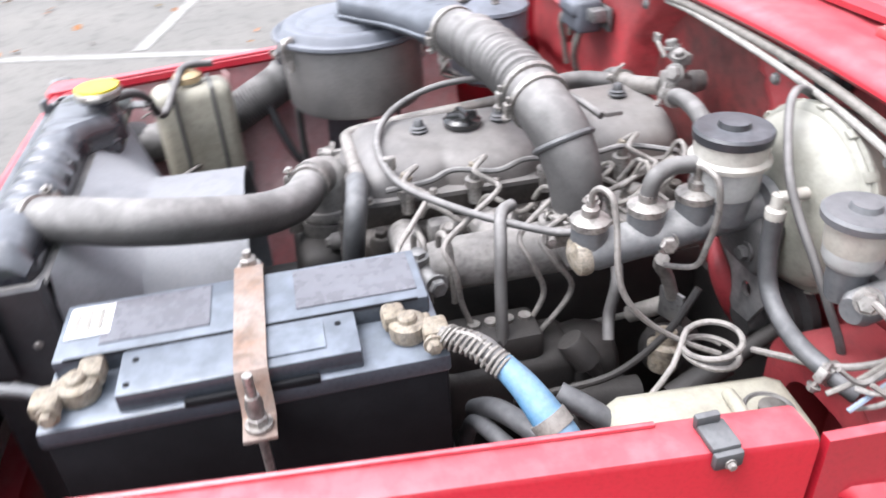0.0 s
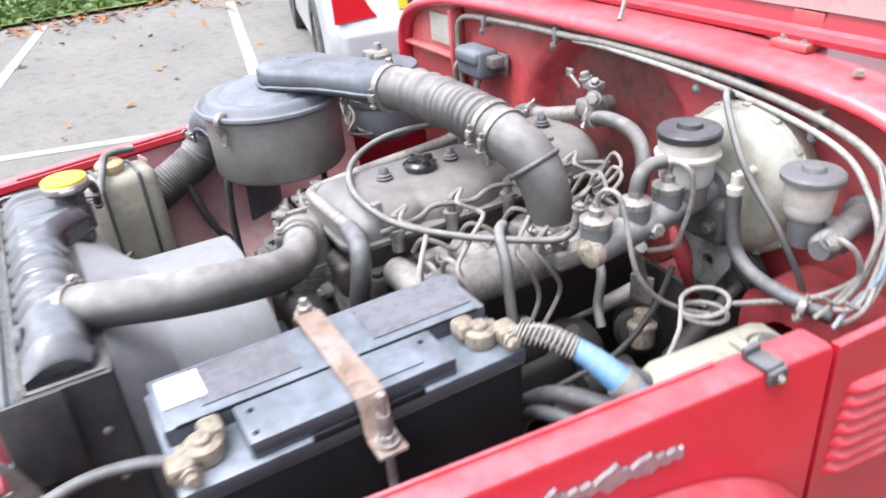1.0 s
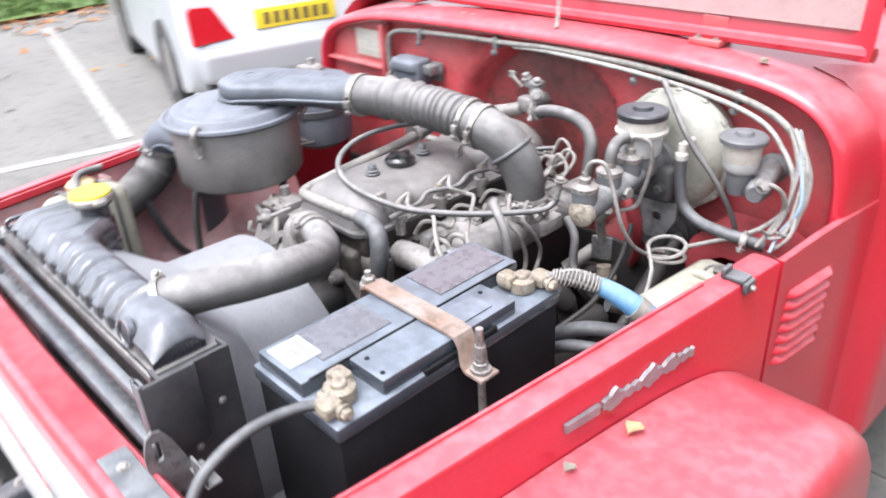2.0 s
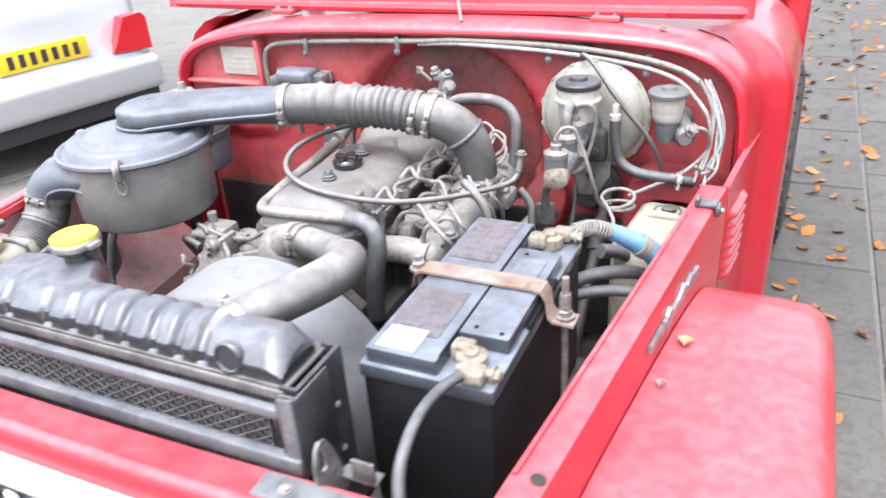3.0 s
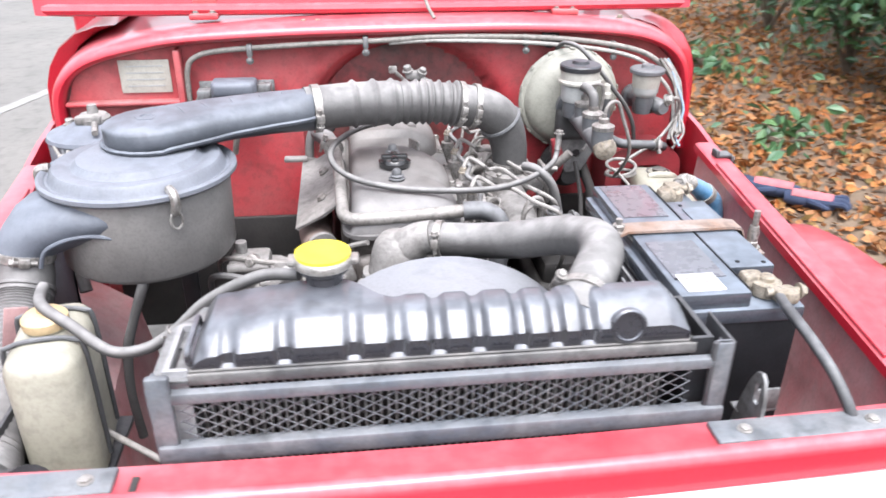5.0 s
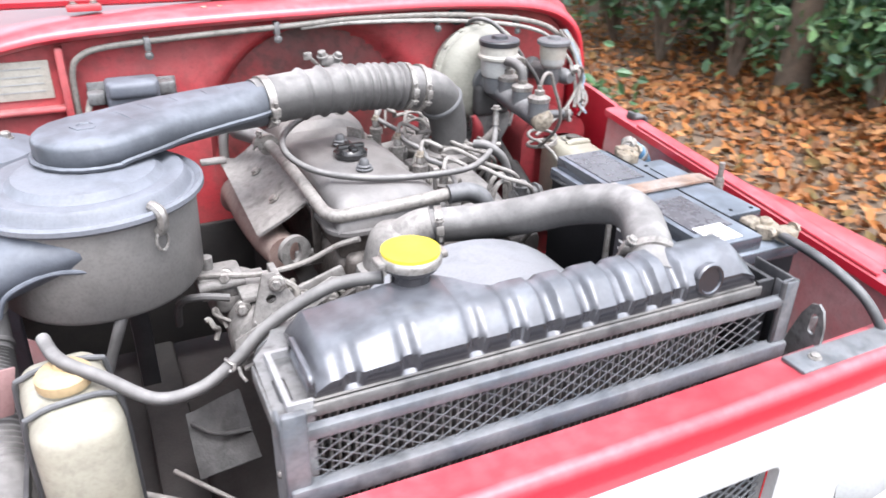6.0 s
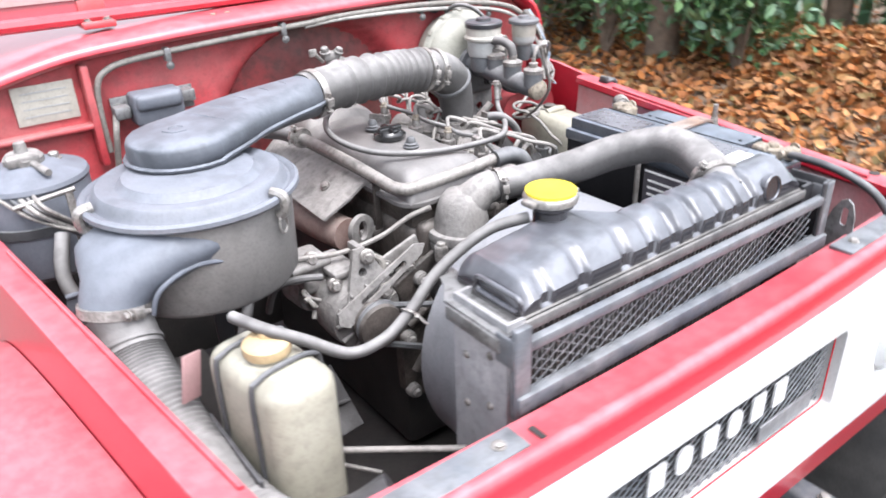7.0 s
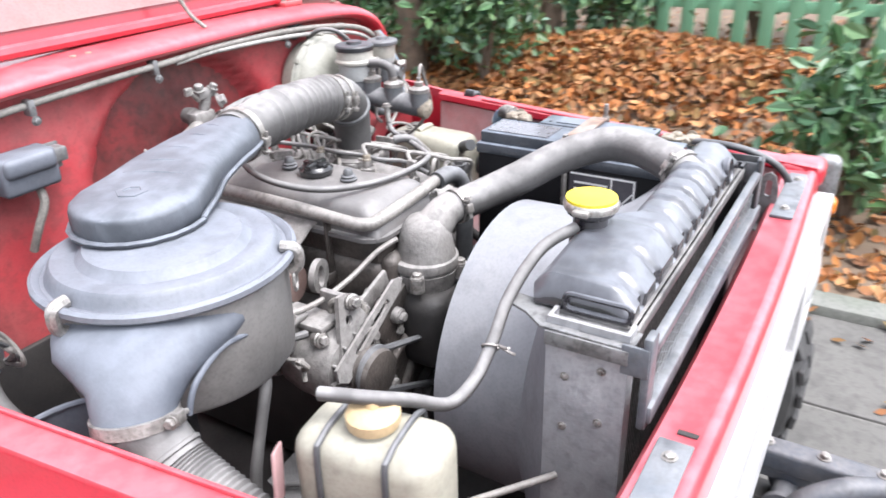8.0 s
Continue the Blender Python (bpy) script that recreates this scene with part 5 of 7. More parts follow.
# exhaust side with heat shield
part("exhaust_manifold", G().tube([(-0.155, 0.585, 0.862), (-0.165, 0.65, 0.862), (-0.170, 0.75, 0.862), (-0.172, 0.88, 0.86), (-0.17, 0.95, 0.82)], [0.030, 0.032, 0.034, 0.034, 0.032], 16, 6), RUSTY, eng, "rusty exhaust manifold")
secs = []
for i in range(15):
    u = i / 14
    y = 0.572 + 0.352 * u
    j = 0.0015 * math.sin(u * 17)
    prof = [(-0.108, 0.958), (-0.122, 0.951), (-0.145, 0.933 + j), (-0.172, 0.917 + j), (-0.198, 0.902 + 0.018 * u)]
    secs.append([(a, y + (0.016 * (k / 4)) * (1 - u), b) for k, (a, b) in enumerate(prof)])
thick = [[(x + 0.003, y, z - 0.003) for x, y, z in r] for r in secs]
hs = part("heat_shield", G().rings(secs, False, False).rings(thick, False, False), ALLOY, eng, "dusty bent steel heat shield", 30)
part("shield_stay", G().box((-0.212, 0.905, 0.925), (0.05, 0.020, 0.010), 0.003).rod((-0.205, 0.905, 0.925), (-0.15, 0.95, 0.90), 0.006), ALLOY, hs)
part("lift_bracket", G().tube([(-0.185, 0.935, 0.90), (-0.180, 0.945, 0.96), (-0.155, 0.955, 0.992), (-0.120, 0.96, 1.0), (-0.085, 0.965, 0.985), (-0.075, 0.97, 0.93)], 0.010, 10, 6), COVER, hs, "dark bent bracket behind the shield")
for y in (0.66, 0.80):
    part("shield_bolt", G().bolt((-0.150, y, 0.932), (-0.6, 0, 0.8), 0.008, 0.006), STEEL, hs)
# inlet side
part("inlet_manifold", G().tube([(0.205, 0.515, 0.885), (0.213, 0.55, 0.893), (0.218, 0.70, 0.897), (0.22, 0.85, 0.897), (0.215, 0.95, 0.895)], [0.022, 0.036, 0.038, 0.038, 0.034], 20, 4), ALLOY, eng, "dusty alloy inlet manifold")
for y in (0.52, 0.64, 0.76, 0.88):
    part("inlet_runner", G().tube([(0.215, y, 0.895), (0.17, y, 0.90), (0.12, y, 0.895)], 0.026, 14, 4), ALLOY, eng)
part("throttle_body", G().lathe([(0.044, 0.905), (0.046, 0.925), (0.052, 0.93), (0.052, 0.942), (0.040, 0.946), (0.040, 0.96)], Matrix.Translation((0.227, 0.745, 0)), 24).box((0.275, 0.735, 0.925), (0.05, 0.06, 0.03), 0.008).box((0.227, 0.745, 0.934), (0.105, 0.07, 0.014), 0.006), ALLOY, eng, "dusty alloy throttle body")
for k, y in enumerate((0.53, 0.63, 0.74, 0.86)):
    inj = part("injector", G().lathe([(0.010, 0.93), (0.010, 0.955), (0.014, 0.956), (0.014, 0.968), (0.008, 0.97), (0.008, 0.985), (0.005, 0.99)], Matrix.Translation((0.115, y, 0)), 10), STEEL, eng, "steel fuel injector")
    part("injector_nut", G().bolt((0.115, y, 0.984), (0, 0, 1), 0.007, 0.009), BRASS, inj)
    z0 = 0.985
    down = (0.500, 0.560, 0.660, 0.690)[k]
    part("fuel_line", G().tube([(0.115, y, z0 + 0.008), (0.128, y + 0.014, z0 + 0.022), (0.152, y - 0.008, z0 + 0.014), (0.165, y + 0.020, z0 - 0.004), (0.192, y + 0.012, z0 - 0.002), (0.225, 0.5 * y + 0.5 * down, z0 - 0.016), (0.262 + 0.004 * k, down - 0.010, z0 - 0.028), (0.276 + 0.005 * k, down, z0 - 0.060), (0.280, down + 0.01 * k, 0.86), (0.285, 0.58 + 0.024 * k, 0.78)], 0.0040, 8, 6), PIPE, eng, "bent steel fuel line")
part("leak_off_pipe", G().tube([(0.125, 0.50, 0.975), (0.135, 0.56, 0.985), (0.118, 0.60, 0.988), (0.132, 0.66, 0.984), (0.118, 0.71, 0.988), (0.132, 0.78, 0.984), (0.12, 0.86, 0.986), (0.15, 0.93, 0.98)], 0.0045, 8, 6), HOSE, eng, "thin leak-off pipe")
part("injection_pump", G().box((0.285, 0.62, 0.74), (0.10, 0.20, 0.11), 0.02, None, 3).lathe([(0.055, 0), (0.058, 0.03), (0.05, 0.06), (0.03, 0.075)], basis((0.285, 0.71, 0.74), (0, 1, 0)), 20).box((0.29, 0.60, 0.81), (0.07, 0.14, 0.05), 0.012), GRIME_SHADE, eng, "grimy injection pump")
for k in range(4):
    part("pump_union", G().lathe([(0.012, 0.79), (0.012, 0.815), (0.009, 0.82), (0.009, 0.84)], Matrix.Translation((0.285, 0.58 + 0.024 * k, 0)), 8), STEEL, eng)
part("fuel_union", G().tube([(0.262, 0.515, 0.90), (0.262, 0.515, 0.945)], 0.012, 12, 1).rod((0.245, 0.515, 0.93), (0.30, 0.53, 0.925), 0.010).bolt((0.262, 0.515, 0.945), (0, 0, 1), 0.011, 0.01).bolt((0.30, 0.53, 0.925), (1, 0.2, 0), 0.012, 0.012), ZINC, eng, "pale fuel filter union")
part("hose", G().tube([(0.235, 0.65, 0.985), (0.255, 0.63, 0.985), (0.285, 0.62, 0.955), (0.30, 0.615, 0.90), (0.32, 0.61, 0.80), (0.33, 0.60, 0.70)], 0.0085, 10, 8), HOSE, eng, "dusty grey fuel hose")
part("hose", G().tube([(0.300, 0.77, 0.93), (0.325, 0.765, 0.90), (0.33, 0.755, 0.85), (0.345, 0.75, 0.82)], 0.008, 10, 6), HOSE, eng, "dusty grey short hose")
for k in range(4):
    y = 0.545 + 0.085 * k
    part("glow_plug_lead", G().tube([(0.135, y, 0.93), (0.150, y + 0.01, 0.955), (0.168, y + 0.03, 0.950), (0.175, y + 0.05, 0.935), (0.160, y + 0.075, 0.935)], 0.004, 8, 6), WIRE, eng, "grey glow plug lead")
    part("manifold_nut", G().bolt((0.175, y + 0.03, 0.925), (0.5, 0, 1), 0.009, 0.010), STEEL, eng)
    part("manifold_flange", G().box((0.150, y + 0.03, 0.905), (0.03, 0.05, 0.05), 0.010), ALLOY, eng)
    if k < 2:
        part("return_pipe", G().tube([(0.205 + 0.010 * k, 0.520 + 0.032 * k, 0.915), (0.212 + 0.010 * k, 0.520 + 0.032 * k, 0.948), (0.230 + 0.010 * k, 0.524 + 0.032 * k, 0.958), (0.246 + 0.008 * k, 0.528 + 0.032 * k, 0.940), (0.250 + 0.008 * k, 0.530 + 0.032 * k, 0.86)], 0.0045, 8, 6), PIPE, eng, "short bent steel pipe")
for k, (x, y) in enumerate(((0.150, 0.790), (0.165, 0.83), (0.185, 0.870), (0.150, 0.90), (0.205, 0.82))):
    part("wire_loop", G().tube([(x, y, 0.95), (x + 0.014, y + 0.022, 0.985 + 0.006 * k), (x + 0.042, y + 0.018, 0.992), (x + 0.050, y - 0.014, 0.975), (x + 0.03, y - 0.03, 0.955), (x + 0.06, y - 0.01, 0.935)], 0.0034, 8, 6), PIPE if k % 2 else WIRE, eng, "tangled thin pipe")
part("throttle_lever", G().box((0.285, 0.705, 0.955), (0.008, 0.05, 0.03), 0.003).rod((0.285, 0.69, 0.965), (0.31, 0.68, 0.965), 0.005).bolt((0.29, 0.72, 0.955), (1, 0, 0), 0.007, 0.006), STEEL, eng, "steel throttle lever")
for x, y, z in ((0.255, 0.71, 0.945), (0.20, 0.71, 0.945), (0.255, 0.78, 0.945), (0.20, 0.78, 0.945)):
    part("throttle_bolt", G().bolt((x, y, z - 0.004), (0, 0, 1), 0.006, 0.007), STEEL, eng)
part("filter_bowl", G().lathe([(0.018, 0), (0.020, 0.004), (0.020, 0.030), (0.024, 0.032), (0.024, 0.038), (0.014, 0.042), (0.014, 0.06)], basis((0.352, 0.83, 0.755), (-0.15, 0.1, 1)), 18), BRASS, eng, "grimy brass fuel filter bowl")
# deep part, its near-black colour includes the shade down there
part("solenoid", G().lathe([(0.018, 0), (0.020, 0.004), (0.020, 0.045), (0.012, 0.05), (0.008, 0.07)], basis((0.33, 0.70, 0.82), (0.2, 0.4, -0.6)), 16), GRIME_SHADE, eng, "near-black stop solenoid with depth shade in its colour")
part("engine_cable", G().tube([(0.345, 0.62, 0.74), (0.37, 0.66, 0.77), (0.39, 0.74, 0.80), (0.40, 0.80, 0.86), (0.395, 0.84, 0.92)], 0.005, 8, 8), GRIME_SHADE, eng, "dark throttle cable")
part("bracket", G().box((0.330, 0.845, 0.845), (0.040, 0.006, 0.05), 0.003, Matrix.Translation((0.33, 0.845, 0)) @ Matrix.Rotation(0.4, 4, "Z") @ Matrix.Translation((-0.33, -0.845, 0))), ZINC, eng, "small pale bracket")
part("bracket_link", G().tube([(0.37, 0.80, 0.955), (0.35, 0.81, 0.93), (0.335, 0.83, 0.90), (0.33, 0.845, 0.86)], 0.009, 10, 5), PIPE, eng, "dusty lever arm")
# vacuum tube looped over the engine
vt = part("vacuum_tube", G().tube([(0.10, 0.83, 1.03), (0.02, 0.81, 1.036), (-0.06, 0.77, 1.036), (-0.115, 0.70, 1.030), (-0.128, 0.63, 1.022), (-0.10, 0.565, 1.012), (-0.035, 0.520, 1.006), (0.05, 0.502, 1.002), (0.15, 0.517, 0.995), (0.222, 0.582, 0.983), (0.275, 0.650, 0.976), (0.305, 0.696, 0.974), (0.316, 0.715, 0.984), (0.319, 0.720, 0.998)], 0.0055, 10, 8), HOSE, eng, "dusty grey tube looped over the engine")
part("tube_end", G().rod((0.318, 0.718, 0.992), (0.321, 0.724, 1.024), 0.0062, 10).bolt((0.321, 0.724, 1.022), (0.05, 0.1, 1), 0.008, 0.007), STEEL, vt, "threaded steel tube end")
part("tube_clip", G().box((0.09, 0.512, 1.0), (0.012, 0.018, 0.020), 0.003).rod((0.09, 0.512, 0.99), (0.10, 0.53, 0.94), 0.004), STEEL, vt)
# alternator and belt
al = part("alternator", G().lathe([(0.030, -0.010), (0.062, 0.0), (0.066, 0.02), (0.066, 0.07), (0.060, 0.10), (0.040, 0.115)], basis((-0.215, 0.43, 0.79), (0.05, 1, 0)), 24), ALLOY, eng, "dusty alloy alternator")
for k in range(12):
    a = 2 * math.pi * k / 12
    part("alternator_vane", G().box((0.045, 0, -0.006), (0.030, 0.004, 0.010), 0.001, basis((-0.215, 0.43, 0.79), (0.05, 1, 0)) @ Matrix.Rotation(a, 4, "Z"), 1), ALLOY, al)
part("alternator_pulley", G().lathe([(0.012, -0.055), (0.038, -0.05), (0.040, -0.042), (0.030, -0.034), (0.040, -0.026), (0.038, -0.018), (0.02, -0.012)], basis((-0.215, 0.43, 0.79), (0.05, 1, 0)), 24), IRON, al, "dark belt pulley")
part("alternator_bracket", G().box((-0.16, 0.45, 0.86), (0.14, 0.008, 0.03), 0.003, Matrix.Translation((-0.16, 0.45, 0.86)) @ Matrix.Rotation(radians(-18), 4, "Y") @ Matrix.Translation((0.16, -0.45, -0.86))).box((-0.23, 0.50, 0.862), (0.05, 0.09, 0.012), 0.004).box((-0.20, 0.47, 0.875), (0.012, 0.05, 0.05), 0.003), ALLOY, eng, "dusty adjuster bracket")
tri_m = Matrix(((1, 0, 0, -0.215), (0, 0.25, 0.97, 0.425), (0, 0.97, -0.25, 0.835), (0, 0, 0, 1)))
part("adjuster_plate", G().plate([(-0.045, -0.03), (0.035, -0.02), (0.055, 0.0), (0.010, 0.075), (-0.008, 0.075)], [list(reversed(circle(0.0, 0.035, 0.008, 12)))], 0.008, tri_m), ALLOY, eng, "dusty triangular bracket plate")
for x, y, z in ((-0.255, 0.455, 0.850), (-0.165, 0.445, 0.858), (-0.205, 0.430, 0.895), (-0.120, 0.437, 0.842), (-0.185, 0.415, 0.832), (-0.270, 0.50, 0.885), (-0.10, 0.43, 0.79), (-0.06, 0.435, 0.76)):
    part("bracket_bolt", G().lathe([(0.012, -0.015), (0.013, -0.002), (0.010, 0.0)], basis((x, y, z), (-0.3, -1, 0.25)), 12).bolt((x, y, z), (-0.3, -1, 0.25), 0.008, 0.009), STEEL, eng)
part("idler_bracket", G().box((-0.10, 0.43, 0.83), (0.12, 0.010, 0.045), 0.004, Matrix.Translation((-0.10, 0.43, 0.83)) @ Matrix.Rotation(radians(-25), 4, "Y") @ Matrix.Translation((0.10, -0.43, -0.83))), IRON, eng)
part("vacuum_pump", G().lathe([(0.045, 0), (0.048, 0.01), (0.048, 0.05), (0.03, 0.06)], basis((-0.24, 0.545, 0.80), (-0.1, 1, 0.05)), 20).box((-0.275, 0.53, 0.865), (0.07, 0.06, 0.04), 0.008).rod((-0.31, 0.50, 0.872), (-0.24, 0.50, 0.876), 0.009).rod((-0.29, 0.54, 0.88), (-0.29, 0.54, 0.905), 0.010), ALLOY, eng, "dusty vacuum pump housing")
part("pump_pipe", G().tube([(-0.335, 0.56, 0.84), (-0.325, 0.53, 0.875), (-0.29, 0.505, 0.89), (-0.22, 0.49, 0.885), (-0.15, 0.48, 0.895), (-0.10, 0.46, 0.925), (-0.07, 0.44, 0.94)], 0.0045, 8, 8), PIPE, eng, "thin steel pipe")
part("pump_pipe", G().tube([(-0.345, 0.53, 0.80), (-0.34, 0.50, 0.855), (-0.31, 0.48, 0.87), (-0.27, 0.47, 0.865)], 0.006, 8, 8), HOSE, eng)
rnd = random.Random(31)
for k in range(9):
    x0, y0, z0 = -0.30 + 0.022 * k, 0.455 + 0.03 * rnd.random(), 0.83 + 0.04 * rnd.random()
    pts = [(x0, y0, z0 - 0.03)]
    for q in range(4):
        x0, y0, z0 = x0 + rnd.uniform(-0.012, 0.034), y0 + rnd.uniform(-0.025, 0.02), z0 + rnd.uniform(-0.022, 0.026)
        pts.append((x0, y0, z0))
    part("alternator_wire", G().tube(pts, rnd.choice((0.0032, 0.0042, 0.0055)), 8, 6), rnd.choice((WIRE, PIPE, HOSE)), al, "dusty grey wire")
part("adjuster_strap", G().plate([(-0.09, -0.016), (0.08, -0.010), (0.095, 0.0), (0.08, 0.012), (-0.09, 0.016), (-0.10, 0.0)], [list(reversed(round_rect(-0.05, -0.005, 0.05, 0.005, 0.004, 3)))], 0.006, Matrix.Translation((-0.19, 0.415, 0.850)) @ Matrix.Rotation(radians(-28), 4, "Y") @ Matrix.Rotation(radians(75), 4, "X")), ALLOY, eng, "dusty slotted adjuster strap")
part("terminal_cover", G().box((-0.262, 0.525, 0.835), (0.05, 0.05, 0.035), 0.010, None, 3).rod((-0.262, 0.525, 0.85), (-0.255, 0.505, 0.885), 0.008), ALLOY, al)
belt = [Vector((-0.215 + 0.037 * math.cos(a), 0.395, 0.79 + 0.037 * math.sin(a))) for a in (radians(d) for d in range(40, 230, 15))]
belt += [Vector((0.0 + 0.055 * math.cos(a), 0.395, 0.70 + 0.055 * math.sin(a))) for a in (radians(d) for d in range(230, 400, 15))]
part("fan_belt", G().tube(belt, 0.006, 6, 1, True), DARK_HOSE, eng, "black fan belt")
for k, (p, r) in enumerate((((-0.02, 0.41, 0.62), 0.06), ((0.10, 0.40, 0.70), 0.04))):
    part("pulley", G().lathe([(0.015, -0.02), (r, -0.018), (r + 0.003, -0.01), (r - 0.006, 0), (r + 0.003, 0.01), (r, 0.018), (0.02, 0.02)], basis(p, (0, 1, 0)), 24), GRIME_SHADE, eng)
part("starter_motor", G().lathe([(0.04, 0), (0.045, 0.01), (0.045, 0.13), (0.035, 0.14)], basis((0.33, 0.66, 0.68), (0.1, 1, 0.05)), 20).lathe([(0.025, 0), (0.025, 0.09)], basis((0.36, 0.70, 0.735), (0.1, 1, 0)), 16), GRIME_SHADE, eng, "grimy starter motor")
part("oil_filter", G().lathe([(0.035, 0), (0.040, 0.01), (0.040, 0.08), (0.030, 0.09)], basis((0.26, 0.90, 0.72), (0.5, -0.4, 0.3)), 20), GRIME_SHADE, eng, "black oil filter")
part("linkage_rod", G().rod((0.16, 0.74, 0.69), (0.262, 0.82, 0.785), 0.005).rod((0.262, 0.82, 0.785), (0.300, 0.862, 0.825), 0.013), PIPE, eng, "steel throttle linkage rod")

# air cleaner
ac = thing("air_cleaner", "dusty round black air cleaner with flat intake duct", "air cleaner", at=(-0.432, 0.524, 0.91))
ACX, ACY = -0.432, 0.524
AC = Matrix.Translation((ACX, ACY, 0)) @ Matrix.Diagonal((0.972, 0.972, 1, 1))
part("canister", G().lathe([(0.0, 0.905), (0.11, 0.905), (0.134, 0.909), (0.141, 0.918), (0.144, 1.030), (0.146, 1.050)], AC, 56), CAN, ac, "dusty black canister")
part("lid", G().lathe([(0.146, 1.044), (0.154, 1.045), (0.158, 1.049), (0.1575, 1.055), (0.153, 1.058), (0.148, 1.056), (0.145, 1.053), (0.141, 1.053), (0.138, 1.057), (0.135, 1.066), (0.131, 1.070), (0.116, 1.071), (0.110, 1.068), (0.104, 1.068), (0.098, 1.073), (0.094, 1.078), (0.0, 1.080)], AC, 56), LID, ac, "dusty ridged lid")
for a in (-59, 61, 181):
    c, s = math.cos(radians(a)), math.sin(radians(a))
    b = Vector((ACX + 0.152 * c, ACY + 0.152 * s, 1.048))
    o = Vector((c, s, 0))
    t = Vector((-s, c, 0))
    clip = part("lid_clip", G().tube([b - o * 0.015 + Vector((0, 0, 0.012)), b + o * 0.003 + Vector((0, 0, 0.008)), b + o * 0.004 - Vector((0, 0, 0.012)), b - o * 0.006 - Vector((0, 0, 0.022))], 0.0075, 8, 4), STEEL, ac, "steel spring clip")
    loop = [b - o * 0.002 + t * (0.009 * math.cos(w)) + Vector((0, 0, -0.034 + 0.014 * math.sin(w))) for w in (2 * math.pi * i / 14 for i in range(14))]
    part("clip_ring", G().tube(loop, 0.0022, 6, 1, True), STEEL, clip)
# flat duct from lid to bellows
path = [(-0.415, 0.583), (-0.370, 0.602), (-0.315, 0.630), (-0.245, 0.654), (-0.19, 0.664), (-0.155, 0.669)]
line = spline([(a, b, 0) for a, b in path], 6)
secs = []
cnt = len(line)
for i, p in enumerate(line):
    u = i / (cnt - 1)
    d = (line[min(i + 1, cnt - 1)] - line[max(i - 1, 0)]).normalized()
    nrm = Vector((-d.y, d.x, 0))
    hw = 0.080 * (1 - u) ** 0.8 + 0.040 * (1 - (1 - u) ** 0.8)
    hh = 0.024 + 0.014 * u
    zc = 1.098 + 0.004 * u ** 0.8
    ex = 0.45 + 0.55 * u
    secs.append([p + nrm * hw * math.copysign(abs(math.cos(a)) ** ex, math.cos(a)) + Vector((0, 0, zc + hh * math.copysign(abs(math.sin(a)) ** ex, math.sin(a)))) for a in (2 * math.pi * k / 28 for k in range(28))])
d = (line[1] - line[0]).normalized()
pre = []
for q in (1.0, 0.92, 0.78, 0.58, 0.35, 0.12):
    ang = math.acos(min(1, q)) if q < 1 else 0.0
    if q < 1:
        pre.append([line[0] - d * 0.080 * math.sin(ang) + Vector((-d.y, d.x, 0)) * 0.080 * q * math.copysign(abs(math.cos(a)) ** 0.45, math.cos(a)) + Vector((0, 0, 1.098 - 0.003 * (1 - q) + (0.024 - 0.008 * (1 - q)) * math.copysign(abs(math.sin(a)) ** 0.45, math.sin(a)))) for a in (2 * math.pi * k / 28 for k in range(28))])
duct = part("intake_duct", G().rings(list(reversed(pre)) + secs), DUCT, ac, "flat black plastic intake duct", 50)
g = G()
edge = [p + Vector((-(line[min(i + 1, cnt - 1)] - line[max(i - 1, 0)]).normalized().y, (line[min(i + 1, cnt - 1)] - line[max(i - 1, 0)]).normalized().x, 0)) * s * (0.083 * (1 - i / (cnt - 1)) ** 0.8 + 0.041 * (1 - (1 - i / (cnt - 1)) ** 0.8)) + Vector((0, 0, 1.085 + 0.012 * (i / (cnt - 1)) ** 0.8)) for s in (-1, 1) for i, p in (list(enumerate(line)) if s < 0 else list(enumerate(line)))]
back = [line[0] - d * 0.083 * math.sin(a) - Vector((-d.y, d.x, 0)) * 0.083 * math.cos(a) + Vector((0, 0, 1.084)) for a in (math.pi * k / 10 for k in range(11))]
part("duct_seam", G().tube(list(reversed(edge[:cnt])) + back + edge[cnt:], 0.004, 6, 1), DUCT, duct)
part("duct_dimple", G().lathe([(0.022, 1.116), (0.020, 1.1225), (0.012, 1.1235), (0.010, 1.121), (0.0, 1.121)], Matrix.Translation((-0.422, 0.580, 0)), 6), DUCT, duct)
for k in range(5):
    p = line[6 + 4 * k]
    u = (6 + 4 * k) / (cnt - 1)
    hw = (0.080 * (1 - u) ** 0.8 + 0.040 * (1 - (1 - u) ** 0.8)) * 0.55
    dd = (line[7 + 4 * k] - line[5 + 4 * k]).normalized()
    nn = Vector((-dd.y, dd.x, 0))
    zz = 1.098 + 0.004 * u ** 0.8 + 0.024 + 0.014 * u - 0.0015
    part("duct_rib", G().tube([p - nn * hw + Vector((0, 0, zz - 0.010 * u)), p + Vector((0, 0, zz)), p + nn * hw + Vector((0, 0, zz - 0.010 * u))], 0.003, 6, 4), DUCT, duct)
# bellows, elbow and clamps
a0, a1 = Vector((-0.168, 0.668, 1.102)), Vector((0.150, 0.716, 1.084))
ctrl = spline([a0, (-0.08, 0.688, 1.104), (0.02, 0.704, 1.101), (0.09, 0.712, 1.095), a1], 44)
rings, x = [], None
m_ = len(ctrl)
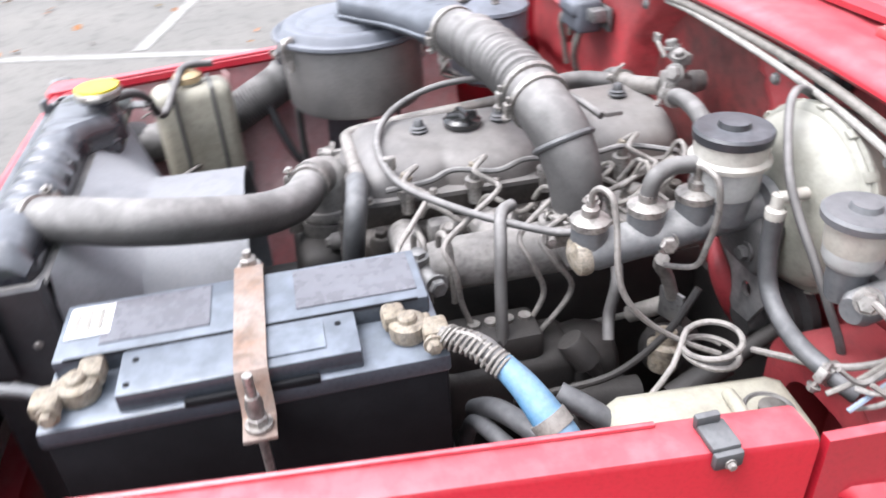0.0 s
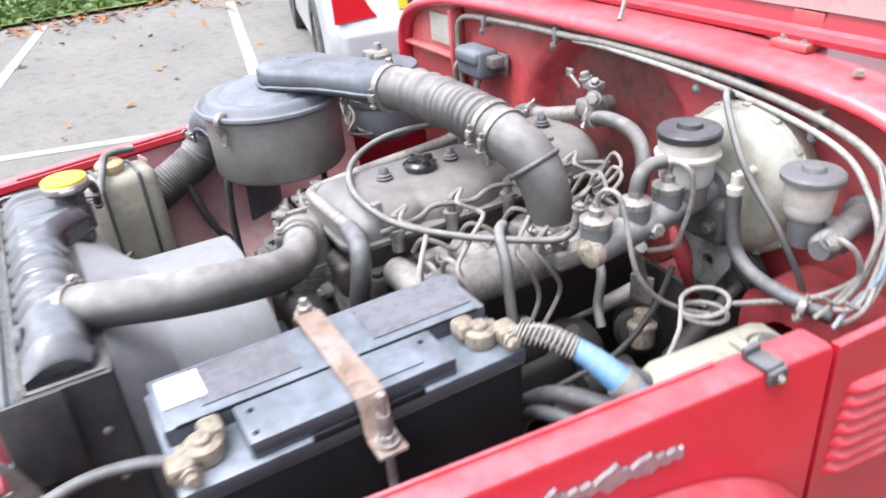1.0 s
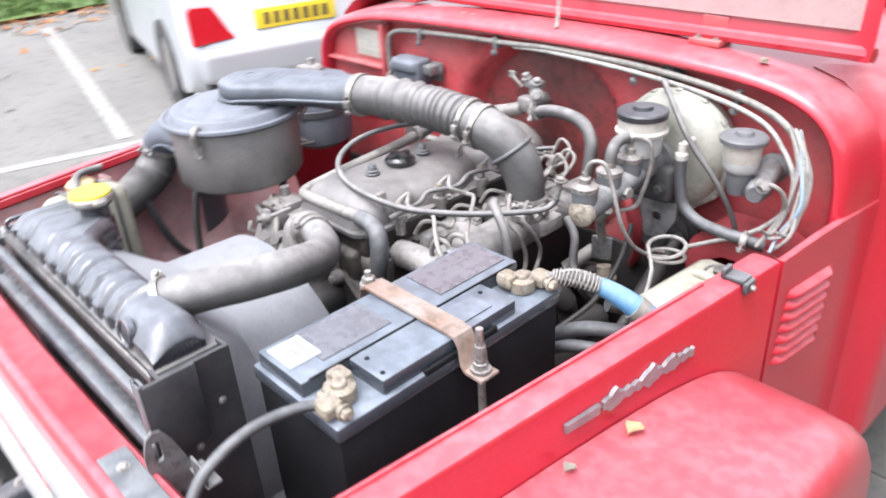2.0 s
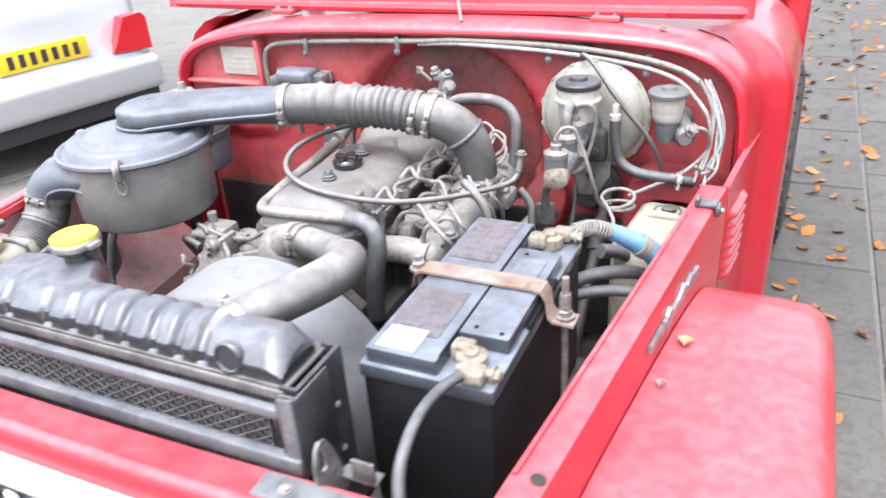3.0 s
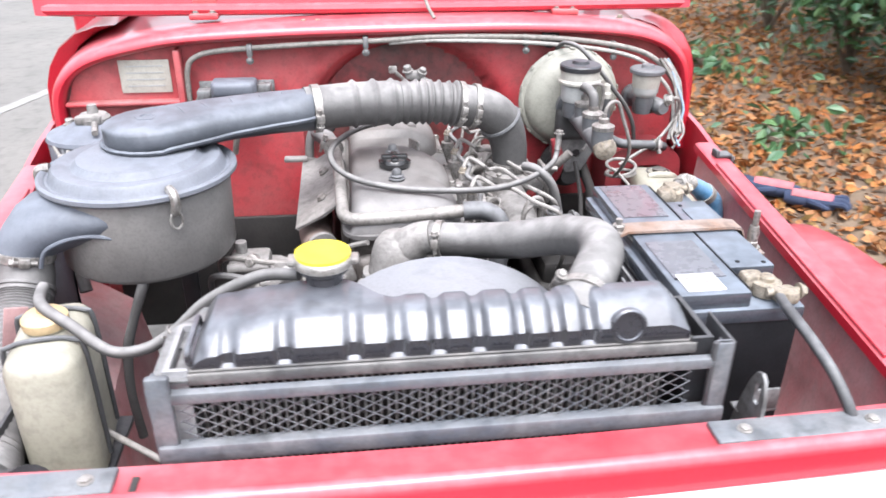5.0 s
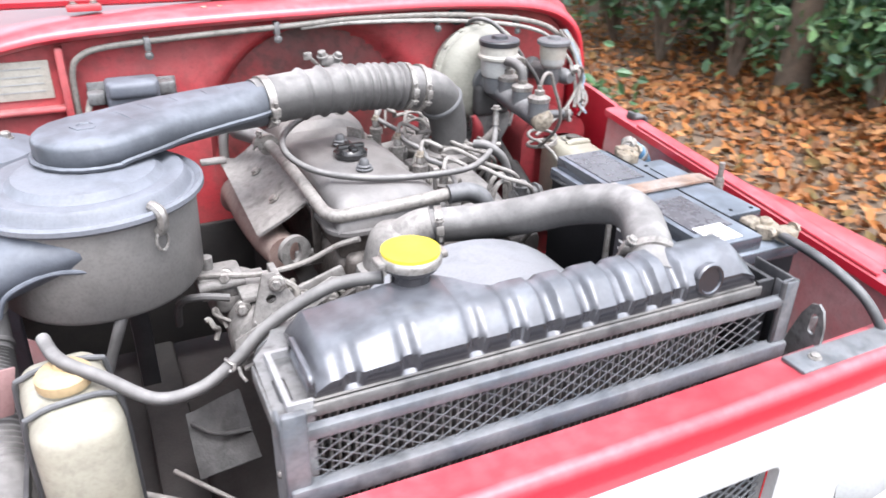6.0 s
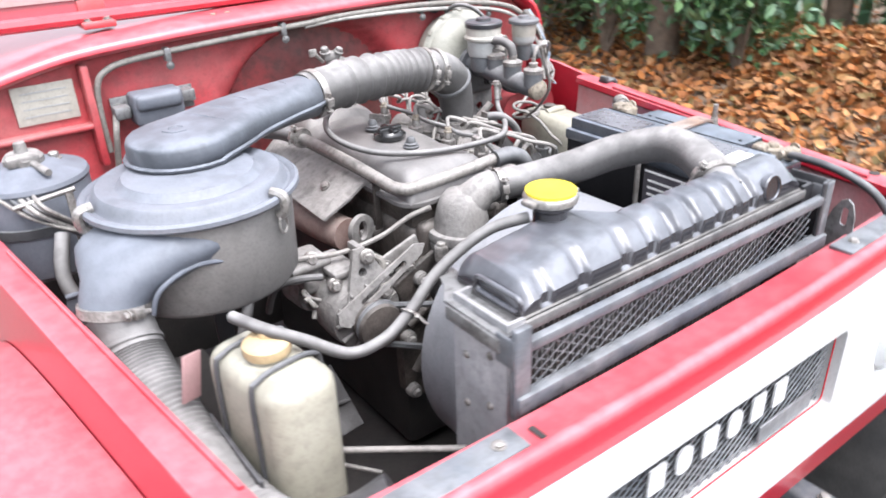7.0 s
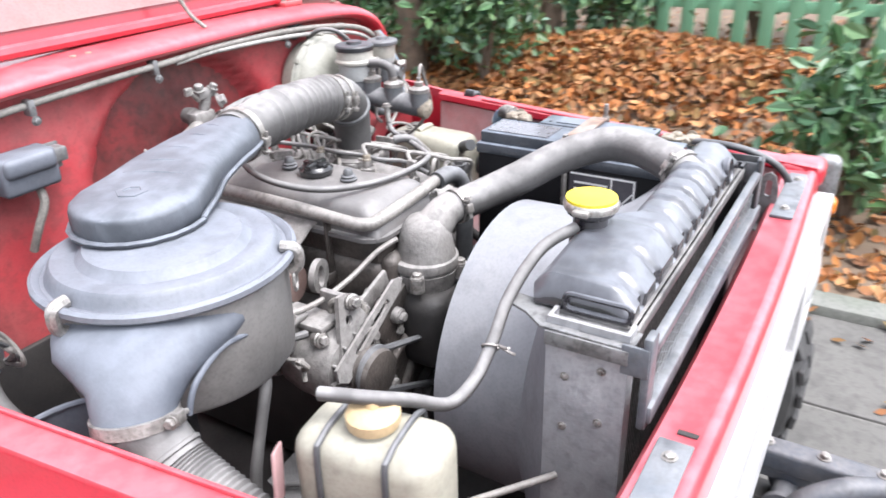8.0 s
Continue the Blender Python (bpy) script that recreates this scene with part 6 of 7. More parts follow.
for i, q in enumerate(ctrl):
    u = i / (m_ - 1)
    d = (ctrl[min(i + 1, m_ - 1)] - ctrl[max(i - 1, 0)]).normalized()
    x = x or d.orthogonal().normalized()
    x = (x - d * x.dot(d)).normalized()
    y = d.cross(x)
    r = 0.0395
    for q0 in (0.245, 0.336, 0.415, 0.485, 0.541, 0.590, 0.635, 0.695, 0.764, 0.814):
        r += 0.0050 * math.exp(-((u - q0) / 0.011) ** 2)
    if 0.45 < u < 0.80:
        r -= 0.0022
    rings.append([q + (x * math.cos(a) + y * math.sin(a)) * r for a in (2 * math.pi * k / 28 for k in range(28))])
part("bellows_hose", G().rings(rings), HOSE, ac, "ribbed rubber intake bellows")
clamp(ac, (-0.150, 0.671, 1.102), (1, 0.2, 0), 0.0405, 0.014, (0.1, -1, -0.15))
clamp(ac, (0.118, 0.714, 1.091), (1, 0.1, -0.15), 0.0405, 0.010, (0, -1, 0))
clamp(ac, (0.146, 0.717, 1.085), (1, 0.1, -0.2), 0.0405, 0.010, (0, -1, 0))
elb = part("intake_elbow", G().tube([(0.125, 0.714, 1.090), (0.162, 0.719, 1.081), (0.194, 0.728, 1.062), (0.214, 0.737, 1.030), (0.225, 0.743, 0.99), (0.227, 0.745, 0.945)], [0.0385, 0.039, 0.039, 0.038, 0.036, 0.0345], 28, 8), HOSE, ac, "dusty rubber intake elbow")
clamp(ac, (0.227, 0.745, 0.958), (0, 0, -1), 0.0355, 0.011, (0.6, -1, 0))
m = basis((0.203, 0.732, 1.049), (0.55, 0.2, -0.8))
part("elbow_rib", G().tube([m @ Vector((0.0395 * math.cos(a), 0.0395 * math.sin(a), 0)) for a in (2 * math.pi * k / 32 for k in range(32))], 0.0045, 8, 1, True), DARK_HOSE, elb)
# inlet snout and hose going forward
secs = []
for c, hw, hd, dv in (((-0.496, 0.474, 1.010), 0.116, 0.040, (-0.5, -0.6, -0.20)), ((-0.528, 0.452, 1.007), 0.101, 0.042, (-0.5, -0.6, -0.32)), ((-0.555, 0.434, 0.999), 0.076, 0.044, (-0.5, -0.55, -0.5)),
                      ((-0.575, 0.422, 0.984), 0.052, 0.044, (-0.45, -0.45, -0.7)), ((-0.588, 0.416, 0.972), 0.044, 0.042, (-0.35, -0.3, -0.9)), ((-0.594, 0.412, 0.955), 0.041, 0.041, (-0.2, -0.2, -1))):
    zv = Vector(dv).normalized()
    tv = (Vector((0.70, -0.71, 0)) - zv * zv.dot(Vector((0.70, -0.71, 0)))).normalized()
    ov = tv.cross(zv).normalized()
    secs.append([Vector(c) + tv * hw * math.cos(a) + ov * hd * math.sin(a) for a in (2 * math.pi * k / 28 for k in range(28))])
part("inlet_snout", G().rings(secs), SNOUT, ac, "black funnel-shaped inlet snout", 60)
part("snout_flange", G().tube([(-0.430, 0.392, 0.985), (-0.490, 0.385, 0.998), (-0.540, 0.376, 0.985), (-0.556, 0.376, 0.955)], 0.0035, 8, 6), SNOUT, ac)
clamp(ac, (-0.592, 0.413, 0.962), (-0.2, -0.2, -1), 0.042, 0.013, (0.4, -1, 0.1))
pts = spline([(-0.594, 0.412, 0.958), (-0.592, 0.398, 0.930), (-0.592, 0.368, 0.902), (-0.588, 0.31, 0.872), (-0.580, 0.23, 0.835), (-0.560, 0.10, 0.815), (-0.52, 0.0, 0.835)], 20)
rr = [0.041 + (0.0022 * (i % 2) if i > 36 else 0.0035 if 28 < i < 33 else 0.001) for i in range(len(pts))]
part("inlet_hose", G().tube(pts, rr, 20, 1), HOSE, ac, "ribbed grey inlet hose")
part("inlet_horn", G().tube([(-0.56, 0.06, 0.822), (-0.50, -0.01, 0.848), (-0.45, -0.03, 0.868)], [0.042, 0.046, 0.048], 24, 6), BLACK, ac, "black inlet horn")
part("mount_leg", G().box((-0.40, 0.60, 0.78), (0.03, 0.006, 0.26), 0.002), BLACK, ac)
part("pipe_flag", G().box((0, 0, 0), (0.03, 0.004, 0.060), 0.002, Matrix.Translation((-0.556, 0.258, 0.925)) @ Matrix.Rotation(0.5, 4, "Z") @ Matrix.Rotation(0.25, 4, "Y")), PINK_UNDER, ac, "faded pink bracket tab")

# bent sheet below the air cleaner
ag = thing("air_guide", "dusty blue-black bent sheet below the air cleaner", "air guide", at=(-0.59, 0.50, 0.78))
rows = []
for i in range(9):
    u = i / 8
    x, y = -0.545 - 0.085 * u, 0.455 + 0.10 * u + 0.02 * math.sin(u * math.pi)
    rows.append([(x, y, 0.74), (x - 0.004, y + 0.004, 0.82), (x - 0.002, y + 0.002, 0.90), (x + 0.004, y, 0.945 - 0.02 * u)])
under = [[(x + 0.003, y + 0.003, z) for x, y, z in r] for r in rows]
part("sheet", G().rings(rows, False, False).rings(under, False, False), LID, ag)
part("sheet_edge", G().tube([r[3] for r in rows], 0.004, 8, 1), LID, ag, "rolled edge of the sheet")

# expansion tank
et = thing("expansion_tank", "yellowed plastic coolant expansion tank with straps", "coolant tank", at=(-0.490, 0.190, 0.745))
em = Matrix.Translation((-0.484, 0.190, 0.017)) @ Matrix.Rotation(radians(8), 4, "Z")
part("tank_body", G().box((0, 0, 0.837), (0.090, 0.158, 0.216), 0.026, em, 5), CREAM, et, "translucent yellowed tank body")
part("tank_neck", G().lathe([(0.024, 0.94), (0.024, 0.952)], em, 20), CREAM, et)
part("tank_cap", G().lathe([(0.027, 0.950), (0.028, 0.953), (0.028, 0.962), (0.022, 0.968), (0.008, 0.970), (0.007, 0.978), (0.0, 0.979)], em, 20), TAN, et, "tan plastic cap")
for yy in (-0.034, 0.040):
    part("strap", G().tube([em @ Vector(q) for q in ((-0.047, yy, 0.76), (-0.047, yy, 0.92), (-0.036, yy, 0.944), (0.0, yy, 0.949), (0.036, yy, 0.944), (0.047, yy, 0.92), (0.047, yy, 0.76))], 0.0035, 8, 4), DARK_HOSE, et, "thin dark green strap")
part("tank_tray", G().box((-0.490, 0.190, 0.742), (0.11, 0.18, 0.010), 0.003).box((-0.543, 0.190, 0.80), (0.006, 0.15, 0.12), 0.002), BLACK, et, "black steel tank tray")

# battery
bt = thing("battery", "large black dusty car battery with rusty hold-down strap", "battery", at=(0.405, 0.308, 0.74))
part("case", G().box((0.405, 0.308, 0.852), (0.176, 0.392, 0.225), 0.006), BATT, bt, "black plastic battery case")
part("case_rim", G().box((0.405, 0.308, 0.967), (0.182, 0.398, 0.022), 0.005), BATTLID, bt)
part("lid_block", G().box((0.372, 0.308, 0.988), (0.098, 0.385, 0.024), 0.004), BATTLID, bt, "raised dusty lid with sky sheen in its colour")
part("lid_block", G().box((0.455, 0.302, 0.988), (0.068, 0.235, 0.024), 0.004), BATTLID, bt, "raised dusty lid with sky sheen in its colour")
part("lid_seam", G().box((0.4205, 0.308, 0.9995), (0.0025, 0.36, 0.002), 0), BATT, bt)
part("label", G().box((0.368, 0.215, 1.001), (0.072, 0.11, 0.0016), 0), DARKLABEL, bt, "dark faded label")
part("label", G().box((0.368, 0.425, 1.001), (0.072, 0.13, 0.0016), 0), DARKLABEL, bt, "dark faded label")
st = part("sticker", G().box((0.362, 0.146, 1.0015), (0.052, 0.045, 0.0016), 0), STICKER, bt, "white sticker")
part("sticker", G().box((0.456, 0.355, 1.0012), (0.04, 0.06, 0.0016), 0), BATTLID, bt, "worn pale sticker")
for k in range(3):
    part("sticker_bar", G().box((0.362, 0.133 + 0.012 * k, 1.0028), (0.036, 0.004, 0.0008), 0), WIRE, st)
for x, y in ((0.335, 0.16), (0.335, 0.46), (0.44, 0.20), (0.44, 0.40), (0.476, 0.195)):
    part("lid_hole", G().lathe([(0.0035, 0.9995), (0.0035, 1.0008)], Matrix.Translation((x, y, 0)), 8), BATT, bt)
part("carry_handle", G().box((0.493, 0.31, 0.978), (0.006, 0.13, 0.010), 0.002), BATT, bt)
rear_label = part("side_label", G().box((0.3155, 0.24, 0.90), (0.002, 0.13, 0.10), 0), DARKLABEL, bt, "dark printed label on the battery side")
for k in range(5):
    part("label_bar", G().box((0.3138, 0.262, 0.930 - 0.013 * k), (0.001, 0.065, 0.0035), 0), STICKER, rear_label, "white printed line")
for a, b, w, h in ((0.24, 0.947, 0.125, 0.003), (0.24, 0.853, 0.125, 0.003), (0.179, 0.90, 0.003, 0.096), (0.222, 0.90, 0.003, 0.096)):
    part("label_frame", G().box((0.3138, a, b), (0.001, w, h), 0), STICKER, rear_label, "white printed border")
for s in (-1, 1):
    part("label_cross", G().box((0, 0, 0), (0.001, 0.060, 0.003), 0, Matrix.Translation((0.3138, 0.2005, 0.90)) @ Matrix.Rotation(radians(s * 50), 4, "X")), STICKER, rear_label, "white printed cross")
for y, name in ((0.146, "front"), (0.470, "rear")):
    post = part("terminal_post", G().lathe([(0.012, 0.975), (0.010, 1.005), (0.008, 1.007)], Matrix.Translation((0.455, y, 0)), 14), BRASS, bt, "corroded lead post")
    s = -1 if y < 0.3 else 1
    part("terminal_clamp", G().lathe([(0.019, 0.980), (0.020, 0.984), (0.020, 0.998), (0.017, 1.000)], Matrix.Translation((0.455, y, 0)), 14).box((0.468, y + s * 0.026, 0.991), (0.030, 0.028, 0.018), 0.005).rod((0.445, y + s * 0.02, 0.992), (0.492, y + s * 0.02, 0.992), 0.006).bolt((0.490, y + s * 0.02, 0.992), (1, 0, 0), 0.008, 0.009).box((0.440, y - s * 0.012, 0.995), (0.03, 0.026, 0.022), 0.007), BRASS, post, "corroded brass terminal clamp")
# strap across the battery
sp = part("hold_down_strap", G().rings([[(x, 0.312 + 0.016 * a, z + 0.004 * b) for a, b in ((-1, 0), (-1, 1), (1, 1), (1, 0))] for x, z in ((0.300, 0.975), (0.305, 0.998), (0.315, 1.0035), (0.40, 1.0035), (0.478, 1.0035), (0.494, 1.001), (0.500, 0.99), (0.503, 0.965), (0.510, 0.957), (0.540, 0.956))]), RUST, bt, "rusty flat hold-down strap")
for x in (0.305, 0.524):
    part("hold_down_bolt", G().rod((x, 0.312, 0.76), (x, 0.312, 1.025 if x > 0.4 else 1.022), 0.005).bolt((x, 0.312, 0.962 if x > 0.4 else 1.0), (0, 0, 1), 0.010, 0.012).lathe([(0.008, 0.974 if x > 0.4 else 1.0), (0.009, 0.99 if x > 0.4 else 1.012), (0.007, 1.0 if x > 0.4 else 1.014)], Matrix.Translation((x, 0.312, 0)), 10), STEEL, sp, "threaded hold-down bolt")
part("battery_tray", G().box((0.405, 0.308, 0.733), (0.21, 0.43, 0.012), 0.003), BLACK, bt)
ta = thing("battery_bracket", "bent steel bracket standing in front of the battery", "bracket", at=(0.40, 0.0, 0.86))
tab = [(-0.060, 0.890), (0.000, 0.890), (-0.010, 0.930), (-0.022, 0.968), (-0.032, 0.986), (-0.042, 0.990), (-0.050, 0.984), (-0.056, 0.965)]
slot = list(reversed(round_rect(-0.046, 0.948, -0.036, 0.976, 0.004, 3)))
part("upright_tab", G().plate(tab, [slot], 0.004, Matrix(((0, 0, 1, 0.352), (1, 0, 0, 0), (0, 1, 0, 0), (0, 0, 0, 1)))).box((0.340, -0.032, 0.892), (0.028, 0.05, 0.004), 0.0015), ZINC, ta, "grey slotted triangular tab")
part("foot_plate", G().box((0.385, -0.012, 0.930), (0.030, 0.004, 0.030), 0.002).box((0.376, -0.004, 0.914), (0.05, 0.02, 0.004), 0.0015), ZINC, ta, "pale bent foot plate")

# battery cables
c1 = thing("battery_cable", "thick dark earth cable from the front battery terminal", "cable", at=(0.46, 0.05, 0.9))
part("cable", G().tube([(0.462, 0.122, 0.990), (0.450, 0.092, 0.996), (0.442, 0.045, 0.998), (0.442, 0.000, 0.990), (0.448, -0.040, 0.970), (0.462, -0.064, 0.930), (0.476, -0.060, 0.880), (0.480, -0.04, 0.80)], 0.0068, 12, 8), DARK_HOSE, c1)
c2 = thing("battery_lead", "battery lead wrapped in blue insulating tape", "cable", at=(0.56, 0.57, 0.95))
part("cable", G().tube([(0.478, 0.500, 0.992), (0.500, 0.530, 0.990), (0.520, 0.548, 0.980), (0.56, 0.575, 0.955)], [0.009, 0.0125, 0.0125, 0.012], 12, 6), HOSE, c2, "bundle of bare dusty wires")
for k in range(4):
    a = k * 1.57
    part("wire", G().tube([(0.482, 0.500 + 0.004 * math.cos(a), 0.995 + 0.004 * math.sin(a)), (0.503, 0.528 + 0.012 * math.cos(a), 0.992 + 0.010 * math.sin(a)), (0.528, 0.552 + 0.010 * math.cos(a), 0.977 + 0.008 * math.sin(a))], 0.003, 6, 6), PIPE, c2)
coil = spline([(0.482, 0.503, 0.993), (0.503, 0.529, 0.990), (0.528, 0.552, 0.977)], 30)
part("wire_coil", G().tube([p + Vector((0.63, -0.77, 0.0)) * 0.0132 * math.cos(i * 1.3) + Vector((0.2, 0.2, 0.95)) * 0.0132 * math.sin(i * 1.3) for i, p in enumerate(coil)], 0.0017, 6, 2), WIRE, c2, "thin wire coiled round the lead")
part("tape_wrap", G().tube([(0.522, 0.550, 0.979), (0.545, 0.567, 0.964), (0.572, 0.582, 0.944), (0.598, 0.596, 0.918), (0.610, 0.602, 0.88)], [0.0125, 0.015, 0.0175, 0.019, 0.019], 18, 6), BLUE, c2, "blue insulating tape wrapping")
part("tape_band", G().tube([(0.571, 0.581, 0.945), (0.582, 0.588, 0.935)], 0.0198, 18, 1), WIRE, c2, "grey tape band")

# brake booster, master cylinder and reservoir
bo = thing("brake_booster", "cream plated brake booster with master cylinder on the bulkhead", "brake booster", at=(0.395, 0.99, 0.93))
part("booster_shell", G().lathe([(0.07, -0.004), (0.100, 0.002), (0.106, 0.024), (0.108, 0.034), (0.113, 0.036), (0.114, 0.041), (0.110, 0.044), (0.1125, 0.047), (0.110, 0.051), (0.104, 0.053), (0.100, 0.066), (0.085, 0.080), (0.055, 0.088), (0.0, 0.088)], basis((0.402, 0.998, 1.030), (0, -1, 0)), 56), BOOSTER, bo, "cream plated booster drum")
for k in range(14):
    a = 2 * math.pi * k / 14
    part("rim_crimp", G().box((0, 0, 0.044), (0.012, 0.004, 0.016), 0.0015, basis((0.402, 0.998, 1.030), (0, -1, 0)) @ Matrix.Rotation(a, 4, "Z") @ Matrix.Translation((0, 0.1125, 0))), BOOSTER, bo)
part("booster_bracket", G().plate([(0.0, 0.0), (0.10, 0.0), (0.10, -0.03), (0.075, -0.075), (0.04, -0.08), (0.0, -0.03)], [list(reversed(circle(0.060, -0.035, 0.010, 14)))], 0.006, Matrix(((1, 0, 0, 0.352), (0, 0, 1, 0.893), (0, 1, 0, 0.955), (0, 0, 0, 1)))), WORN, bo, "grimy grey booster support plate")
# dark bracket block, enlarged to stand in for the deep shade behind it
part("cylinder_mount", G().box((0.402, 0.893, 0.990), (0.085, 0.034, 0.070), 0.012, None, 3).bolt((0.425, 0.875, 0.985), (0, -1, 0), 0.009, 0.010), SHIELD, bo, "black cylinder mount filled out to hold deep shade")
part("vacuum_union", G().rod((0.462, 0.905, 1.076), (0.462, 0.872, 1.076), 0.007).lathe([(0.010, 1.050), (0.011, 1.054), (0.011, 1.062), (0.007, 1.065), (0.007, 1.080)], Matrix.Translation((0.462, 0.872, 0)), 14), WHITEPL, bo, "white plastic vacuum valve")
mc = part("master_cylinder", G().lathe([(0.034, 0.0), (0.034, 0.012), (0.024, 0.016), (0.0225, 0.05), (0.0225, 0.215), (0.020, 0.228), (0.014, 0.232)], basis((0.395, 0.910, 1.028), (0.03, -1, -0.10)), 24).lathe([(0.030, 1.02), (0.032, 1.05), (0.030, 1.062)], Matrix.Translation((0.393, 0.853, 0)), 20), MASTER, bo, "blue-grey cast master cylinder")
for y, z in ((0.690, 1.010), (0.757, 1.016), (0.815, 1.022)):
    tur = part("turret", G().lathe([(0.021, z), (0.021, z + 0.030), (0.019, z + 0.032)], Matrix.Translation((0.398, y, 0)), 18), MASTER, mc)
    part("union_nut", G().lathe([(0.022, z + 0.030), (0.0225, z + 0.033), (0.0225, z + 0.038), (0.014, z + 0.042), (0.010, z + 0.043), (0.010, z + 0.052), (0.005, z + 0.054), (0.005, z + 0.062)], Matrix.Translation((0.398, y, 0)), 12), STEEL, tur, "pale steel union")
part("feed_elbow", G().tube([(0.398, 0.757, 1.065), (0.397, 0.763, 1.085), (0.393, 0.785, 1.094), (0.392, 0.815, 1.092)], 0.010, 12, 6), HOSE, mc, "dusty feed elbow")
part("end_plug", G().lathe([(0.0225, -0.006), (0.0235, 0.0), (0.022, 0.008), (0.013, 0.013), (0.006, 0.014)], basis((0.402, 0.680, 1.004), (0.03, -1, -0.1)), 14), BRASS, mc, "corroded end plug")
part("bleed_screw", G().bolt((0.417, 0.775, 1.012), (1, -0.2, 0.2), 0.010, 0.012), STEEL, mc)
rs = part("reservoir", G().lathe([(0.037, 1.088), (0.044, 1.092), (0.045, 1.097), (0.040, 1.101), (0.041, 1.121)], Matrix.Translation((0.393, 0.853, 0)), 32), WHITEPL, bo, "cloudy white fluid reservoir")
part("reservoir_cup", G().lathe([(0.024, 1.052), (0.034, 1.054), (0.037, 1.062), (0.038, 1.090)], Matrix.Translation((0.393, 0.853, 0)), 32), SMOKE, rs, "cloudy grey lower cup")
part("reservoir_cap", G().lathe([(0.040, 1.118), (0.0430, 1.119), (0.0435, 1.128), (0.041, 1.131), (0.018, 1.132), (0.016, 1.138), (0.0, 1.139)], Matrix.Translation((0.393, 0.853, 0)), 32), CAPBLACK, rs, "black screw cap")
part("brake_pipe", G().tube([(0.399, 0.690, 1.068), (0.402, 0.690, 1.082), (0.412, 0.694, 1.092), (0.428, 0.700, 1.088), (0.440, 0.702, 1.06), (0.458, 0.700, 1.01), (0.464, 0.712, 0.975), (0.464, 0.745, 0.935), (0.468, 0.790, 0.902), (0.480, 0.825, 0.888)], 0.0036, 8, 8), PIPE, bo, "thin steel brake pipe")
part("brake_pipe", G().tube([(0.399, 0.815, 1.078), (0.404, 0.812, 1.093), (0.418, 0.812, 1.098), (0.434, 0.818, 1.088), (0.436, 0.822, 1.05), (0.424, 0.822, 1.00), (0.412, 0.818, 0.968), (0.392, 0.79, 0.962)], 0.0036, 8, 8), PIPE, bo, "thin steel brake pipe")
coil = []
for k in range(42):
    a = 2 * math.pi * k / 18
    coil.append((0.488 + 0.031 * math.cos(a + 2.2), 0.806 + 0.031 * math.sin(a + 2.2), 0.893 + 0.0007 * k + 0.008 * math.sin(a * 0.7)))
part("pipe_coil", G().tube(coil + [(0.490, 0.760, 0.895), (0.500, 0.73, 0.865), (0.515, 0.69, 0.835), (0.52, 0.66, 0.78)], 0.0036, 8, 2), PIPE, bo, "coiled steel brake pipe")
part("vacuum_hose", G().tube([(0.462, 0.872, 1.052), (0.464, 0.872, 1.01), (0.474, 0.874, 0.968), (0.505, 0.872, 0.948), (0.552, 0.868, 0.944), (0.592, 0.878, 0.938), (0.615, 0.890, 0.930)], 0.0105, 12, 8), DARK_HOSE, bo, "dark rubber vacuum hose")
clamp(bo, (0.588, 0.877, 0.939), (1, 0.25, -0.15), 0.011, 0.010, (0.2, -1, 0.4))
part("vacuum_hose", G().tube([(0.37, 0.965, 1.140), (0.380, 0.935, 1.158), (0.408, 0.905, 1.150), (0.452, 0.885, 1.102), (0.482, 0.884, 1.065), (0.512, 0.888, 1.030), (0.538, 0.898, 0.985), (0.552, 0.915, 0.935), (0.555, 0.93, 0.88)], 0.0048, 10, 8), HOSE, bo, "dusty grey hose")

# clutch master cylinder
cl = thing("clutch_master_cylinder", "small clutch master cylinder with white reservoir", "master cylinder", at=(0.565, 1.0, 1.04))
part("cylinder", G().lathe([(0.026, 0), (0.026, 0.010), (0.018, 0.014), (0.018, 0.125), (0.013, 0.135)], basis((0.566, 1.002, 1.022), (0.22, -1, 0.02)), 20).lathe([(0.016, 1.01), (0.020, 1.03), (0.020, 1.052)], Matrix.Translation((0.556, 0.893, 0)), 18).box((0.572, 0.93, 1.018), (0.05, 0.03, 0.04), 0.008), MASTER, cl, "dark cast cylinder")
part("outlet_union", G().bolt((0.602, 0.880, 1.040), (0.6, -0.6, 0.3), 0.010, 0.014), STEEL, cl)
rs = part("reservoir", G().lathe([(0.028, 1.068), (0.0295, 1.072), (0.031, 1.098), (0.031, 1.104)], Matrix.Translation((0.556, 0.893, 0)), 26), WHITEPL, cl, "white fluid reservoir")
part("reservoir_cup", G().lathe([(0.016, 1.046), (0.024, 1.050), (0.028, 1.058), (0.0285, 1.070)], Matrix.Translation((0.556, 0.893, 0)), 26), SMOKE, rs, "cloudy grey lower cup")
part("reservoir_cap", G().lathe([(0.034, 1.098), (0.0375, 1.100), (0.038, 1.107), (0.035, 1.110), (0.015, 1.111), (0.013, 1.117), (0.0, 1.118)], Matrix.Translation((0.556, 0.893, 0)), 28), CAPGREY, rs, "grey screw cap")
part("clutch_pipe", G().tube([(0.608, 0.876, 1.044), (0.622, 0.875, 1.046), (0.636, 0.884, 1.030), (0.634, 0.895, 0.995), (0.610, 0.885, 0.965), (0.580, 0.870, 0.945), (0.545, 0.86, 0.928), (0.50, 0.85, 0.905)], 0.0038, 8, 8), PIPE, cl, "thin steel pipe")

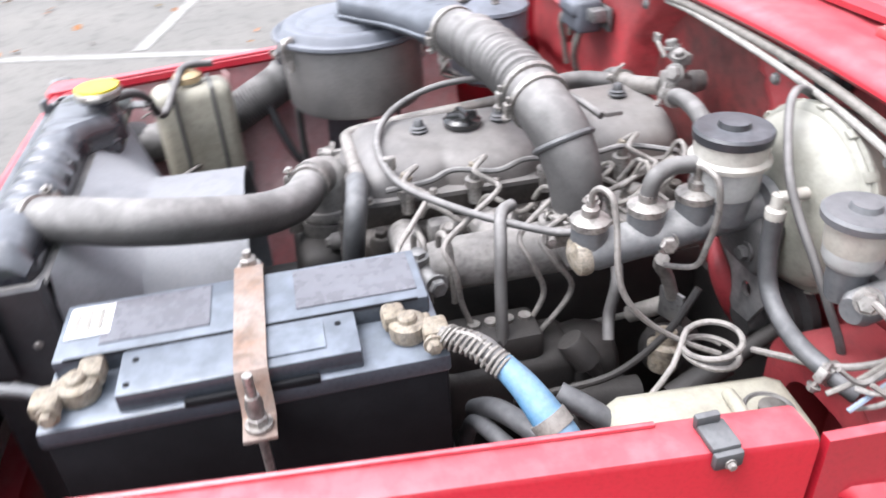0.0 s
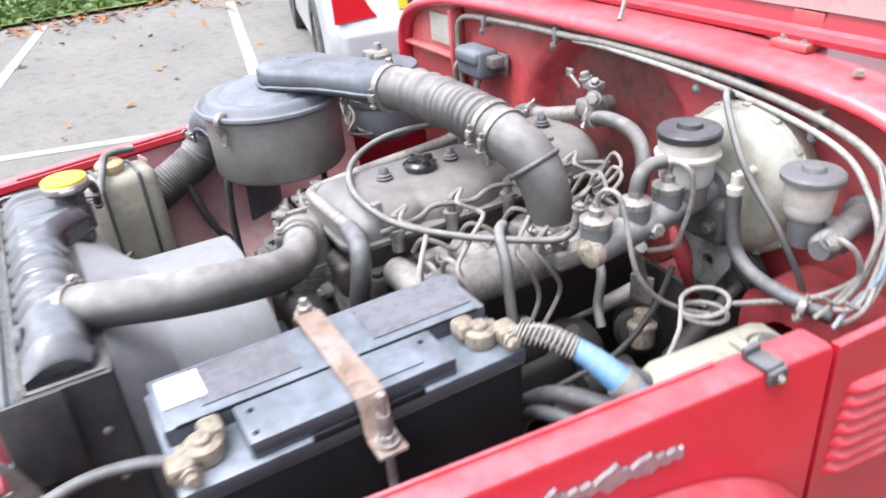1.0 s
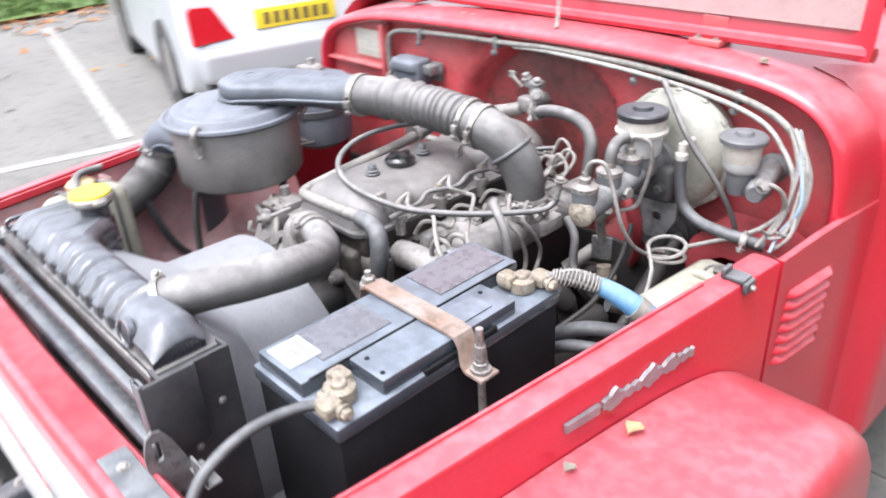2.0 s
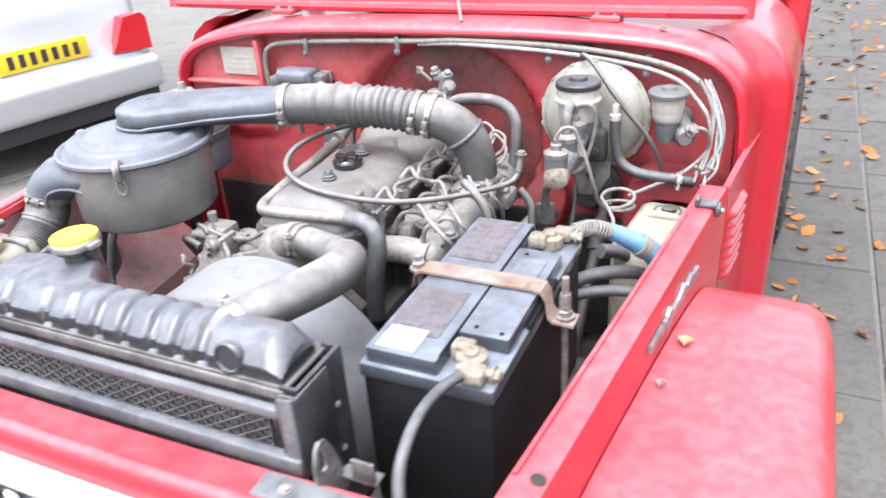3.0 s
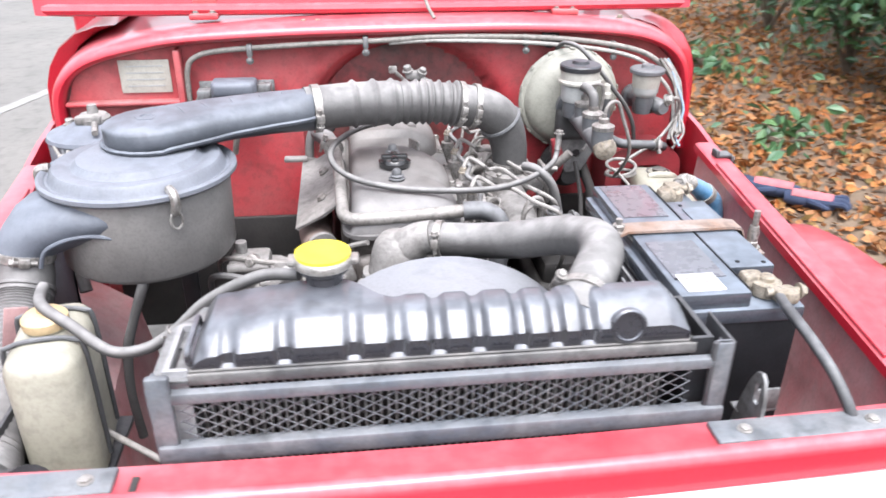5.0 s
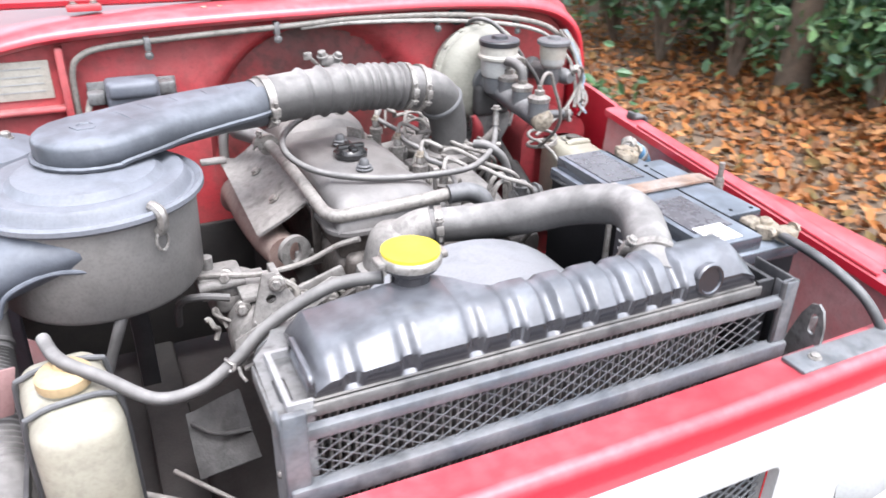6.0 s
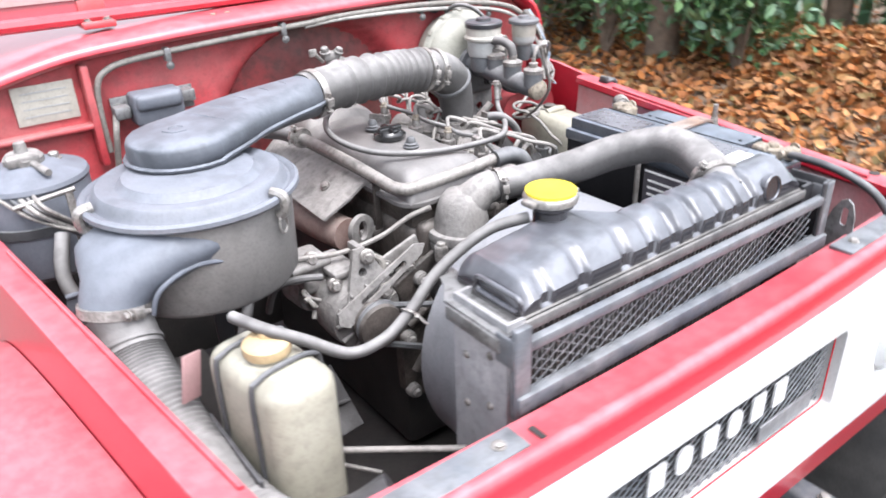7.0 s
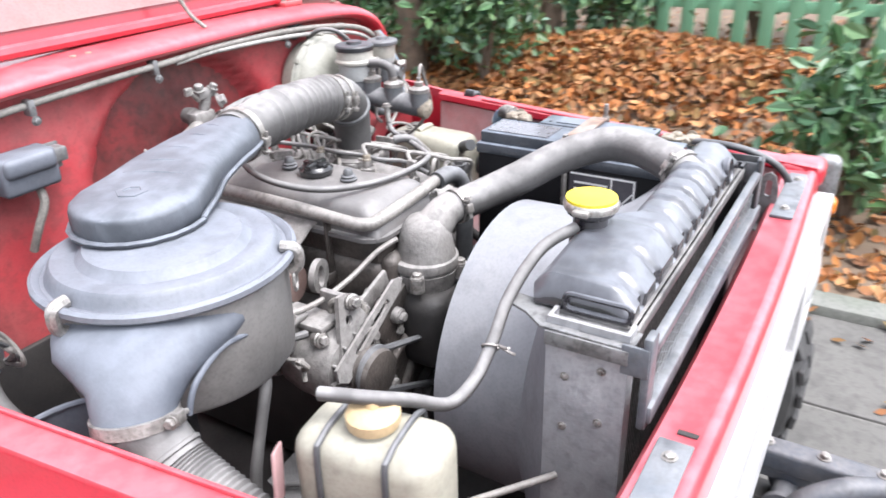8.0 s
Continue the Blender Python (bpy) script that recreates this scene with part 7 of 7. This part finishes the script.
# washer tank beside the battery
wt = thing("washer_tank", "dirty cream plastic washer tank with dark cap", "washer tank", at=(0.575, 0.76, 0.70))
wm = Matrix.Translation((0.566, 0.762, -0.048)) @ Matrix.Rotation(radians(-5), 4, "Z")
body = [[(0.052 * k * a, 0.105 * k2 * b, z) for a, b in ((-1, -0.86), (-0.8, -1), (0.8, -1), (1, -0.86), (1, 0.86), (0.8, 1), (-0.8, 1), (-1, 0.86))] for z, k, k2 in ((0.75, 0.95, 0.97), (0.76, 1, 1), (0.90, 1, 1), (0.925, 0.97, 0.98), (0.938, 0.86, 0.93), (0.944, 0.66, 0.84))]
part("tank_body", G().rings([[wm @ Vector(q) for q in r] for r in body]), CREAM, wt, "dirty cream tank body", 40)
part("filler_recess", G().lathe([(0.026, 0.940), (0.027, 0.946), (0.024, 0.947), (0.022, 0.9435), (0.0, 0.9435)], wm @ Matrix.Translation((0.010, 0.060, 0)), 24), WORN, wt, "dirty filler recess")
part("tank_cap", G().lathe([(0.014, 0.943), (0.015, 0.951), (0.010, 0.953), (0.0, 0.953)], wm @ Matrix.Translation((0.012, 0.062, 0)), 16), IRON, wt, "grimy filler cap")
part("tank_shoulder", G().tube([wm @ Vector(q) for q in ((-0.02, 0.03, 0.944), (0.0, 0.028, 0.949), (0.03, 0.032, 0.945), (0.047, 0.055, 0.93))], 0.008, 10, 6), CREAM, wt)

# steering column and pedal box parts on the bulkhead
pb = thing("pedal_bracket", "red steel pedal bracket on the bulkhead", "bracket", at=(0.45, 0.98, 0.80))
part("bracket_plate", G().plate(round_rect(-0.10, -0.24, 0.075, 0.020, 0.045, 7), [list(reversed(round_rect(-0.062, -0.22, 0.050, -0.020, 0.035, 6)))], 0.10, Matrix(((1, 0, 0, 0.585), (0, 0, 1, 0.885), (0, 1, 0, 0.908), (0, 0, 0, 1)))).box((0.572, 0.960, 0.80), (0.13, 0.01, 0.22), 0.003), RED_SHADED, pb, "pressed red bracket frame")
part("bracket_strip", G().tube([(0.352, 0.878, 0.960), (0.366, 0.882, 0.925), (0.370, 0.905, 0.87), (0.345, 0.95, 0.80), (0.31, 0.985, 0.74)], [0.005, 0.013, 0.014, 0.011, 0.008], 10, 6), RED_SHADED, pb, "bent red steel strip")
sc = thing("steering_column", "dark steering column with rubber boot at the bulkhead", "steering column", at=(0.40, 0.98, 0.80))
part("boot", G().lathe([(0.056, 0), (0.057, 0.012), (0.046, 0.018), (0.049, 0.030), (0.038, 0.036), (0.041, 0.048), (0.026, 0.055), (0.022, 0.075)], basis((0.405, 0.972, 0.874), (0.0, -1, -0.12)), 28), SHIELD, sc, "black rubber boot")
part("shaft", G().rod((0.442, 0.93, 0.875), (0.47, 0.45, 0.62), 0.011).rod((0.446, 0.86, 0.838), (0.45, 0.79, 0.80), 0.017), GRIME_SHADE, sc, "grimy steel steering shaft")

# regulator box, plate and stiffener on the bulkhead
rb = thing("voltage_regulator", "dusty grey regulator box on the bulkhead", "regulator", at=(-0.36, 1.0, 1.04))
part("box", G().box((-0.334, 0.968, 1.056), (0.095, 0.050, 0.062), 0.008, None, 3).box((-0.334, 0.960, 1.070), (0.088, 0.05, 0.032), 0.010, None, 3), LID, rb, "dusty blue-grey box")
part("base_plate", G().box((-0.332, 0.995, 1.056), (0.16, 0.006, 0.045), 0.002), ZINC, rb, "zinc mounting plate")
for s in (-1, 1):
    part("mount_screw", G().bolt((-0.332 + s * 0.066, 0.991, 1.056), (0, -1, 0), 0.008, 0.007), STEEL, rb)
for x, z in ((-0.272, 1.064), (-0.399, 1.054)):
    part("connector", G().box((x, 0.975, z), (0.03, 0.03, 0.024), 0.004), ZINC, rb, "pale plug connector")
part("lead", G().tube([(-0.32, 0.965, 1.03), (-0.322, 0.955, 1.00), (-0.34, 0.96, 0.96), (-0.35, 0.975, 0.92)], 0.007, 8, 6), WIRE, rb, "grey wire bundle")
part("lead", G().tube([(-0.41, 0.975, 1.05), (-0.42, 0.96, 1.02), (-0.425, 0.97, 0.97), (-0.43, 0.98, 0.92)], 0.006, 8, 6), WIRE, rb, "grey wire bundle")
ip = thing("identity_plate", "faded beige identity plate on the red bulkhead", "plate", at=(-0.52, 0.985, 1.09))
part("plate", G().box((-0.520, 0.988, 1.093), (0.105, 0.003, 0.070), 0.002), IDPLATE, ip)
for k in range(4):
    part("plate_bar", G().box((-0.520, 0.9858, 1.115 - 0.014 * k), (0.078, 0.0006, 0.0025), 0), SMOKE, ip)
part("bulkhead_stiffener", G().box((-0.447, 0.985, 1.055), (0.014, 0.035, 0.19), 0.004).box((-0.570, 0.985, 1.038), (0.24, 0.03, 0.010), 0.004), RED_IN, car, "red bulkhead stiffener")

# heater valve and hoses
hv = thing("heater_valve", "corroded heater valve and rubber hoses on the bulkhead", "valve", at=(0.05, 1.02, 1.06))
part("valve_body", G().lathe([(0.016, 0), (0.018, 0.02), (0.014, 0.024), (0.014, 0.05)], basis((0.045, 1.02, 1.040), (0.0, -1, 0.0)), 14).box((0.042, 0.974, 1.040), (0.055, 0.032, 0.034), 0.009).rod((0.050, 0.974, 1.05), (0.058, 0.970, 1.085), 0.011).box((0.056, 0.970, 1.088), (0.044, 0.022, 0.018), 0.005).bolt((0.075, 0.955, 1.070), (0.6, -0.8, 0.3), 0.011, 0.012).bolt((0.040, 0.966, 1.096), (-0.2, -0.2, 1), 0.009, 0.012).bolt((0.070, 0.962, 1.094), (0.3, -0.4, 1), 0.008, 0.010), ALLOY, hv, "dusty corroded valve body")
part("valve_lever", G().rod((0.030, 0.960, 1.080), (0.010, 0.955, 1.100), 0.004).box((0.006, 0.957, 1.103), (0.018, 0.008, 0.016), 0.003), STEEL, hv)
part("heater_hose", G().tube([(0.062, 0.960, 1.026), (0.105, 0.950, 1.044), (0.160, 0.940, 1.052), (0.210, 0.930, 1.047), (0.238, 0.922, 1.022), (0.246, 0.912, 0.985), (0.242, 0.90, 0.92)], 0.0128, 14, 8), HOSE, hv, "dusty rubber heater hose")
part("heater_hose", G().tube([(0.025, 0.965, 1.030), (-0.02, 0.955, 1.018), (-0.07, 0.955, 1.004), (-0.12, 0.962, 0.994), (-0.145, 0.955, 0.985)], 0.0145, 14, 8), PIPE, hv, "dusty heater pipe")
clamp(hv, (0.078, 0.956, 1.033), (1, -0.2, 0.4), 0.0135, 0.009, (0, -1, 0.5))
clamp(hv, (-0.105, 0.960, 0.997), (1, -0.1, 0.25), 0.015, 0.009, (0, -0.6, 0.8))

# canister behind the air cleaner
vc = thing("vacuum_tank", "dusty grey round tank with fittings behind the air cleaner", "tank", at=(-0.60, 0.82, 0.92))
vm = Matrix.Translation((-0.596, 0.850, 0.042)) @ Matrix.Diagonal((0.9, 0.9, 1, 1))
part("tank_body", G().lathe([(0.06, 0.80), (0.096, 0.82), (0.100, 0.84), (0.102, 0.965), (0.098, 0.972)], vm, 36), LID, vc)
tl = part("tank_lid", G().lathe([(0.103, 0.966), (0.105, 0.970), (0.102, 0.977), (0.06, 0.990), (0.045, 0.996), (0.0, 0.998)], vm, 36), LID, vc, "dusty blue-grey lid")
part("lid_fitting", G().lathe([(0.035, 0.99), (0.035, 1.005), (0.028, 1.012), (0.012, 1.014), (0.010, 1.03)], vm, 20).box((-0.600, 0.830, 1.047), (0.05, 0.02, 0.016), 0.004).rod((-0.59, 0.83, 1.042), (-0.575, 0.775, 1.036), 0.006), ALLOY, tl)
for bx in (-0.55, -0.645):
    part("lid_bolt", G().bolt((bx, 0.855, 1.030), (0, 0, 1), 0.009, 0.012), STEEL, tl)
for k in range(5):
    o = 0.012 * k
    part("wire", G().tube([(-0.655 + o, 0.775 + 0.5 * o, 1.012), (-0.625 + 0.5 * o, 0.742 - 0.4 * o, 0.985 + 0.3 * o), (-0.590 + o, 0.730 + 0.3 * o, 0.962 - 0.6 * o), (-0.555 + 0.4 * o, 0.725, 0.94 - o), (-0.535, 0.735 + o, 0.90 - 0.5 * o)], 0.0028 + 0.0008 * (k % 3), 8, 6), (WIRE, DARK_HOSE, WHITEWIRE, HOSE, PIPE)[k], vc, "loose wire across the tank")
part("tank_band", G().lathe([(0.1025, 0.895), (0.1045, 0.896), (0.1045, 0.912), (0.1025, 0.913)], vm, 36), DARK_HOSE, vc, "dark band round the tank")
part("tank_strap", G().box((-0.56, 0.737, 0.955), (0.012, 0.006, 0.12), 0.002).rod((-0.64, 0.75, 1.0), (-0.55, 0.735, 1.015), 0.004), STEEL, vc)
part("tank_hose", G().tube([(-0.59, 0.70, 0.96), (-0.61, 0.66, 0.91), (-0.60, 0.62, 0.86), (-0.58, 0.58, 0.80)], 0.0115, 12, 6), HOSE, vc, "dusty grey hose")

sh = thing("splash_shield", "grimy black splash shield low beside the radiator", "shield", at=(-0.31, 0.44, 0.57))
sm = Matrix.Translation((-0.313, 0.445, 0.63)) @ Matrix.Rotation(radians(-35), 4, "Z") @ Matrix.Rotation(radians(42), 4, "X")
rows = [[sm @ Matrix.Rotation(0.5, 4, "Z") @ Vector((-0.05 + 0.0145 * i, -0.055 + 0.0185 * j, 0.002 * math.sin(i * 0.9 + j * 0.6) + 0.004 * max(0, i + j - 7))) for j in range(7)] for i in range(8)]
under = [[q + Vector((0.002, 0.002, -0.004)) for q in r] for r in rows]
part("sheet", G().rings(rows, False, False).rings(under, False, False), SHIELD, sh)
part("fold", G().tube([sm @ Vector((-0.05, 0.01, 0.012)), sm @ Vector((0.0, 0.0, 0.016)), sm @ Vector((0.05, 0.015, 0.012))], 0.004, 8, 4), SHIELD, sh)
part("stay", G().rod((-0.393, 0.449, 0.58), (-0.28, 0.312, 0.568), 0.004), PIPE, sh, "thin bare steel stay")
# added black sheets that put the lower bulkhead's shade into dark panels
im = thing("bulkhead_shade_sheet", "black sheet standing in for shade on the lower bulkhead", "mat", at=(0.29, 1.0, 0.7))
part("mat", G().box((0.280, 0.994, 0.62), (0.44, 0.014, 0.32), 0.005), GRIME_SHADE, im)
im2 = thing("bulkhead_shade_sheet", "black sheet standing in for shade on the lower bulkhead", "mat", at=(-0.37, 1.0, 0.7))
part("mat", G().box((-0.375, 0.982, 0.62), (0.56, 0.014, 0.28), 0.005), GRIME_SHADE, im2)

# loose hoses in the depth of the bay
hs = thing("fender_hose", "thin dark hose along the inner wing", "hose", at=(-0.5, 0.35, 0.8))
part("hose", G().tube([(-0.560, 0.330, 0.885), (-0.560, 0.340, 0.855), (-0.560, 0.355, 0.795), (-0.560, 0.378, 0.735), (-0.572, 0.415, 0.68), (-0.55, 0.45, 0.62)], 0.009, 10, 6), DARK_HOSE, hs)
part("conduit", G().tube([(-0.415, 0.410, 0.925), (-0.425, 0.400, 0.900), (-0.446, 0.398, 0.846), (-0.466, 0.398, 0.785), (-0.475, 0.40, 0.70), (-0.475, 0.41, 0.6)], [0.0075 + 0.0008 * (i % 2) for i in range(6)], 10, 12), HOSE, hs, "corrugated grey conduit")
lh = thing("drain_hose", "dark hoses curving down behind the battery", "hose", at=(0.5, 0.62, 0.8))
part("hose", G().tube([(0.44, 0.54, 0.84), (0.48, 0.555, 0.875), (0.53, 0.58, 0.885), (0.58, 0.62, 0.865), (0.60, 0.66, 0.80)], 0.012, 12, 6), DARK_HOSE, lh)
part("hose", G().tube([(0.43, 0.53, 0.78), (0.46, 0.535, 0.84), (0.51, 0.55, 0.86), (0.57, 0.58, 0.85), (0.60, 0.60, 0.80)], 0.010, 12, 6), DARK_HOSE, lh)
part("hose", G().tube([(0.50, 0.62, 0.90), (0.53, 0.66, 0.88), (0.55, 0.70, 0.83), (0.56, 0.72, 0.76)], 0.013, 12, 6), DARK_HOSE, lh)
rod = thing("support_rod", "thin grey stay rod beside the radiator", "rod", at=(-0.38, 0.0, 0.85))
part("rod", G().rod((-0.44, 0.180, 0.80), (-0.296, 0.068, 0.80), 0.0045), PIPE, rod)

# wiring along the cowl
wh = thing("wiring_harness", "grey wiring harness clipped along the cowl", "wiring", at=(0, 0.98, 1.18))
part("loom", G().tube([(-0.432, 0.985, 0.98), (-0.434, 0.982, 1.05), (-0.430, 0.980, 1.105), (-0.412, 0.978, 1.132), (-0.36, 0.976, 1.146), (-0.2, 0.972, 1.156), (0.0, 0.968, 1.164), (0.10, 0.966, 1.169), (0.30, 0.966, 1.166), (0.46, 0.964, 1.152), (0.565, 0.958, 1.130), (0.618, 0.950, 1.095), (0.650, 0.935, 1.05), (0.655, 0.915, 1.0), (0.640, 0.89, 0.955)], 0.006, 10, 8), WIRE, wh, "taped grey loom")
part("loom", G().tube([(0.0, 0.970, 1.157), (0.10, 0.964, 1.162), (0.30, 0.960, 1.155), (0.46, 0.956, 1.139), (0.555, 0.950, 1.116), (0.602, 0.94, 1.08), (0.632, 0.925, 1.04), (0.635, 0.905, 0.99), (0.62, 0.88, 0.95)], 0.0045, 10, 8), WHITEWIRE, wh, "pale sleeved loom")
for k in range(6):
    o = 0.010 * math.sin(k * 2.1)
    q = 0.008 * math.cos(k * 1.7)
    part("wire", G().tube([(0.612 + o, 0.945, 1.118), (0.640 + q, 0.925, 1.07), (0.648 + o, 0.905 + q, 1.01), (0.64 + 2 * q, 0.885 + o, 0.965), (0.63 + o, 0.86 + 2 * q, 0.93 + 0.01 * k)], 0.0028, 6, 8), (WHITEWIRE, BLUEWIRE, WIRE, WHITEWIRE, WIRE, PIPE)[k], wh)
for x, z in ((-0.295, 1.149), (-0.05, 1.162), (0.30, 1.160), (0.50, 1.142)):
    part("loom_clip", G().box((x, 0.972, z - 0.002), (0.012, 0.02, 0.026), 0.003).bolt((x, 0.962, z - 0.022), (0, -1, 0), 0.006, 0.005), ZINC, wh, "zinc loom clip")
part("grommet", G().lathe([(0.022, 0), (0.022, 0.010), (0.014, 0.014), (0.012, 0.03)], basis((0.36, 1.0, 1.158), (0.3, -1, -0.1)), 16), DARK_HOSE, wh, "black rubber grommet")

# spring clips on the overflow hose beside the tank cap
for c0, d0 in (((-0.315, 0.145, 0.975), (-0.7, 0.0, -0.6)),):
    cmx = basis(c0, d0)
    sc0 = part("spring_clip", G().tube([cmx @ Vector((0.0095 * math.cos(a), 0.0095 * math.sin(a), 0.006 * math.sin(a * 0.5))) for a in (0.35 + 5.6 * k / 15 for k in range(16))], 0.0018, 6, 2), STEEL, rad, "steel wire spring clip")
    for sgn in (-1, 1):
        part("clip_ear", G().tube([cmx @ Vector((0.009, sgn * 0.003, 0)), cmx @ Vector((0.020, sgn * 0.006, 0.002)), cmx @ Vector((0.026, sgn * 0.012, 0.002))], 0.0018, 6, 3), STEEL, sc0)

# thinner litter further along the verge
spots = []
for k in range(9000):
    x = KX + 0.14 + abs(random.gauss(0, 2.6))
    y = -2.2 - abs(random.gauss(0, 3.6)) if k % 3 else 8.8 + abs(random.gauss(0, 2.5))
    if x < 12 and -11.5 < y < 17:
        spots.append((x, y, verge_height(x, y) + 0.015, random.uniform(0.6, 1.3)))
leaves("fallen_leaves", spots, 0.062, LITTER, "thin scatter of brown autumn leaves along the verge", "leaves", 0.6, 0.35)
